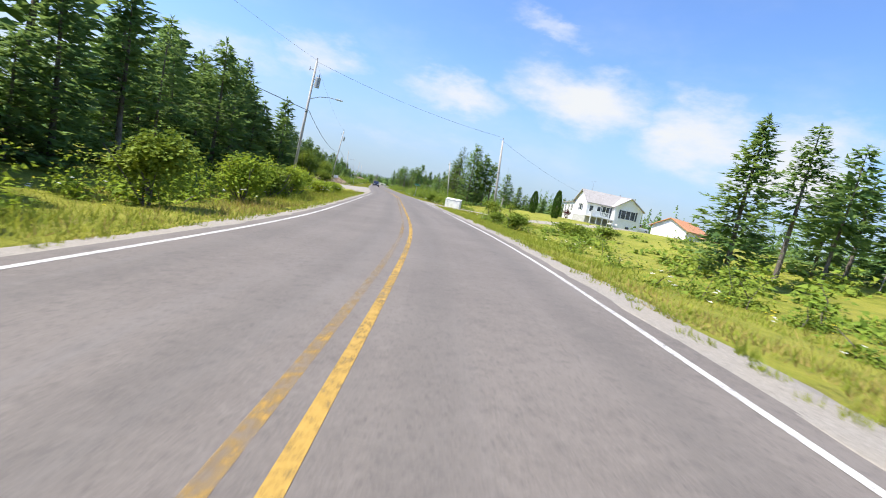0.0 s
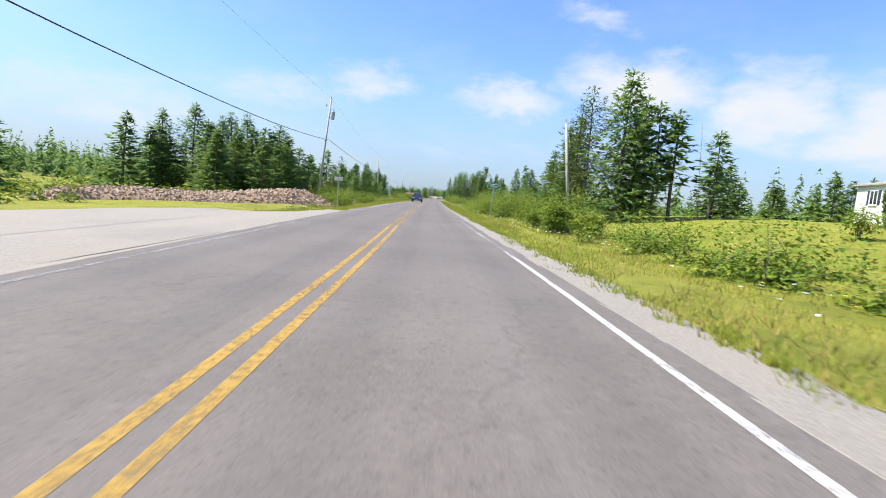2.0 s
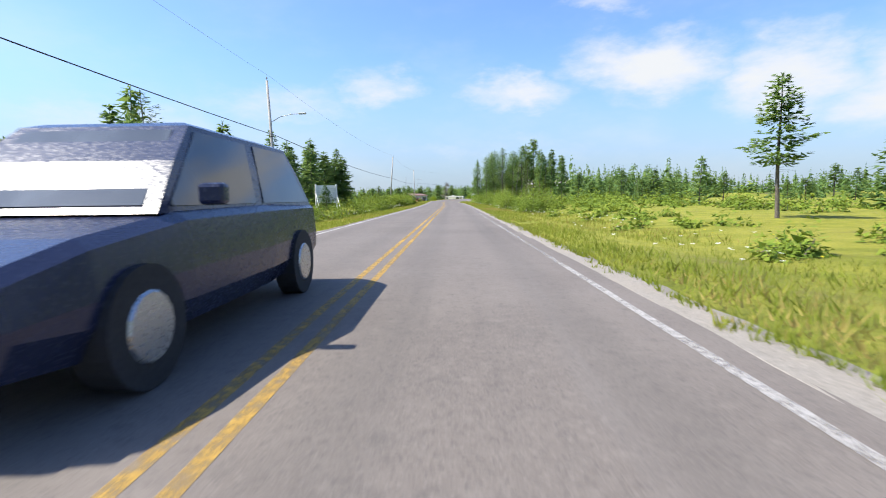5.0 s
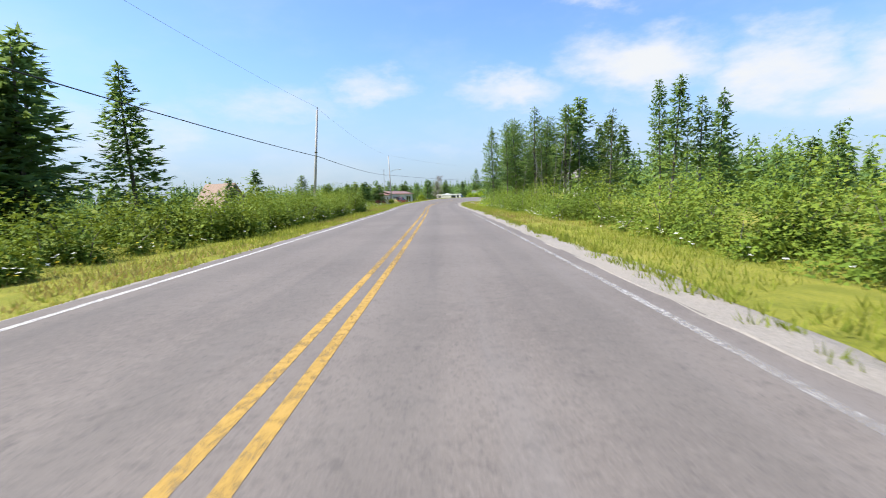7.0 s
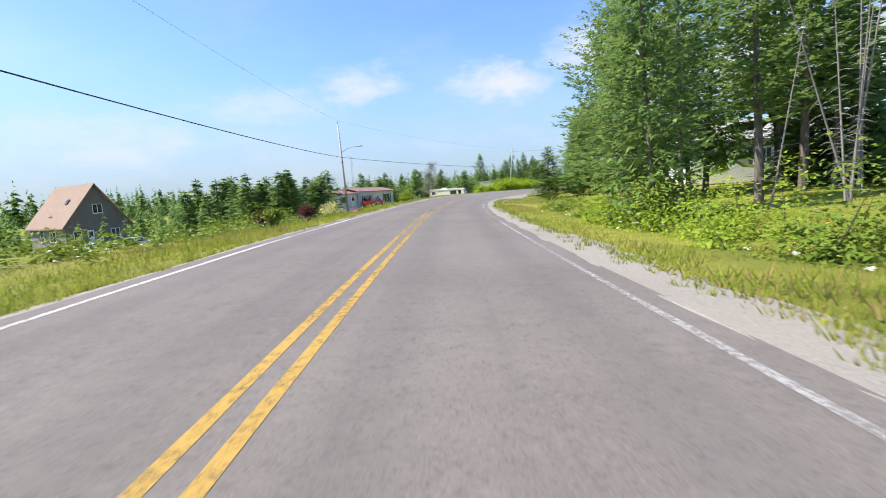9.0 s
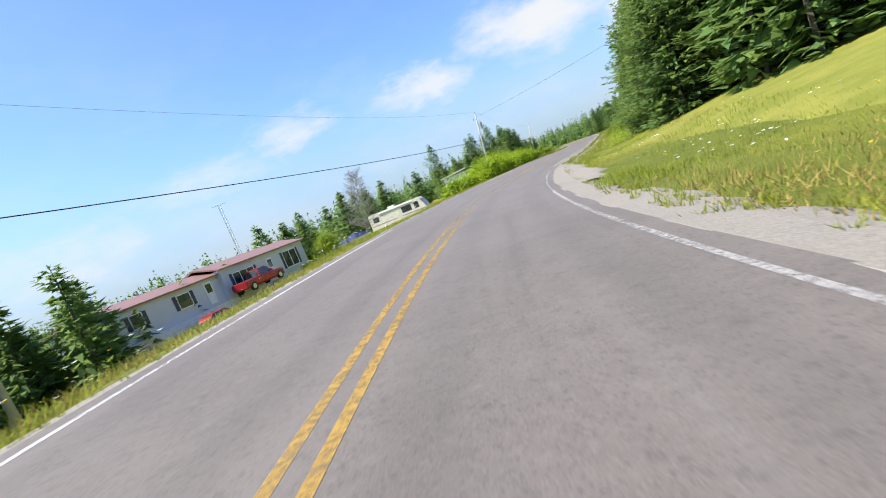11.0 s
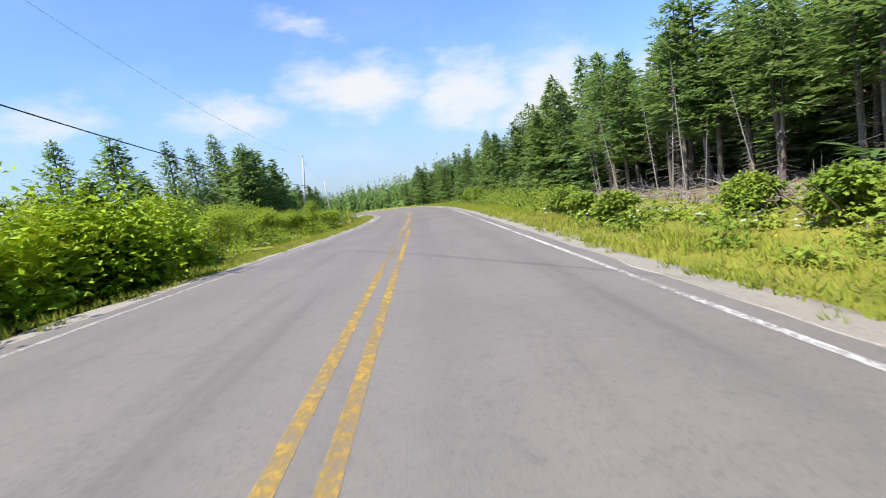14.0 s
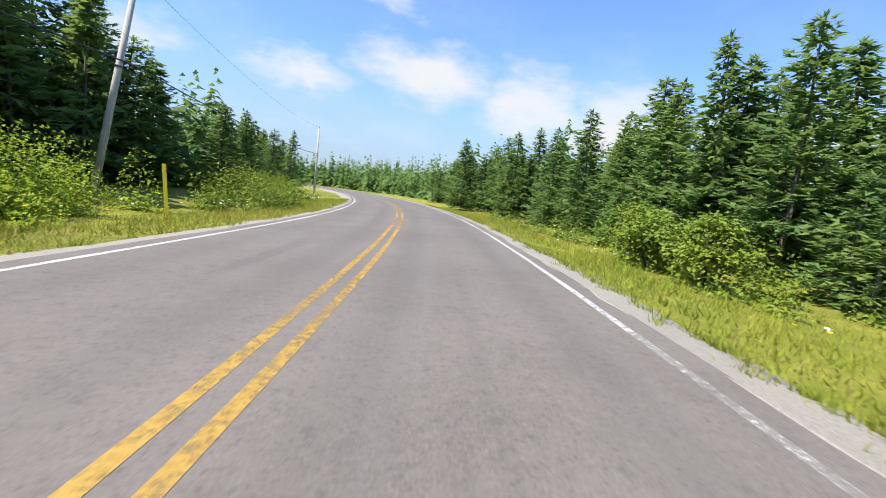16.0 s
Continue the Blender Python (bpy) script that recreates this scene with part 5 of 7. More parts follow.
def utility_pole(x, y, top, lean=(0.0, 0.0), transformer=0, lamp=0, facing=0.0, label="weathered grey wooden utility pole"):
    """A wooden pole; transformer: side (-1, 1) of the can; lamp: reach of the street-lamp arm towards the road."""
    z = gz(x, y) - 0.3
    ob = thing("utility_pole", pose(x, y, z, lean[0], lean[1], facing), label, "pole", "poles along the road")
    h = top - z
    bm = bmesh.new()
    rod(bm, (0, 0, 0), (0, 0, h), 0.145, 0.092, 14)
    part("pole", bm, M_POLE, ob, smooth=True)
    pin = rod(bmesh.new(), (0, 0, h), (0, 0, h + 0.28), 0.035, 0.025, 8)
    rod(pin, (0, 0, h + 0.16), (0, 0, h + 0.26), 0.075, 0.05, 10)
    part("insulator", pin, M_PORCELAIN, ob, "glazed pin insulator")
    clamp = boxed(-0.12, -0.14, h * 0.60 - 0.03, 0.12, 0.14, h * 0.60 + 0.03, 0.012)
    part("cable_clamp", clamp, M_DARK, ob)
    if transformer:
        s = 0.42 * transformer
        can = bmesh.new()
        rod(can, (s, 0, h - 2.3), (s, 0, h - 1.45), 0.24, 0.24, 18)
        rod(can, (s, 0, h - 1.45), (s, 0, h - 1.38), 0.255, 0.20, 18)
        tr = part("transformer", can, M_STEEL_GREY, ob, "grey transformer can")
        part("bushing", rod(rod(bmesh.new(), (s + 0.06, 0, h - 1.38), (s + 0.06, 0, h - 1.05), 0.05, 0.03, 8), (s - 0.08, 0.05, h - 1.38), (s - 0.08, 0.05, h - 1.2), 0.035, 0.025, 8), M_PORCELAIN, tr)
        for low in (2.1, 1.66):
            part("bracket", boxed(min(0, s), -0.05, h - low, max(0, s), 0.05, h - low + 0.06), M_METAL, tr)
        arm = rod(bmesh.new(), (0, 0, h - 0.85), (-s * 1.1, 0, h - 0.8), 0.03, 0.025, 8)
        rod(arm, (-s * 1.1, 0, h - 0.95), (-s * 1.1, 0, h - 0.6), 0.045, 0.035, 8)
        part("cutout", arm, M_PORCELAIN, ob)
    if lamp:
        pts = [(0, 0, h * 0.70), (lamp * 0.35, 0, h * 0.70 + 0.42), (lamp * 0.7, 0, h * 0.70 + 0.58), (lamp, 0, h * 0.70 + 0.6)]
        bm = bmesh.new()
        for a, b in zip(pts, pts[1:]):
            rod(bm, a, b, 0.03, 0.03, 8)
        arm = part("lamp_arm", bm, M_METAL, ob)
        head = boxed(lamp - 0.05, -0.12, h * 0.70 + 0.53, lamp + 0.55, 0.12, h * 0.70 + 0.67, 0.05)
        part("lamp_head", head, M_LAMP_HEAD, arm, "grey street-lamp head")
    return ob


utility_pole(-7.3, 47.3, 10.8, (0.0, 2.5), transformer=1, lamp=2.4, label="leaning grey wooden utility pole with transformer and street lamp")
utility_pole(-9.6, 120.4, 11.6, (0, 4.8), transformer=1, label="grey wooden utility pole with transformer can")
utility_pole(-10.1, 188.2, 10.5, (0, -2.0), lamp=2.4, label="grey wooden utility pole with street lamp")
utility_pole(-8.4, 249.8, 9.5, (0, 4.6))
utility_pole(-7.7, 314.6, 10.2, (0, -2.0), lamp=2.2, label="grey wooden utility pole with street lamp")
utility_pole(21.4, 372.7, 10.1, (0, 6.0), transformer=1, label="grey wooden utility pole with transformer can")
utility_pole(39.5, 408.2, 7.6, (0, 8.0))
utility_pole(55.2, 452.0, 7.8)
utility_pole(13.1, 50.6, 8.0, (0, -4.5))
utility_pole(16.6, 105.3, 8.7, (0, -7.0))


def wire(name, label, a, b, sag, r, mat, n=18):
    u = np.linspace(0, 1, n)[:, None]
    pts = np.array(a)[None] * (1 - u) + np.array(b)[None] * u
    pts[:, 2] -= sag * 4 * (u[:, 0] * (1 - u[:, 0]))
    tagged(new(name, tube_mesh(name, [(pts, np.full(n, r))], mat, 5)), label, "cable", "overhead lines")


runs = [(-22.0, -16.0, 10.6), (-7.0, 47.9, 10.8), (-8.7, 120.4, 11.6), (-10.1, 188.2, 10.5), (-7.8, 249.8, 9.6), (-7.7, 314.6, 10.2), (22.6, 373.2, 10.2), (40.4, 408.5, 7.6), (55.2, 452.0, 7.8)]
for (x0, y0, z0), (x1, y1, z1) in zip(runs, runs[1:]):
    wire("telephone_cable", "thick black cable slung between roadside poles", (x0 + 0.14, y0, z0 * (0.52 if y0 == 249.8 else 0.58) + 0.1), (x1 + 0.14, y1, z1 * (0.52 if y1 == 249.8 else 0.58) + 0.1), 1.25 if y0 == 47.9 else 0.45, 0.026, M_CABLE)
    wire("power_line", "thin wire strung between pole tops", (x0, y0, z0 + 0.22), (x1, y1, z1 + 0.22), 0.8, 0.008, M_METAL)
wire("service_line", "thin wire crossing above the road", (-7.0, 47.9, 10.9), (12.1, 50.6, 8.3), 0.5, 0.010, M_CABLE)
wire("service_line", "thin wire crossing above the road", (22.6, 373.2, 9.6), (33.0, 306.0, 6.5), 0.6, 0.011, M_CABLE)
wire("service_line", "thin wire crossing above the road", (12.1, 50.6, 8.1), (39.0, 84.0, 6.2), 0.6, 0.009, M_CABLE)

# ---- buildings ----


def siding_build(base, pitch):
    def build(n):
        v = local(n)
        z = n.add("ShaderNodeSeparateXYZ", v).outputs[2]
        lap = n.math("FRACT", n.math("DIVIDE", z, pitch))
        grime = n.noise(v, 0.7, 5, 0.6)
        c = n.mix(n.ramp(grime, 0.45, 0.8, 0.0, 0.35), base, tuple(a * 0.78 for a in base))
        # shade line along each lap, painted in as a darker band
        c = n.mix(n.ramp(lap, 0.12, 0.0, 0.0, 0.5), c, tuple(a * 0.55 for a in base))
        return principled(n, c, 0.5, 0, lap, 0.5, spec=0.4, dist=0.02)
    return build


def shingle_build(a, b):
    def build(n):
        v = local(n)
        br = n.t.nodes.new("ShaderNodeTexBrick")
        n.feed(br.inputs["Vector"], v)
        for k, val in (("Color1", (*a, 1)), ("Color2", (*b, 1)), ("Mortar", tuple(x * 0.6 for x in a) + (1,)), ("Scale", 1.0), ("Brick Width", 0.5), ("Row Height", 0.16), ("Mortar Size", 0.008)):
            br.inputs[k].default_value = val
        c = n.mix(n.ramp(n.noise(v, 1.2, 5, 0.6), 0.4, 0.75, 0.0, 0.4), br.outputs["Color"], tuple(x * 0.72 for x in b))
        return principled(n, c, 0.85, 0, n.noise(v, 30.0, 3, 0.6), 0.4, spec=0.25)
    return build


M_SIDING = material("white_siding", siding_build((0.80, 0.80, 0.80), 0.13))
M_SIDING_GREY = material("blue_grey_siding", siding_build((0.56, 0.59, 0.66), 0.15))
M_SIDING_BROWN = material("grey_brown_shingle_wall", shingle_build((0.24, 0.215, 0.205), (0.30, 0.27, 0.255)))
M_ROOF_GREY = material("pale_grey_shingles", shingle_build((0.33, 0.31, 0.30), (0.40, 0.375, 0.36)))
M_ROOF_ORANGE = material("orange_brown_shingles", shingle_build((0.50, 0.22, 0.11), (0.58, 0.28, 0.15)))
M_ROOF_TAN = material("tan_shingles", shingle_build((0.27, 0.19, 0.142), (0.33, 0.24, 0.185)))
M_ROOF_BROWN = material("brown_metal_roof", siding_build((0.27, 0.15, 0.12), 0.4))
M_CONCRETE = painted("concrete", (0.46, 0.45, 0.43), 0.85, 0.14)
M_SHUTTER = painted("dark_shutter_paint", (0.035, 0.045, 0.07), 0.5, 0.1)


def glass_build(n):
    p = principled(n, n.mix(n.ramp(n.noise(local(n), 1.2, 3), 0.35, 0.7), (0.02, 0.025, 0.03), (0.07, 0.08, 0.09)), 0.06, 0.0, spec=0.8)
    return p


M_GLASS = material("window_glass", glass_build)


def window(house, x, z, w, h, side="front", y=0.0, shutters=False, panes=1, trim=None):
    """A window in a wall facing -y (front), or -x (left): frame, panes, sill and shutters."""
    ob = thing("window", Matrix.Identity(4), "", "")
    for key in list(ob.keys()):
        del ob[key]
    ob.parent = house
    ob.matrix_local = pose(x, y, z) if side == "front" else pose(x, y, z, 0, 0, -90)
    trim = trim or M_WHITE
    fr = bmesh.new()
    t = 0.07
    box(fr, -w / 2 - t, -0.06, -t, w / 2 + t, 0.02, 0)
    box(fr, -w / 2 - t, -0.06, h, w / 2 + t, 0.02, h + t)
    box(fr, -w / 2 - t, -0.06, 0, -w / 2, 0.02, h)
    box(fr, w / 2, -0.06, 0, w / 2 + t, 0.02, h)
    for k in range(1, panes):
        xx = -w / 2 + w * k / panes
        box(fr, xx - 0.04, -0.05, 0, xx + 0.04, 0.02, h)
    part("window_frame", fr, trim, ob)
    for k in range(panes):
        part("pane", boxed(-w / 2 + w * k / panes + 0.03, -0.025, 0.0, -w / 2 + w * (k + 1) / panes - 0.03, -0.012, h), M_GLASS, ob)
    part("window_sill", boxed(-w / 2 - 0.12, -0.12, -t - 0.05, w / 2 + 0.12, 0.0, -t), trim, ob)
    if shutters:
        for s in (-1, 1):
            x0 = s * (w / 2 + t + 0.02)
            part("shutter", boxed(min(x0, x0 + s * 0.34), -0.045, -t, max(x0, x0 + s * 0.34), 0.01, h + t, 0.01), M_SHUTTER, ob)
    return ob


def gable_walls(x0, x1, y0, y1, eave, peak, ridge="x", z0=0.0):
    """A closed body with gables; the ridge runs along x or y."""
    bm = bmesh.new()
    if ridge == "y":
        xm = (x0 + x1) / 2
        prism(bm, [(x0, z0), (x1, z0), (x1, eave), (xm, peak), (x0, eave)], y0, y1)
    else:
        ym = (y0 + y1) / 2
        prism(bm, [(y0, z0), (y1, z0), (y1, eave), (ym, peak), (y0, eave)], x0, x1)
        for v in bm.verts:
            v.co.x, v.co.y = v.co.y, v.co.x
        bmesh.ops.recalc_face_normals(bm, faces=bm.faces[:])
    return bm


def gable_roof(x0, x1, y0, y1, eave, peak, ridge="x", over=0.4, thick=0.14):
    """Two slabs of roof with overhanging eaves."""
    bm = bmesh.new()
    a, b, c, d = (y0, y1, x0, x1) if ridge == "x" else (x0, x1, y0, y1)
    mid, half = (a + b) / 2, (b - a) / 2
    slope = (peak - eave) / half
    for s in (-1, 1):
        lo = mid + s * (half + over)
        zl = eave - slope * over
        out = [(mid, peak + 0.02), (lo, zl + 0.02), (lo, zl + 0.02 + thick), (mid, peak + 0.02 + thick)]
        n0 = len(bm.verts)
        prism(bm, out, c - over, d + over)
    if ridge == "x":
        for v in bm.verts:
            v.co.x, v.co.y = v.co.y, v.co.x
    bmesh.ops.recalc_face_normals(bm, faces=bm.faces[:])
    return bm


def panel_door(house, x, z, y=0.0, mat=None, w=0.9, h=2.05):
    ob = part("door", box(boxed(-w / 2, -0.05, 0, w / 2, 0.0, h, 0.01), -w / 2 + 0.12, -0.065, 0.15, w / 2 - 0.12, -0.04, 0.9), mat or M_WHITE, house)
    ob.location = (x, y, z)
    part("pane", boxed(-w / 2 + 0.14, -0.062, 1.05, w / 2 - 0.14, -0.052, 1.85), M_GLASS, ob)
    part("handle", boxed(w / 2 - 0.12, -0.11, 0.98, w / 2 - 0.06, -0.05, 1.08, 0.01), M_METAL, ob)
    return ob


def white_house():
    h = thing("house", pose(39.14, 85.42, 2.1, 0, 0, -0.9), "white clapboard bungalow with pale grey roof, dark shutters and raised deck", "house")
    part("foundation", boxed(0.06, 0.06, -1.5, 9.9, 5.74, 0.75), M_CONCRETE, h)
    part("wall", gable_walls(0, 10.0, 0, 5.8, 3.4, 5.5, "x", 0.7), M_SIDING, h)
    part("roof", gable_roof(0, 10.0, 0, 5.8, 3.4, 5.5, "x"), M_ROOF_GREY, h, "pale grey shingle roof")
    part("wing_wall", gable_walls(4.9, 10.2, -1.3, 2.9, 3.4, 5.2, "y", -1.4), M_SIDING, h)
    part("wing_roof", gable_roof(4.9, 10.2, -1.3, 2.9, 3.4, 5.2, "y"), M_ROOF_GREY, h)
    # long low wing behind, its side to the road
    turn = h.matrix_world.inverted() @ pose(43.0, 105.6, 2.35, 0, 0, -104.3)
    for name, bm, mat in (("low_wing_wall", gable_walls(0, 15.0, 0, 6.0, 2.9, 3.5, "x", -1.5), M_SIDING), ("low_wing_roof", gable_roof(0, 14.7, 0, 6.0, 2.9, 3.5, "x", 0.35), M_ROOF_GREY)):
        bmesh.ops.transform(bm, matrix=turn, verts=bm.verts[:])
        part(name, bm, mat, h)
    for x in (2.6, 7.4, 11.4):
        window(h, 0, 0, 1.0, 1.15, shutters=True, panes=2).matrix_local = turn @ pose(x, 0, 1.2)
    window(h, 0.0, 1.7, 1.0, 1.15, side="left", y=2.7, shutters=True)
    window(h, 0.9, 1.7, 0.7, 1.0, panes=1)
    window(h, 3.75, 1.2, 1.4, 1.75, panes=2, shutters=True)
    window(h, 7.55, 1.45, 2.7, 1.5, y=-1.3, panes=3, shutters=True)
    window(h, 7.9, -0.4, 0.8, 0.5, y=-1.3)
    panel_door(h, 2.35, 0.9)
    # deck with white rails and a stair
    deck = part("deck", boxed(0.1, -2.1, 0.78, 4.85, -0.02, 0.88), M_WHITE, h, "raised white deck")
    for x in (0.2, 1.4, 2.5, 3.6, 4.75):
        part("deck_post", boxed(x - 0.06, -2.06, -1.3, x + 0.06, -1.94, 1.9), M_WHITE, deck)
    part("handrail", boxed(0.14, -2.09, 1.82, 3.6, -1.91, 1.9), M_WHITE, deck)
    bm = bmesh.new()
    for k in range(29):
        x = 0.3 + k * 0.116
        box(bm, x - 0.018, -2.02, 0.95, x + 0.018, -1.98, 1.82)
    part("balusters", bm, M_WHITE, deck)
    for k in range(6):
        part("step", boxed(3.7, -2.4 - 0.28 * k, 0.60 - 0.19 * k, 4.65, -2.1 - 0.28 * k, 0.64 - 0.19 * k), M_WHITE, deck)
    for x in (3.65, 4.7):
        part("stair_string", prism(bmesh.new(), [(x - 0.03, 0.0), (x + 0.03, 0.0), (x + 0.03, 0.2), (x - 0.03, 0.2)], -3.6, -2.1), M_WHITE, deck)
    part("chimney", rod(bmesh.new(), (7.6, 3.4, 4.8), (7.6, 3.4, 5.9), 0.12, 0.12, 10), M_METAL, h)
    ant = rod(bmesh.new(), (1.6, 2.9, 5.4), (1.6, 2.9, 7.4), 0.025, 0.02, 6)
    rod(ant, (1.1, 2.9, 7.2), (2.1, 2.9, 7.4), 0.015, 0.015, 6)
    part("aerial", ant, M_METAL, h)


def garage():
    h = thing("garage", pose(58.0, 94.0, 0.2, 0, 0, -58), "white clapboard garage with orange-brown shingle roof", "garage")
    part("wall", gable_walls(0, 7.2, 0, 10.5, 3.7, 5.6, "y", -1.5), M_SIDING, h)
    part("roof", gable_roof(0, 7.2, 0, 10.5, 3.7, 5.6, "y", 0.45), M_ROOF_ORANGE, h, "orange-brown shingle roof")
    part("annex_wall", boxed(7.22, 5.0, -1.5, 9.4, 10.0, 2.5), M_SIDING, h)
    part("annex_roof", prism(bmesh.new(), [(7.22, 2.95), (9.7, 2.5), (9.7, 2.62), (7.22, 3.09)], 4.7, 10.3), M_ROOF_ORANGE, h)
    part("garage_door", box(box(boxed(0.8, -0.05, 0, 3.9, 0.0, 2.2), 0.8, -0.07, 0.5, 3.9, -0.05, 0.56), 0.8, -0.07, 1.2, 3.9, -0.05, 1.26), M_WHITE, h)
    window(h, 5.4, 1.0, 0.8, 1.0)
    window(h, 8.3, 0.9, 0.8, 1.0, y=5.0)


def a_frame_house():
    z = -3.7
    h = thing("house", pose(-50.0, 330.0, z, 0, 0, 60), "grey-brown steep-roofed house with tan shingle roof", "house")
    part("wall", gable_walls(-4.6, 4.6, 0, 11.5, 3.3, 9.3, "y", -1.0), M_SIDING_BROWN, h)
    part("roof", gable_roof(-4.6, 4.6, 0, 11.5, 3.3, 9.3, "y", 0.5, 0.2), M_ROOF_TAN, h, "steep tan shingle roof")
    window(h, 0.2, 4.9, 1.3, 1.3, panes=2)
    window(h, -3.0, 0.9, 1.0, 1.3)
    window(h, 2.4, 0.9, 1.2, 1.3, panes=2)
    panel_door(h, -1.2, 0.2)
    window(h, -4.6, 0.8, 1.8, 1.5, side="left", y=4.0, panes=2)
    window(h, -4.6, 0.8, 1.0, 1.8, side="left", y=7.5, panes=1)
    part("deck", boxed(-4.4, -2.0, -0.3, 4.4, -0.02, 0.1), M_WHITE, h)
    sky = part("skylight", boxed(-0.35, -0.05, -0.45, 0.35, 0.05, 0.45), M_GLASS, h)
    sky.matrix_local = Matrix(((0, -0.793, 0.609, -2.2), (1, 0, 0, 3.6), (0, 0.609, 0.793, 6.85), (0, 0, 0, 1)))


def mobile_home():
    h = thing("mobile_home", pose(-16.0, 333.0, -1.35, 0, 0, 66.5), "long blue-grey mobile home with low brown roof and dark shutters", "house")
    part("wall", boxed(0, 0, 0.4, 11.8, 5.0, 3.0), M_SIDING_GREY, h)
    part("end_wall", boxed(11.82, -0.5, 0.4, 25.0, 5.0, 3.3), M_SIDING_GREY, h)
    part("skirting", boxed(0.05, -0.42, -1.2, 24.9, 4.9, 0.4), M_WHITE, h)
    part("roof", gable_roof(0, 11.6, 0, 5.0, 3.0, 3.6, "x", 0.3), M_ROOF_BROWN, h, "low brown roof")
    part("end_roof", gable_roof(11.9, 25.0, -0.5, 5.0, 3.3, 4.0, "x", 0.3), M_ROOF_BROWN, h)
    window(h, 3.0, 1.4, 1.0, 1.0, shutters=True)
    window(h, 7.6, 1.4, 1.3, 1.1, shutters=True)
    panel_door(h, 10.4, 0.7)
    window(h, 14.6, 1.2, 2.9, 1.35, y=-0.5, panes=3, shutters=True)
    panel_door(h, 18.6, 0.7, y=-0.5)
    window(h, 22.2, 1.0, 2.3, 1.7, y=-0.5, panes=2, shutters=True)
    part("step", box(boxed(17.9, -1.5, -0.6, 19.3, -0.52, 0.3), 17.9, -2.0, -0.9, 19.3, -1.5, 0.0), M_CONCRETE, h)
    part("vent", rod(bmesh.new(), (20.0, 2.6, 3.8), (20.0, 2.6, 4.4), 0.12, 0.12, 10), M_METAL, h)
    part("vent", rod(bmesh.new(), (6.0, 2.6, 3.5), (6.0, 2.6, 4.0), 0.1, 0.1, 10), M_METAL, h)


def house_behind_trees():
    h = thing("house", pose(28.0, 299.5, 0.75, 0, 0, -12), "white house standing behind spruce trunks", "house")
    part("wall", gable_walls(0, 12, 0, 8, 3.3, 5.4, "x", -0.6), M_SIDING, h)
    part("roof", gable_roof(0, 12, 0, 8, 3.3, 5.4, "x"), M_ROOF_GREY, h)
    for x in (2.2, 6.0, 9.6):
        window(h, x, 1.1, 1.0, 1.3, shutters=True)
    window(h, 0.0, 1.1, 1.0, 1.3, side="left", y=4.0)


def shed(x, y, rz, w, d, hgt, label):
    z = gz(x, y)
    h = thing("shed", pose(x, y, z - 0.05, 0, 0, rz), label, "shed")
    part("wall", boxed(0, 0, -0.3, w, d, hgt), M_SIDING_GREY, h)
    part("roof", prism(bmesh.new(), [(-0.3, hgt), (w + 0.3, hgt + 0.25), (w + 0.3, hgt + 0.4), (-0.3, hgt + 0.15)], -0.3, d + 0.3), M_ROOF_GREY, h)
    panel_door(h, w * 0.3, 0.05)


white_house()
garage()
a_frame_house()
mobile_home()
house_behind_trees()
shed(13.2, 361.5, -35, 3.4, 2.8, 2.7, "pale grey flat-roofed shed beside the hedge")

# ---- vehicles ----
M_TYRE = painted("tyre_rubber", (0.022, 0.022, 0.024), 0.85, 0.1)
M_RIM = painted("alloy_rim", (0.5, 0.51, 0.52), 0.3, 0.06, 0.8)
M_HEADLIGHT = painted("headlight_lens", (0.70, 0.72, 0.74), 0.12, 0.05)
M_TAIL = painted("red_lens", (0.35, 0.02, 0.02), 0.2, 0.05)
M_PLATE = painted("plate_white", (0.7, 0.7, 0.68), 0.5, 0.05)
CAR_PAINTS = {"navy": painted("navy_car_paint", (0.020, 0.026, 0.060), 0.22, 0.05), "red": painted("red_car_paint", (0.32, 0.016, 0.022), 0.25, 0.06),
              "white": painted("white_car_paint", (0.76, 0.76, 0.75), 0.28, 0.04), "silver": painted("silver_car_paint", (0.50, 0.51, 0.53), 0.3, 0.05, 0.4)}


def loft(bm, sections):
    """Joins rings of equal length along x into a closed skin."""
    rings = [[bm.verts.new(p) for p in s] for s in sections]
    for a, b in zip(rings, rings[1:]):
        for i in range(len(a)):
            j = (i + 1) % len(a)
            bm.faces.new((a[i], a[j], b[j], b[i]))
    bm.faces.new(rings[0][::-1])
    bm.faces.new(rings[-1])
    bmesh.ops.recalc_face_normals(bm, faces=bm.faces[:])
    return bm


def ring(x, half, low, belt):
    """Cross-section of a car's lower body, with tucked sills and rounded shoulders."""
    return [(x, -half * 0.88, low), (x, -half * 0.99, low + 0.18), (x, -half, (low + belt) / 2), (x, -half * 0.97, belt - 0.06), (x, -half * 0.88, belt),
            (x, half * 0.88, belt), (x, half * 0.97, belt - 0.06), (x, half, (low + belt) / 2), (x, half * 0.99, low + 0.18), (x, half * 0.88, low)]


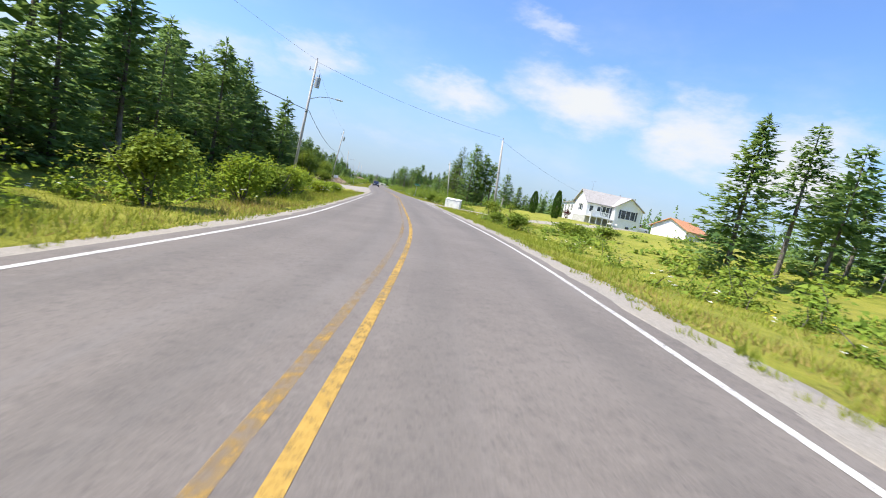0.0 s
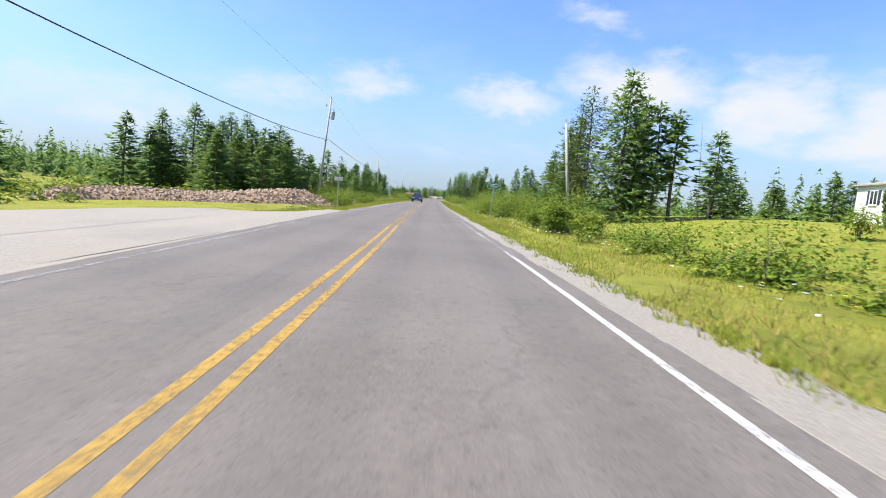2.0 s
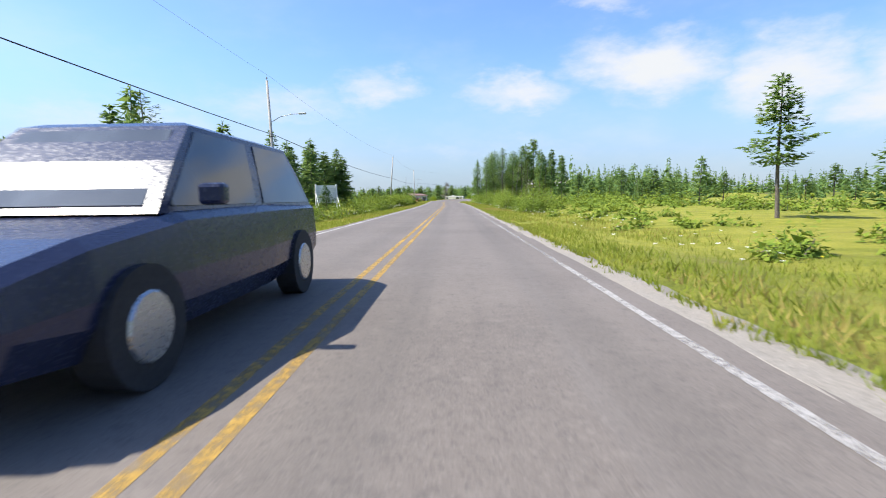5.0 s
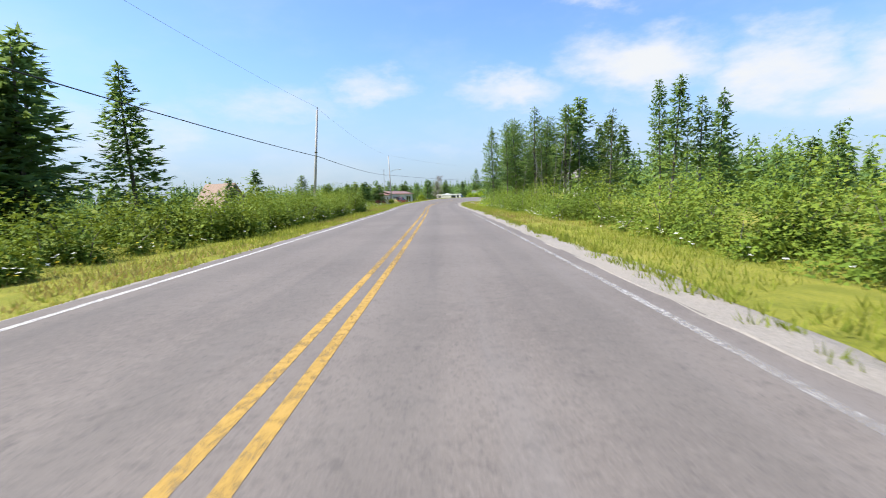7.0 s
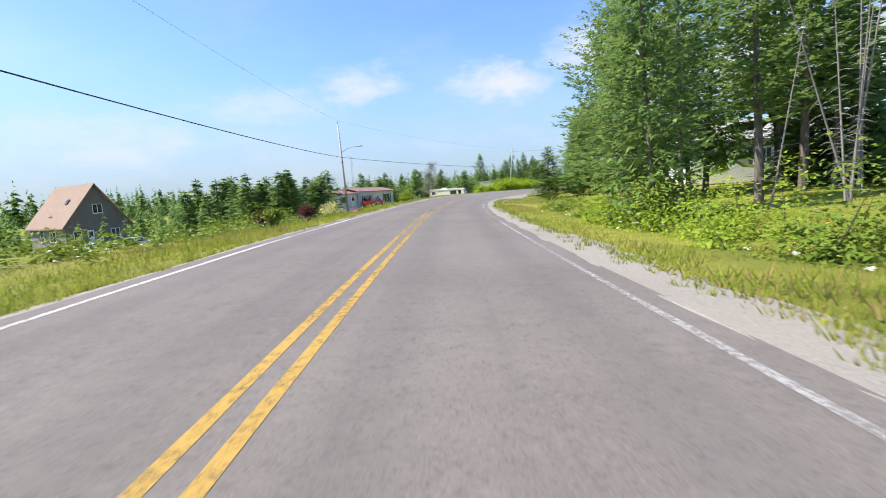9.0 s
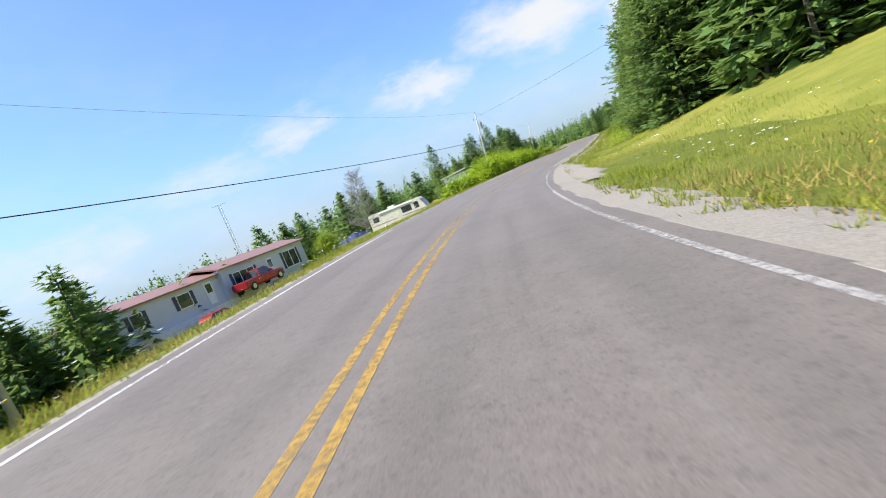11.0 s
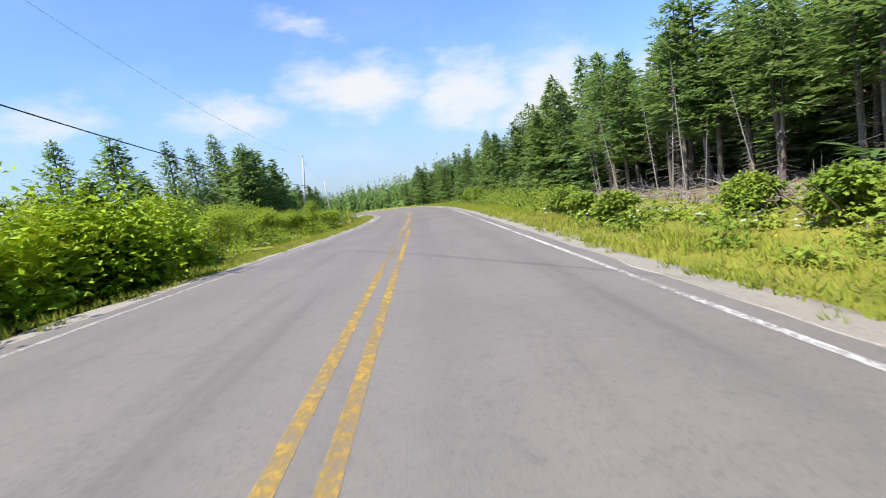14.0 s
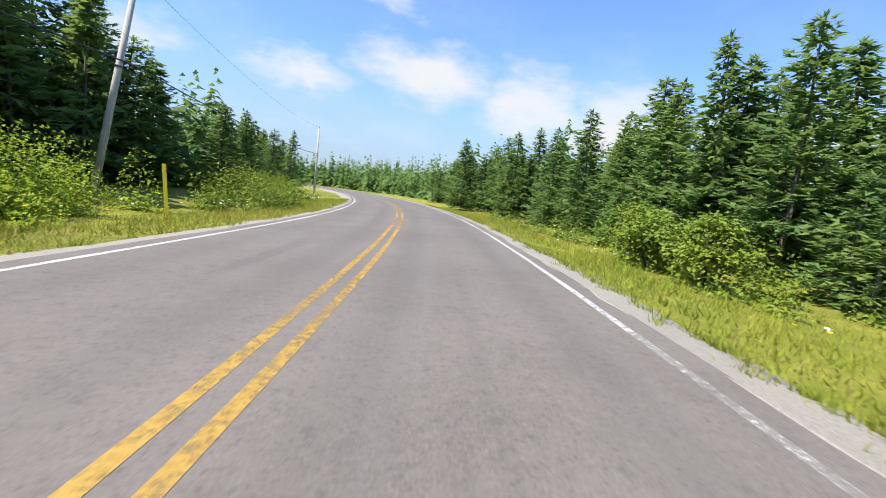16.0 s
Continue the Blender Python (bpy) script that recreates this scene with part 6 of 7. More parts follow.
def vehicle(name, kind, x, y, rz, paint, label, z=None):
    """A car that looks along +x. kind: suv, car, pickup."""
    ln, half, belt, top = {"suv": (4.6, 0.93, 1.02, 1.68), "car": (4.4, 0.88, 0.92, 1.44), "pickup": (5.6, 0.97, 1.12, 1.82)}[kind]
    ob = thing(name, pose(x, y, gz(x, y) if z is None else z, 0, 0, rz), label, "car" if kind != "pickup" else "truck")
    f, r = ln / 2, -ln / 2
    hood = belt - 0.10
    body = bmesh.new()
    if kind == "pickup":
        secs = [ring(r, half * 0.9, 0.45, belt - 0.05), ring(r + 0.15, half, 0.36, belt), ring(-0.3, half, 0.30, belt), ring(0.9, half, 0.30, belt), ring(f - 0.5, half * 0.97, 0.30, hood + 0.02), ring(f - 0.1, half * 0.92, 0.34, hood - 0.08), ring(f, half * 0.85, 0.42, hood - 0.25)]
        cab = (-0.75, -0.55, 0.55, 1.25)
    else:
        secs = [ring(r, half * 0.84, 0.42, belt - 0.12), ring(r + 0.12, half * 0.95, 0.30, belt), ring(-0.6, half, 0.24, belt), ring(0.9, half, 0.24, belt - 0.02), ring(f - 0.55, half * 0.96, 0.26, hood - 0.03), ring(f - 0.12, half * 0.90, 0.30, hood - 0.14), ring(f, half * 0.78, 0.40, hood - 0.30)]
        cab = (r + 0.12, r + 0.55, 0.35, 1.10) if kind == "suv" else (r + 0.45, r + 1.1, 0.25, 1.15)
    loft(body, secs)
    bd = part("body", body, paint, ob, smooth=False)
    c = bmesh.new()
    hw, tw = half * 0.88, half * 0.70
    b0, t0, t1, b1 = cab
    lowr = [(b0, -hw, belt - 0.03), (b1, -hw, belt - 0.03), (b1, hw, belt - 0.03), (b0, hw, belt - 0.03)]
    midr = [((b0 + t0) / 2, -(hw + tw) / 2, (belt + top) / 2), ((b1 + t1) / 2, -(hw + tw) / 2, (belt + top) / 2), ((b1 + t1) / 2, (hw + tw) / 2, (belt + top) / 2), ((b0 + t0) / 2, (hw + tw) / 2, (belt + top) / 2)]
    topr = [(t0, -tw, top - 0.04), (t1, -tw, top - 0.04), (t1, tw, top - 0.04), (t0, tw, top - 0.04)]
    roof = [(t0 + 0.12, -tw * 0.85, top), (t1 - 0.12, -tw * 0.85, top), (t1 - 0.12, tw * 0.85, top), (t0 + 0.12, tw * 0.85, top)]
    loft(c, [lowr, midr, topr, roof])
    part("cabin", c, paint, ob)

    def glass(name, corners):
        g = bmesh.new()
        vs = [Vector(p) for p in corners]
        n = (vs[1] - vs[0]).cross(vs[2] - vs[0]).normalized()
        cen = sum(vs, Vector()) / 4
        if n.dot(cen - Vector(((b0 + b1) / 2, 0, (belt + top) / 2 - 0.1))) < 0:
            n = -n
        ins = [cen + (p - cen) * 0.86 for p in vs]
        a = [g.verts.new(p + n * 0.012) for p in ins]
        b = [g.verts.new(p - n * 0.01) for p in ins]
        g.faces.new(a), g.faces.new(b[::-1])
        for i in range(4):
            g.faces.new((a[i], a[(i + 1) % 4], b[(i + 1) % 4], b[i]))
        bmesh.ops.recalc_face_normals(g, faces=g.faces[:])
        part(name, g, M_GLASS, ob)
    glass("windscreen", [lowr[1], lowr[2], topr[2], topr[1]])
    glass("rear_window", [lowr[0], lowr[3], topr[3], topr[0]])
    for s, (i, j) in ((-1, (0, 1)), (1, (3, 2))):
        mb, mt = [(Vector(lowr[i]) + Vector(lowr[j])) / 2, (Vector(topr[i]) + Vector(topr[j])) / 2]
        glass("side_window", [lowr[i], mb, mt, topr[i]])
        glass("side_window", [mb, lowr[j], topr[j], mt])
    wr = {"suv": 0.36, "car": 0.32, "pickup": 0.40}[kind]
    for sx in (r + 0.85, f - 0.88):
        for sy in (-1, 1):
            wy = sy * (half - 0.10)
            wheel = part("wheel", rod(bmesh.new(), (sx, wy - 0.11, wr), (sx, wy + 0.11, wr), wr, wr, 24), M_TYRE, ob, smooth=False)
            part("rim", rod(bmesh.new(), (sx, wy + sy * 0.085, wr), (sx, wy + sy * 0.125, wr), wr * 0.66, wr * 0.55, 16), M_RIM, wheel)
    for sy in (-1, 1):
        part("headlight", boxed(f - 0.16, sy * half * 0.62 - 0.17, hood - 0.33, f - 0.01, sy * half * 0.62 + 0.17, hood - 0.17, 0.03), M_HEADLIGHT, ob)
        part("tail_light", boxed(r - 0.01, sy * half * 0.72 - 0.09, belt - 0.38, r + 0.1, sy * half * 0.72 + 0.09, belt - 0.12, 0.02), M_TAIL, ob)
        part("mirror", boxed(cab[3] - 0.42, sy * (half + 0.08) - 0.09, belt + 0.02, cab[3] - 0.30, sy * (half + 0.08) + 0.09, belt + 0.17, 0.03), paint, ob)
    part("grille", boxed(f - 0.06, -half * 0.42, hood - 0.42, f + 0.012, half * 0.42, hood - 0.22, 0.01), M_DARK, ob)
    part("bumper", boxed(f - 0.12, -half * 0.82, 0.30, f + 0.05, half * 0.82, 0.47, 0.04), M_DARK, ob)
    part("number_plate", boxed(f + 0.05, -0.16, 0.34, f + 0.06, 0.16, 0.44), M_PLATE, ob)
    if kind == "pickup":
        part("cargo_bed", boxed(r + 0.18, -half * 0.82, belt + 0.001, -0.85, half * 0.82, belt + 0.012), M_DARK, ob)
    return ob


sx, sy = at(152.5, -1.5)
vehicle("sport_utility_car", "suv", float(sx), float(sy), heading(152.5) - 90, CAR_PAINTS["navy"], "dark navy sport utility car in the oncoming lane", 0.012)
vehicle("pickup_truck", "pickup", -8.4, 345.6, 66, CAR_PAINTS["red"], "red pickup truck parked before the mobile home", -0.95)
vehicle("parked_car", "car", -10.3, 338.5, 66, CAR_PAINTS["red"], "red car parked before the mobile home")
vehicle("parked_car", "car", -45.0, 322.0, 20, CAR_PAINTS["white"], "white car parked beside the steep-roofed house")
vehicle("parked_car", "suv", -42.0, 327.0, 30, CAR_PAINTS["silver"], "silver car parked beside the steep-roofed house")
vehicle("pickup_truck", "pickup", 53.5, 92.0, 200, CAR_PAINTS["white"], "white pickup truck parked beside the white house")


def motorhome():
    x, y = 6.3, 368.9
    h = thing("motorhome", pose(x, y, gz(x, y) - 0.03, 0, 0, -19) @ Matrix.Scale(0.9, 4), "cream motorhome with dark windows parked on the grass", "motorhome")
    M_CREAM = painted("cream_gelcoat", (0.72, 0.68, 0.58), 0.4, 0.08)
    M_STRIPE = painted("brown_stripe", (0.30, 0.20, 0.13), 0.5, 0.08)
    b = bmesh.new()
    prism(b, [(-4.9, 0.45), (4.7, 0.45), (5.0, 0.9), (4.9, 1.5), (4.25, 2.75), (3.9, 3.0), (-4.6, 3.05), (-4.9, 2.8)], -1.2, 1.2)
    part("body", b, M_CREAM, h)
    for x0, x1, z0, z1 in ((-4.2, -3.2, 1.6, 2.4), (0.9, 2.6, 1.5, 2.45), (3.1, 3.9, 1.5, 2.5), (0.0, 0.45, 1.7, 2.4)):
        part("side_window", boxed(x0, -1.215, z0, x1, -1.19, z1, 0.01), M_GLASS, h)
        part("side_window", boxed(x0, 1.19, z0, x1, 1.215, z1, 0.01), M_GLASS, h)
    w = part("windscreen", boxed(-0.02, -1.05, 0, 0.02, 1.05, 1.15), M_GLASS, h)
    w.matrix_local = pose(4.93, 0, 1.55, 0, -27, 0)
    part("door", boxed(-0.15, -1.225, 0.55, 0.65, -1.2, 2.6, 0.005), M_CREAM, h)
    part("stripe", boxed(-4.8, -1.212, 1.05, 4.8, -1.2, 1.17), M_STRIPE, h)
    part("awning", rod(bmesh.new(), (-3.0, -1.27, 2.78), (2.9, -1.27, 2.78), 0.08, 0.08, 10), M_WHITE, h)
    part("roof_unit", boxed(-1.5, -0.4, 3.0, -0.4, 0.4, 3.3, 0.06), M_WHITE, h)
    part("bumper", boxed(4.75, -1.15, 0.4, 5.1, 1.15, 0.65, 0.04), M_DARK, h)
    for sx_ in (-2.6, 3.2):
        for s in (-1, 1):
            wheel = part("wheel", rod(bmesh.new(), (sx_, s * 1.02, 0.42), (sx_, s * 1.2, 0.42), 0.42, 0.42, 20), M_TYRE, h)
            part("rim", rod(bmesh.new(), (sx_, s * 1.19, 0.42), (sx_, s * 1.22, 0.42), 0.26, 0.22, 14), M_RIM, wheel)
    t = thing("boat_trailer", pose(-1.2, 369.0, gz(-1.2, 369.0), 0, 0, 8), "small boat under dark blue cover on a trailer", "boat")
    M_TARP = painted("blue_tarpaulin", (0.025, 0.045, 0.13), 0.55, 0.12)
    hull = loft(bmesh.new(), [[(-2.6, -0.8, 0.9), (-2.6, 0.8, 0.9), (-2.6, 0.6, 0.45), (-2.6, -0.6, 0.45)], [(0.6, -0.9, 0.95), (0.6, 0.9, 0.95), (0.6, 0.55, 0.4), (0.6, -0.55, 0.4)], [(2.6, -0.1, 1.1), (2.6, 0.1, 1.1), (2.6, 0.05, 0.8), (2.6, -0.05, 0.8)]])
    part("hull", hull, M_WHITE, t)
    cover = loft(bmesh.new(), [[(-2.65, -0.85, 0.91), (-2.65, 0.85, 0.91), (-2.65, 0.3, 1.25), (-2.65, -0.3, 1.25)], [(0.4, -0.95, 0.96), (0.4, 0.95, 0.96), (0.4, 0.25, 1.75), (0.4, -0.25, 1.75)], [(2.65, -0.12, 1.1), (2.65, 0.12, 1.1), (2.65, 0.05, 1.2), (2.65, -0.05, 1.2)]])
    part("cover", cover, M_TARP, t, "dark blue tarpaulin cover")
    part("frame", box(box(boxed(-2.2, -0.6, 0.3, 1.8, -0.5, 0.42), -2.2, 0.5, 0.3, 1.8, 0.6, 0.42), 1.7, -0.06, 0.3, 3.6, 0.06, 0.42), M_METAL, t)
    for s in (-1, 1):
        part("wheel", rod(bmesh.new(), (-1.0, s * 0.72, 0.28), (-1.0, s * 0.88, 0.28), 0.28, 0.28, 16), M_TYRE, t)


motorhome()

# ---- signs, mailboxes and small roadside things ----
M_SIGN_GREEN = painted("sign_green", (0.0, 0.17, 0.085), 0.4, 0.05)
M_SIGN_WHITE = painted("sign_white", (0.80, 0.80, 0.78), 0.45, 0.04)
M_SIGN_BLUE = painted("sign_blue", (0.03, 0.06, 0.38), 0.4, 0.05)
M_MAIL_BLACK = painted("mailbox_black", (0.02, 0.02, 0.022), 0.4, 0.1)
M_YELLOW_POST = painted("yellow_marker", (0.80, 0.62, 0.02), 0.5, 0.06)
M_GREY_WOOD = weathered_wood("grey_boards", (0.34, 0.32, 0.29), (0.50, 0.48, 0.44))
M_WHITE_BOARD = painted("flaking_white_paint", (0.74, 0.74, 0.72), 0.6, 0.10)


def place_sign():
    x, y = 9.05, 102.0
    z = gz(x, y)
    ob = thing("place_name_sign", pose(x, y, z, 0, 3, -3), "green place-name sign with white letters on a steel post", "sign")
    top = 2.55 - z
    post = bmesh.new()
    box(post, -0.035, -0.02, -0.3, 0.035, 0.02, top - 0.28)
    part("post", post, M_METAL, ob)
    plate = part("plate", boxed(-0.52, -0.035, top - 0.36, 0.52, -0.022, top, 0.004), M_SIGN_WHITE, ob)
    part("face", boxed(-0.50, -0.041, top - 0.34, 0.50, -0.036, top - 0.02), M_SIGN_GREEN, plate)
    cu = bpy.data.curves.new("lettering", "FONT")
    cu.body, cu.size, cu.align_x, cu.align_y, cu.extrude = "GRACIEVILLE", 0.19, "CENTER", "CENTER", 0.002
    txt = new("lettering", cu)
    deps = bpy.context.evaluated_depsgraph_get()
    me = bpy.data.meshes.new_from_object(txt.evaluated_get(deps))
    bpy.data.objects.remove(txt)
    me.materials.clear()
    me.materials.append(M_SIGN_WHITE)
    for v in me.vertices:
        v.co.x *= 0.66
    let = child("lettering", me, plate, "white capital letters")
    let.matrix_local = pose(0, -0.044, top - 0.17, 90, 0, 0)


place_sign()


def sign_back(x, y, top, w, h, rz, label):
    z = gz(x, y)
    ob = thing("road_sign", pose(x, y, z, 0, 0, rz), label, "sign")
    part("post", boxed(-0.03, -0.03, -0.3, 0.03, 0.03, top - z - 0.02, 0.008), M_GREY_WOOD, ob)
    part("plate", boxed(-w / 2, 0.032, top - z - h, w / 2, 0.045, top - z, 0.004), painted("bare_aluminium", (0.62, 0.62, 0.61), 0.35, 0.06, 0.5), ob)


sign_back(-3.72, 102.35, 2.14, 0.70, 0.30, 6, "bare grey back of a road sign on a wooden post")


def billboard():
    x, y = -9.3, 201.0
    z = gz(x, y)
    ob = thing("roadside_board", pose(x, y, z, 0, 0, 35), "white painted board on braced wooden posts among the alders", "sign")
    for k, s in enumerate((-1.15, 1.15)):
        part("post", boxed(s - 0.07, -0.07, -0.4, s + 0.07, 0.07, 2.75), M_WHITE_BOARD, ob)
        br = rod(bmesh.new(), (s, -0.1, 1.7), (s - 0.2, -1.5, 0.0), 0.05, 0.05, 6)
        part("brace", br, M_WHITE_BOARD, ob)
    for k in range(5):
        part("board", boxed(-1.2, 0.075, 0.75 + k * 0.38, 1.2, 0.10, 1.12 + k * 0.38), M_WHITE_BOARD, ob)
    part("batten", boxed(-1.2, 0.03, 1.5, 1.2, 0.072, 1.6), M_WHITE_BOARD, ob)


billboard()


def mailboxes():
    x, y = -4.6, 61.4
    z = gz(x, y)
    ob = thing("mailbox", pose(x, y, z, 0, 0, 4), "black and white mailboxes side by side on one post", "mailbox")
    part("post", boxed(-0.05, -0.05, -0.3, 0.05, 0.05, 1.02, 0.01), M_GREY_WOOD, ob)
    part("shelf", boxed(-0.35, -0.22, 1.0, 0.45, 0.22, 1.04), M_GREY_WOOD, ob)

    def arch(x0, w, h, d, z0):
        pts = [(x0, z0), (x0 + w, z0)]
        for k in range(9):
            a = math.pi * k / 8
            pts.append((x0 + w / 2 + math.cos(a) * w / 2, z0 + h - w / 2 * 0.7 + math.sin(a) * w / 2 * 0.7))
        return prism(bmesh.new(), pts, -d / 2, d / 2)
    part("black_box", arch(-0.34, 0.22, 0.22, 0.48, 1.045), M_MAIL_BLACK, ob, "black metal mailbox")
    wb = part("white_box", boxed(-0.08, -0.24, 1.045, 0.42, 0.24, 1.36, 0.03), M_SIGN_WHITE, ob, "large white mailbox")
    part("flap", boxed(-0.06, -0.255, 1.08, 0.40, -0.24, 1.32, 0.01), M_SIGN_WHITE, wb)


mailboxes()


def number_post():
    x, y = -8.2, 65.0
    z = gz(x, y)
    ob = thing("sign_post", pose(x, y, z, 0, 0, 6), "dark wooden post with blue and white plates", "sign")
    part("post", boxed(-0.055, -0.055, -0.3, 0.055, 0.055, 1.42, 0.01), M_BARK, ob)
    part("arm", boxed(-0.04, -0.04, 1.27, 0.48, 0.04, 1.35), M_BARK, ob)
    pl = part("blue_plate", boxed(0.1, -0.03, 0.98, 0.40, -0.01, 1.25, 0.005), M_SIGN_BLUE, ob)
    part("white_bars", box(boxed(0.14, -0.034, 1.15, 0.36, -0.031, 1.20), 0.14, -0.034, 1.06, 0.33, -0.031, 1.11), M_SIGN_WHITE, pl)
    part("shield", prism(bmesh.new(), [(0.13, 0.93), (0.37, 0.93), (0.37, 0.78), (0.25, 0.67), (0.13, 0.78)], -0.03, -0.01), M_SIGN_BLUE, ob)


number_post()


def bin_box():
    ob = thing("refuse_bin", pose(9.85, 64.3, gz(10.5, 64.4) - 0.02, 0, 0, -22), "weathered white wooden refuse bin with sloping lid", "bin")
    for k in range(6):
        x0 = k * 0.325
        part("board", boxed(x0 + 0.004, 0, 0, x0 + 0.321, 0.035, 1.04 - 0.012 * (k % 2)), M_WHITE_BOARD, ob)
    part("side_panel", prism(bmesh.new(), [(0, 0), (0.03, 0), (0.03, 1.1), (0, 1.1)], 0.037, 1.2), M_WHITE_BOARD, ob)
    part("side_panel", prism(bmesh.new(), [(1.92, 0), (1.95, 0), (1.95, 1.1), (1.92, 1.1)], 0.037, 1.2), M_WHITE_BOARD, ob)
    part("back_panel", boxed(0.031, 1.165, 0, 1.919, 1.2, 1.25), M_WHITE_BOARD, ob)
    lid = part("lid", boxed(-0.03, -0.04, 0, 1.98, 1.24, 0.035), M_WHITE_BOARD, ob)
    lid.matrix_local = pose(0, 0, 1.06, 9, 0, 0)
    part("hasp", boxed(0.28, -0.02, 0.70, 0.31, 0.0, 0.88), M_DARK, ob)


bin_box()


def clothes_post(x, y):
    ob = thing("clothes_line_post", pose(x, y, gz(x, y), 0, 2, 10), "unpainted wooden clothes-line post with a crossbar", "post")
    part("post", boxed(-0.07, -0.07, -0.4, 0.07, 0.07, 2.6, 0.012), M_GREY_WOOD, ob)
    part("crossbar", boxed(-1.15, -0.13, 2.2, 0.4, -0.072, 2.34, 0.008), M_GREY_WOOD, ob)


clothes_post(21.0, 77.5)


def trestle(x, y):
    """A dark wooden frame of crossed legs under a bar."""
    ob = thing("garden_trestle", pose(x, y, gz(x, y), 0, 0, 25), "dark wooden garden trestle with crossed legs on the grass", "trestle")
    for s in (-1.2, 1.2):
        for t in (-1, 1):
            part("leg", rod(bmesh.new(), (s, t * 0.75, -0.1), (s * 0.95, -t * 0.12, 1.9), 0.06, 0.05, 6), M_BARK, ob)
        part("brace", rod(bmesh.new(), (s, -0.42, 0.8), (s, 0.42, 0.8), 0.045, 0.045, 6), M_BARK, ob)
    part("bar", rod(bmesh.new(), (-1.5, 0, 1.82), (1.5, 0, 1.82), 0.06, 0.06, 8), M_BARK, ob)


trestle(-2.2, 360.4)


def marker_post(x, y):
    ob = thing("marker_post", pose(x, y, gz(x, y), 0, -5, 0), "thin yellow roadside marker post", "post")
    part("post", boxed(-0.045, -0.012, -0.2, 0.045, 0.012, 1.45, 0.004), M_YELLOW_POST, ob)


marker_post(*map(float, at(408.4, -5.75)))


def lattice_tower(x, y, top):
    z = gz(x, y)
    h = top - z
    ob = thing("aerial_tower", pose(x, y, z), "thin steel lattice aerial tower", "tower")
    legs = bmesh.new()
    corners = [(0.2, 0.0), (-0.1, 0.17), (-0.1, -0.17)]
    for cx, cy in corners:
        part("leg", rod(bmesh.new(), (cx, cy, -0.2), (cx, cy, h), 0.02, 0.02, 6), M_METAL, ob)
    legs.free()
    lac = bmesh.new()
    k, zz = 0, 0.3
    while zz < h - 0.4:
        for i in range(3):
            a, b = corners[i], corners[(i + 1) % 3]
            rod(lac, (*a, zz), (*b, zz + 0.4), 0.009, 0.009, 4)
        zz += 0.4
    part("lacing", lac, M_METAL, ob)
    arm = rod(bmesh.new(), (-0.9, 0, h), (0.9, 0, h), 0.018, 0.018, 6)
    for i in range(7):
        rod(arm, (-0.9 + 0.3 * i, -0.35 + 0.03 * i, h), (-0.9 + 0.3 * i, 0.35 - 0.03 * i, h), 0.01, 0.01, 4)
    part("aerial", arm, M_METAL, ob)


lattice_tower(-15.2, 364.4, 10.2)

# ---- yards, drives and the heap of earth ----


def patch(name, mat, corners, label, lift=0.02, kind="structure", n=28):
    """A flat patch of ground laid on the land between four plan corners, with a ragged edge."""
    c = np.array(corners, float)
    u, v = np.meshgrid(np.linspace(0, 1, n), np.linspace(0, 1, n))
    p = (1 - u)[..., None] * (1 - v)[..., None] * c[0] + u[..., None] * (1 - v)[..., None] * c[1] + u[..., None] * v[..., None] * c[2] + (1 - u)[..., None] * v[..., None] * c[3]
    _, o = road_coords(p.reshape(-1, 2))
    o = o.reshape(u.shape)
    rag = (np.maximum(np.abs(u - 0.5), np.abs(v - 0.5)) * 2) ** 4 * step(np.abs(o), 3.4, 4.5)
    p = p + 0.6 * np.stack([lumps(p[..., 0], p[..., 1], 1.1, 1.0), lumps(p[..., 0], p[..., 1], 1.3, 2.0)], -1) * rag[..., None]
    s, o = road_coords(p.reshape(-1, 2))
    s, o = s.reshape(u.shape), o.reshape(u.shape)
    z = np.where(np.abs(o) < 4.7, road_z(s, o) - 0.022, ground_z(p[..., 0], p[..., 1], s, o) + lift)
    z = z - 0.16 * (np.maximum(np.abs(u - 0.5), np.abs(v - 0.5)) * 2) ** 8 * step(np.abs(o), 4.2, 5.0)
    vv = np.concatenate([p, z[..., None]], -1).reshape(-1, 3)
    i = np.arange(n - 1)[:, None] * n + np.arange(n - 1)[None]
    f = np.stack([i, i + 1, i + n + 1, i + n], -1).reshape(-1, 4)
    return tagged(new(name, mesh_of(name, vv, f, mat, True)), label, "drive", kind=kind)


def lawn_build(n):
    v = place(n)
    mid, fine = n.noise(v, 0.5, 5, 0.6), n.noise(v, 30.0, 3, 0.7)
    c = n.mix(n.ramp(mid, 0.3, 0.7), (0.165, 0.180, 0.030), (0.255, 0.245, 0.050))
    c = n.mix(n.ramp(fine, 0.4, 0.8, 0.0, 0.5), c, (0.085, 0.135, 0.02))
    return principled(n, c, 0.9, 0, fine, 0.6, spec=0.15, dist=0.04)


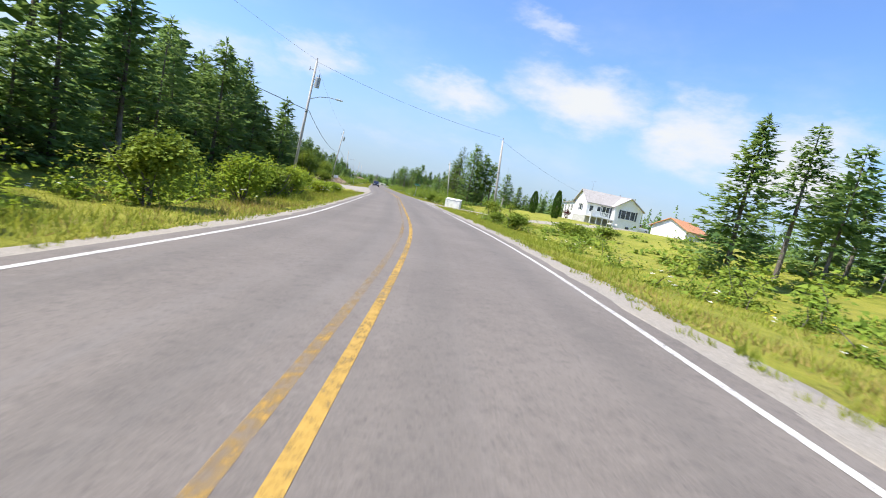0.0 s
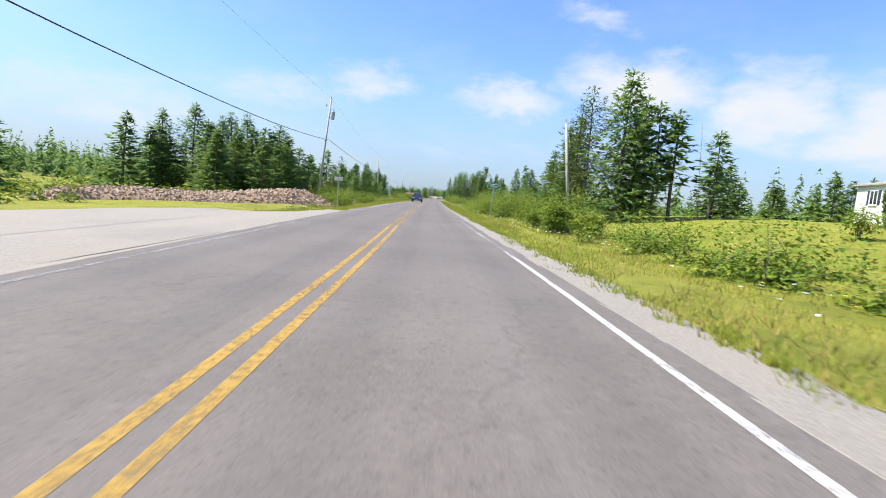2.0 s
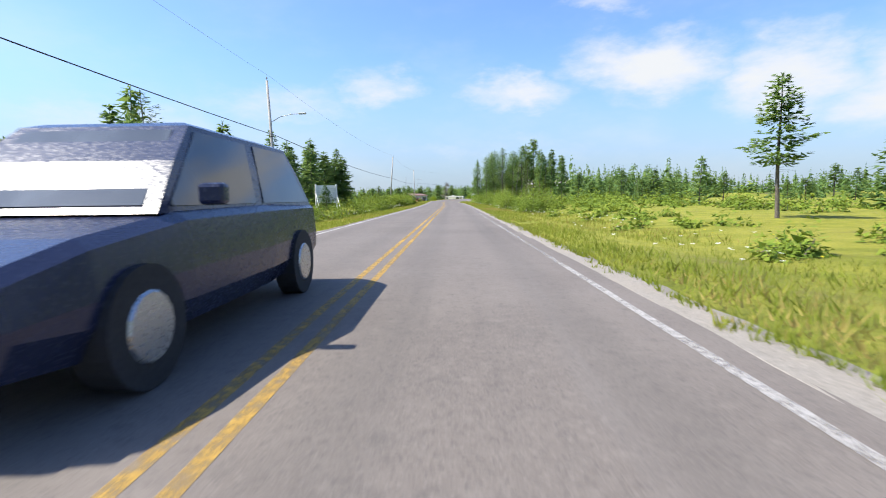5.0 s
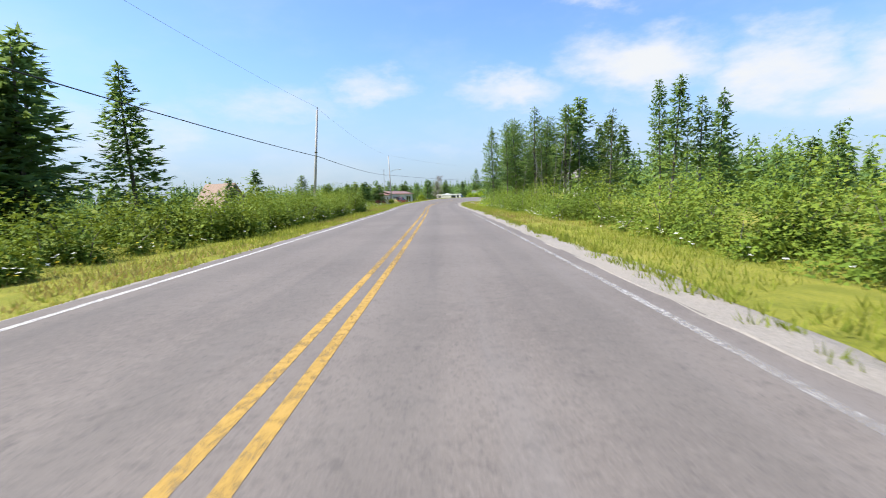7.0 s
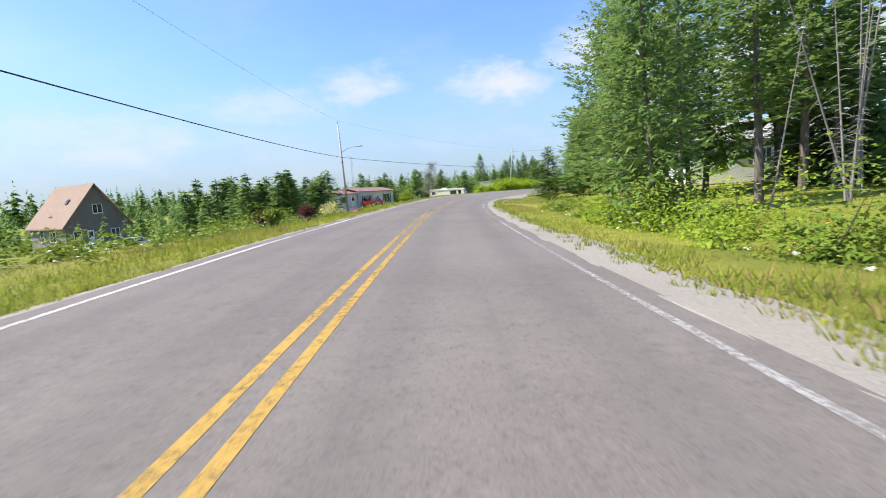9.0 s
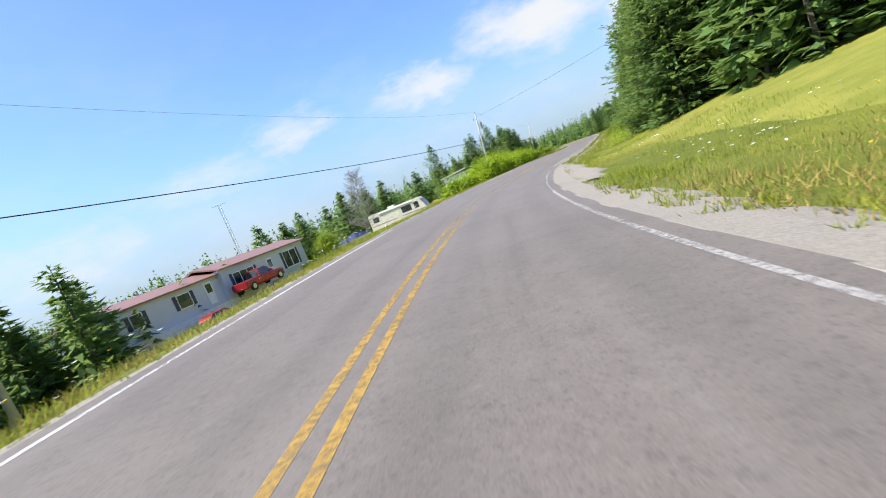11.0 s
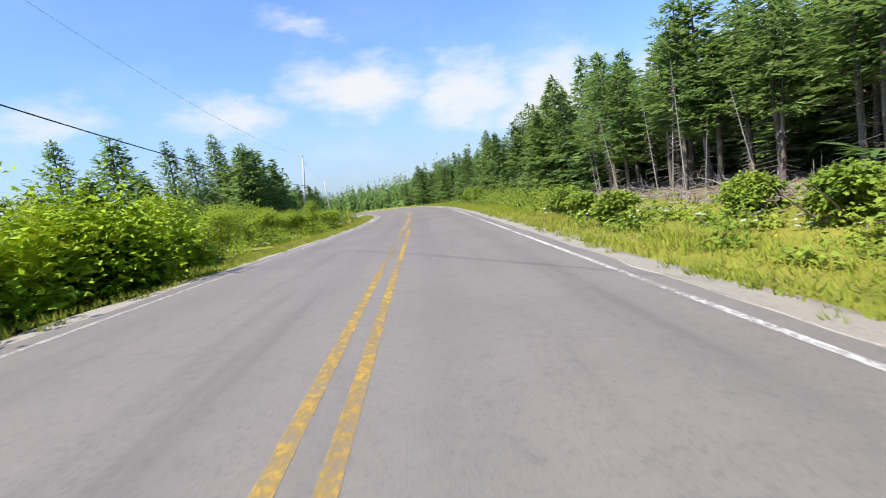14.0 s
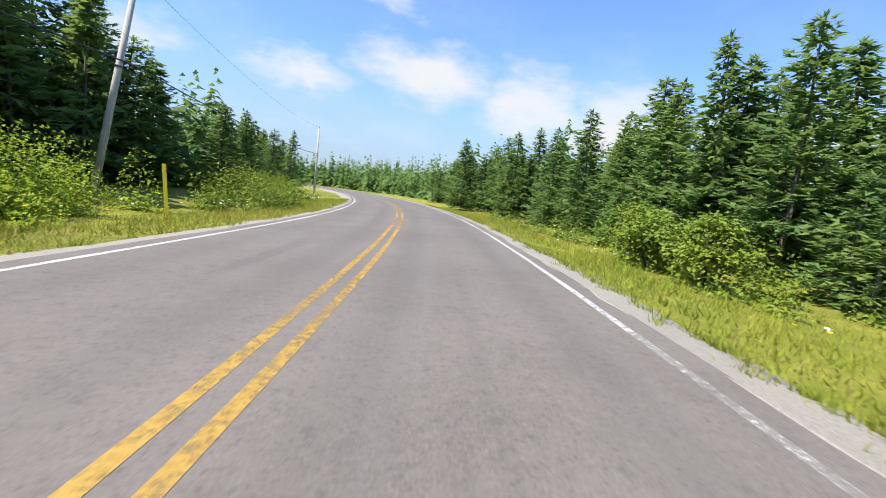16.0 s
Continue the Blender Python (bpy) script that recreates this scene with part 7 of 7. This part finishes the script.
M_LAWN = material("mown_lawn", lawn_build)
patch("gravel_yard", M_GRAVEL, [at(50.2, -3.15), at(87.5, -3.15), at(90, -9.5), at(68, -20)], "pale gravel yard opening off the road", 0.05)
patch("gravel_drive", M_GRAVEL, [at(49.2, 3.15), at(63.5, 3.15), at(65, 13.5), at(58.6, 13)], "pale gravel drive joining the road", 0.03)
patch("gravel_drive", M_GRAVEL, [at(54.6, 8.0), at(64.0, 8.0), at(66.5, 36), at(57.5, 36)], "pale gravel drive leading to the white house", 0.03)
patch("lawn", M_LAWN, [at(286, 5.6), at(337, 5.0), at(338, 15), at(288, 22)], "sunlit mown lawn sloping up from the bend", 0.05)
patch("lawn", M_LAWN, [at(272, -6.0), at(300, -6.0), at(302, -15), at(274, -13)], "mown lawn beside the road", 0.05)
patch("gravel_drive", M_GRAVEL, [at(314, 3.15), at(331, 3.15), at(330, 4.6), at(316, 4.9)], "gravel pull-off on the inside of the bend", 0.05)


def duff_build(n):
    v = place(n)
    a, b = n.noise(v, 1.4, 5, 0.7), n.noise(v, 26.0, 4, 0.75)
    c = n.mix(n.ramp(a, 0.35, 0.7), (0.155, 0.112, 0.075), (0.26, 0.20, 0.145))
    c = n.mix(n.ramp(b, 0.5, 0.75, 0.0, 0.7), c, (0.33, 0.28, 0.22))
    return principled(n, c, 0.95, 0, b, 0.9, spec=0.15, dist=0.05)


M_DUFF = material("needle_litter", duff_build)
patch("forest_floor", M_DUFF, [at(366, 7.6), at(386, 8.2), at(388, 24), at(362, 24)], "brown needle litter under the spruces", 0.04)


def fallen_branches(seed, s0, s1, off0, off1, count):
    """Dry grey branches lying about under the trees."""
    r = np.random.default_rng(seed)
    paths = []
    for s, o in zip(r.uniform(s0, s1, count), r.uniform(off0, off1, count)):
        x, y = at(s, o)
        z, az, ln = gz(x, y), r.uniform(0, 6.28), r.uniform(0.5, 1.8)
        a = np.array([x, y, z + 0.06])
        b = a + [math.cos(az) * ln, math.sin(az) * ln, r.uniform(0.0, 0.5)]
        paths.append((np.stack([a, (a + b) / 2 + r.normal(0, 0.07, 3), b]), np.array([0.026, 0.018, 0.006])))
        for k in range(4):
            p = a + (b - a) * r.uniform(0.3, 0.95)
            paths.append((np.stack([p, p + r.normal(0, 0.2, 3) + [0, 0, 0.16]]), np.array([0.010, 0.004])))
    me = tube_mesh("fallen_branches", paths, M_DEADWOOD, 4)
    tagged(new("fallen_branches", me), "dry grey branches lying under the spruces", "branches", kind="stuff")


fallen_branches(591, 366, 385, 7.6, 11.5, 130)


def earth_heap():
    """A long heap of reddish earth and broken stone."""
    r = np.random.default_rng(77)

    def soil(n):
        v = place(n)
        a, b = n.noise(v, 3.0, 6, 0.7), n.noise(v, 14.0, 4, 0.7)
        c = n.mix(n.ramp(a, 0.3, 0.7), (0.23, 0.155, 0.105), (0.36, 0.26, 0.18))
        return principled(n, n.mix(n.ramp(b, 0.5, 0.8, 0.0, 0.6), c, (0.22, 0.15, 0.11)), 0.95, 0, b, 0.9, spec=0.2, dist=0.06)
    # it runs from the back of the yard to the verge, across the view down the road
    a, b = np.array([-22.5, 93.5]), np.array([-4.6, 107.5])
    uu, vv = np.meshgrid(np.linspace(0, 1, 64), np.linspace(-1, 1, 22))
    way = (b - a) / np.linalg.norm(b - a)
    xy = a + (b - a) * uu[..., None] + np.array([way[1], -way[0]]) * (vv * (3.4 - 1.0 * uu))[..., None]
    prof = np.cos(np.pi / 2 * vv) ** 0.8 * step(uu, 0, 0.12) * (1 - step(uu, 0.86, 1.0))
    z = ground_z(xy[..., 0], xy[..., 1]) - 0.12 + prof * (1.0 + 0.32 * lumps(uu * 25, vv * 3, 3.0, 5.0)) + 0.12 * lumps(uu * 22, vv * 3.4, 0.5, 3.0) * prof
    n, k = uu.shape
    v = np.concatenate([xy, z[..., None]], -1).reshape(-1, 3)
    i = np.arange(n - 1)[:, None] * k + np.arange(k - 1)[None]
    f = np.stack([i, i + 1, i + k + 1, i + k], -1).reshape(-1, 4)
    ob = tagged(new("earth_heap", mesh_of("earth_heap", v, f, material("reddish_earth", soil), True)), "long heap of reddish earth and broken stone", "earth heap")
    stone_mat = material("broken_stone", lambda nn: principled(nn, nn.mix(nn.t.nodes.new("ShaderNodeObjectInfo").outputs["Random"], (0.27, 0.185, 0.125), (0.52, 0.395, 0.285)), 0.9, 0, nn.noise(local(nn), 6.0, 4, 0.7), 0.6))
    shapes = []
    for q in range(6):
        bm = bmesh.new()
        bmesh.ops.create_icosphere(bm, subdivisions=1, radius=1.0)
        for w in bm.verts:
            w.co *= r.uniform(0.65, 1.15)
        me = bpy.data.meshes.new("stone")
        bm.to_mesh(me)
        bm.free()
        me.materials.append(stone_mat)
        shapes.append(me)
    flat = v
    for q in range(280):
        p = flat[r.integers(len(flat))]
        size = r.uniform(0.06, 0.26)
        st = child("stone", shapes[q % 6], ob)
        st.matrix_local = pose(p[0] + r.normal(0, 0.1), p[1] + r.normal(0, 0.1), p[2] + size * 0.15, r.uniform(0, 360), r.uniform(0, 360), 0) @ Matrix.Diagonal((size, size * 0.8, size * 0.6, 1))

    # the smaller rubble between the stones
    q = flat[r.integers(0, len(flat), 5000)] + r.normal(0, 0.16, (5000, 3)) * [1, 1, 0.2]
    d = unit(r.normal(0, 1, (5000, 6, 3)))
    base = np.array([[1, 0, 0], [-1, 0, 0], [0, 1, 0], [0, -1, 0], [0, 0, 1], [0, 0, -1]], float)
    vv = q[:, None] + (base[None] + 0.35 * d) * r.uniform(0.03, 0.13, (5000, 1, 1))
    tri = np.array([[0, 2, 4], [2, 1, 4], [1, 3, 4], [3, 0, 4], [2, 0, 5], [1, 2, 5], [3, 1, 5], [0, 3, 5]])
    rubble_mat = material("rubble", lambda nn: principled(nn, nn.mix(nn.t.nodes.new("ShaderNodeNewGeometry").outputs["Random Per Island"], (0.25, 0.17, 0.115), (0.52, 0.395, 0.285)), 0.9, 0, nn.noise(local(nn), 6.0, 4, 0.7), 0.6))
    rub = child("rubble", mesh_of("rubble", vv.reshape(-1, 3), (np.arange(5000)[:, None, None] * 6 + tri[None]).reshape(-1, 3), rubble_mat), ob)
    tagged(rub, "", "", kind="stuff")


earth_heap()


def shrub(name, label, x, y, high, wide, mat, seed, leaf=0.11, column=False, count=1500):
    """One garden or roadside bush: stems and a crown of leaves."""
    r = np.random.default_rng(seed)
    z = gz(x, y)
    ob = thing(name, pose(x, y, z), label, "bush")
    d = unit(r.normal(0, 1, (count, 3)))
    d[:, 2] = np.abs(d[:, 2]) * np.where(r.random(count) < 0.25, -0.6, 1)
    shell = r.random(count) ** (0.22 if column else 0.4)
    lump = 1 + 0.16 * np.sin(d[:, 0] * 5 + seed) * np.sin(d[:, 1] * 4.3) + 0.12 * np.sin(d[:, 2] * 8)
    if column:
        hz = r.random(count)
        rad = wide / 2 * np.clip(np.minimum(1, 0.62 + 1.1 * hz) * (1 - hz ** 3.2) ** 0.6, 0.05, 1)
        az = r.uniform(0, 6.28, count)
        c = np.stack([np.cos(az) * rad * shell, np.sin(az) * rad * shell, hz * high], 1)
        al = unit(np.stack([np.cos(az) * 0.6, np.sin(az) * 0.6, np.ones(count)], 1) + r.normal(0, 0.3, (count, 3)))
    else:
        lobes = 7
        turn = r.uniform(0, 6.28) + np.arange(lobes) * 2.4
        reach = wide * 0.27 * np.sqrt(np.arange(lobes) / lobes)
        mid = np.stack([np.cos(turn) * reach, np.sin(turn) * reach, high * r.uniform(0.38, 0.70, lobes)], 1)
        mid[0, 2] = 0.72 * high
        size = np.stack([wide * r.uniform(0.22, 0.31, lobes)] * 2 + [high * r.uniform(0.24, 0.30, lobes)], 1)
        which = r.integers(lobes, size=count)
        deep = r.random(count) < 0.18
        c = mid[which] + d * size[which] * (np.where(deep, 0.55, 1.0) * shell * lump)[:, None]
        low = r.random(count) < 0.2
        c[low, 2] *= r.random(low.sum())
        c[:, 2] = np.maximum(c[:, 2], 0.04)
        al = unit((d * 0.7 + r.normal(0, 0.6, (count, 3))) * [1, 1, 0.45] - [0, 0, 0.12])
    sd = unit(np.cross(al, r.normal(0, 1, (count, 3)) if column else [-0.35, 0, 1.0] + r.normal(0, 0.42, (count, 3))))
    size = leaf * r.uniform(0.6, 1.3, count) * (1.0 if column else np.where(deep, 1.8, 1.0))
    v, f = kites(c, al, sd, size, size * 0.6, 0.15)
    child("crown", mesh_of("crown", v, f, mat), ob)
    paths = []
    for k in range(7):
        top = np.array([r.normal(0, 0.22) * wide, r.normal(0, 0.22) * wide, high * r.uniform(0.6, 0.85)])
        foot = np.array([r.normal(0, 0.05), r.normal(0, 0.05), -0.1])
        paths.append((np.stack([foot, (foot + top) / 2 + r.normal(0, 0.06, 3), top]), np.array([0.035, 0.022, 0.008])))
    child("stem", tube_mesh("stem", paths, M_BARK, 5), ob)
    return ob


M_CEDAR = foliage("cedar_foliage", (0.035, 0.085, 0.015), (0.085, 0.16, 0.025), (0.12, 0.19, 0.03), 0.15)
M_PURPLE = foliage("purple_leaves", (0.055, 0.012, 0.018), (0.13, 0.03, 0.035), (0.12, 0.05, 0.04), 0.25)
M_CREAM_LEAF = foliage("cream_blossom", (0.52, 0.50, 0.24), (0.72, 0.70, 0.42), (0.66, 0.62, 0.26), 0.3)
C_LABEL = "tall narrow clipped green cedar on the lawn"
shrub("cedar", C_LABEL, 29.8, 87.6, 4.0, 1.45, M_CEDAR, 501, 0.17, True, 5000)
shrub("cedar", C_LABEL, 29.8, 76.2, 4.5, 1.4, M_CEDAR, 502, 0.17, True, 5000)
shrub("bush", "small pale-leaved bush on the lawn", 36.8, 92.0, 2.6, 1.9, M_ALDER, 503)
shrub("purple_bush", "dark red-leaved garden bush", 36.2, 86.8, 1.9, 1.9, M_PURPLE, 504)
shrub("bush", "low green bush on the lawn", 24.5, 84.0, 1.8, 2.6, M_ALDER, 505)
shrub("bush", "broad leafy green bush beside the drive", 12.0, 47.5, 1.9, 2.4, M_ALDER, 506, 0.11, False, 3200)
shrub("bush", "broad leafy green bush beside the drive", 13.9, 45.5, 1.0, 1.7, M_ALDER, 507, 0.11, False, 2000)
shrub("bush", "rounded leafy green bush under the spruces", -4.5, 23.2, 1.6, 2.3, M_ALDER, 508, 0.11, False, 3200)
shrub("bush", "rounded leafy green bush under the spruces", -4.6, 26.5, 1.8, 2.5, M_ALDER, 509, 0.11, False, 3200)
for k, (s, o, hh, ww, count) in enumerate([(57.6, -8.6, 3.0, 3.0, 5000), (56.0, -10.4, 3.8, 3.6, 8000), (60.4, -10.6, 2.4, 2.6, 4500), (54.4, -8.2, 1.9, 2.4, 4000), (62.6, -13.0, 2.0, 2.6, 3200)]):
    px, py = at(s, o)
    shrub("bush", "dark leafy green alder at the edge of the yard", float(px), float(py), hh, ww, M_ALDER, 610 + k, 0.10, False, count)
shrub("bush", "bright green bush behind the yard", -14.5, 71.5, 2.0, 4.4, M_KNOTWEED, 512, 0.2, False, 2200)
for k, (s, o) in enumerate([(283, -8.3), (288, -10.5), (280, -9.8)]):
    px, py = at(s, o)
    shrub("purple_bush", "dark red-leaved garden bush", float(px), float(py), 1.3, 1.3, M_PURPLE, 520 + k, 0.11, False, 900)
px, py = at(290.5, -9.2)
shrub("blossom_bush", "rounded cream-blossomed garden bush", float(px), float(py), 1.5, 2.2, M_CREAM_LEAF, 530, 0.12, False, 1400)
px, py = at(273.5, -6.6)
shrub("bush", "small rounded green bush by the road", float(px), float(py), 1.1, 1.2, M_ALDER, 531, 0.09, False, 1200)
shrub("bush", "large bright green bush beside the mobile home", -3.0, 355.6, 4.0, 4.2, M_WILLOW, 532, 0.17, False, 4200)
shrub("bush", "small bright green bush before the mobile home", -5.0, 352.0, 1.4, 1.6, M_WILLOW, 533, 0.11, False, 1100)
px, py = at(304, 8.8)
shrub("bush", "yellow-green garden bush at the edge of the lawn", float(px), float(py), 2.4, 3.0, M_ALDER, 534, 0.11, False, 3400)
px, py = at(310, 12.5)
shrub("bush", "bright green garden bush on the lawn", float(px), float(py), 1.9, 3.2, M_KNOTWEED, 535, 0.11, False, 3200)
px, py = at(362, 7.0)
shrub("bush", "leafy green alder bush before the wood", float(px), float(py), 1.6, 2.2, M_ALDER, 536, 0.11, False, 3400)
shrub("bush", "tall leafy alder under the spruces", -5.0, 12.3, 2.0, 2.1, M_ALDER, 513, 0.11, False, 4200)
for k, (s, o, hh, ww) in enumerate([(17, -5.6, 1.8, 2.4), (25.3, -5.9, 1.7, 2.5), (30, -6.4, 1.8, 2.5), (35, 12.5, 1.1, 2.4), (37, 16.5, 1.3, 2.6), (29, 11.0, 1.0, 2.2), (36, -5.8, 1.0, 2.2), (41, -5.6, 0.9, 2.0), (45, -6.0, 0.9, 2.0), (356, 8.2, 1.6, 2.2), (364.2, 7.2, 1.2, 1.6), (366.4, 7.8, 1.1, 1.7), (369.5, 8.2, 1.0, 1.6), (31, 7.5, 1.2, 2.0), (38, 7.8, 1.0, 1.8), (400.4, -6.8, 1.9, 2.3), (398.0, -7.8, 2.7, 2.5), (403.4, -7.2, 1.5, 2.2), (405.8, 7.0, 1.7, 2.3), (407.6, 6.6, 1.6, 2.2), (409.6, 7.2, 1.9, 2.4), (86.0, 7.6, 1.6, 2.0), (84.2, 8.8, 1.2, 1.8), (88.6, 8.8, 1.4, 2.0), (91.5, 8.0, 1.1, 1.8), (371.8, 5.9, 0.95, 1.5), (374.0, 5.8, 0.9, 1.4), (376.4, 6.0, 1.1, 1.6), (379.0, 6.4, 1.2, 1.8)]):
    px, py = at(s, o)
    shrub("bush", "rounded leafy green alder bush beside the road", float(px), float(py), hh, ww, M_WILLOW if o < 0 else M_ALDER, 560 + k, 0.11, False, 3400)
for k, (s, o, hh, ww) in enumerate([(374, -10.2, 2.6, 3.0), (376.5, -12.8, 3.4, 3.2), (379.2, -9.9, 2.9, 3.2), (382.2, -12.4, 3.0, 3.0), (384.2, -9.9, 2.3, 2.8), (388.2, -11.2, 2.6, 3.4), (391.4, -9.4, 2.1, 2.7), (394.2, -11.6, 2.7, 3.0), (397.2, -9.3, 1.9, 2.6), (400.2, -11.6, 2.2, 3.0)]):
    px, py = at(s, o)
    shrub("bush", "tall rounded yellow-green willow bush above the verge", float(px), float(py), 1.15 * hh, 1.1 * ww, M_WILLOW, 600 + k, 0.10, False, 5200)
thicket("knotweed_thicket", "bright green knotweed thicket behind the motorhome", 541, 346, 372, -31, -37, 1.6, M_KNOTWEED, leaf=0.18)


def bare_tree(x, y, top, seed):
    """A leafless broad tree with many fine grey twigs."""
    r = np.random.default_rng(seed)
    z = gz(x, y)
    ob = thing("bare_tree", pose(x, y, z), "grey leafless tree with many fine twigs", "tree")
    h = top - z
    zs = np.linspace(-0.2, h, 9)
    axis = np.stack([0.17 * zs + 0.04 * np.sin(zs), 0.03 * zs, zs], 1)
    limbs = [(axis, np.linspace(0.075, 0.012, 9))]
    for z in np.arange(1.3, h - 0.2, 0.06):
        az, ln = r.uniform(0, 6.28), (0.6 + 2.3 * (1 - z / h) ** 0.8) * r.uniform(0.6, 1.1)
        b = np.array([0.17 * z + 0.04 * math.sin(z), 0.03 * z, z])
        d = unit(np.array([math.cos(az), math.sin(az), r.uniform(0.0, 0.35) + 0.7 * z / h]))
        mid, tip = b + d * ln * 0.55, b + d * ln + [0, 0, 0.12 * ln]
        limbs.append((np.stack([b, mid, tip]), np.array([0.024, 0.015, 0.006])))
        for k in range(9):
            p = b + (tip - b) * r.uniform(0.35, 1.0)
            e = p + unit(d + r.normal(0, 0.6, 3)) * r.uniform(0.25, 0.7)
            limbs.append((np.stack([p, e]), np.array([0.010, 0.005])))
            for j in range(2):
                limbs.append((np.stack([e, e + unit(d + r.normal(0, 0.8, 3) + [0, 0, 0.3]) * r.uniform(0.12, 0.35)]), np.array([0.007, 0.004])))
    child("trunk", tube_mesh("trunk", limbs[:1], M_DEADWOOD, 8), ob)
    child("branches", tube_mesh("branches", limbs[1:], M_DEADWOOD, 4), ob)


bare_tree(1.7, 356.8, 7.0, 551)
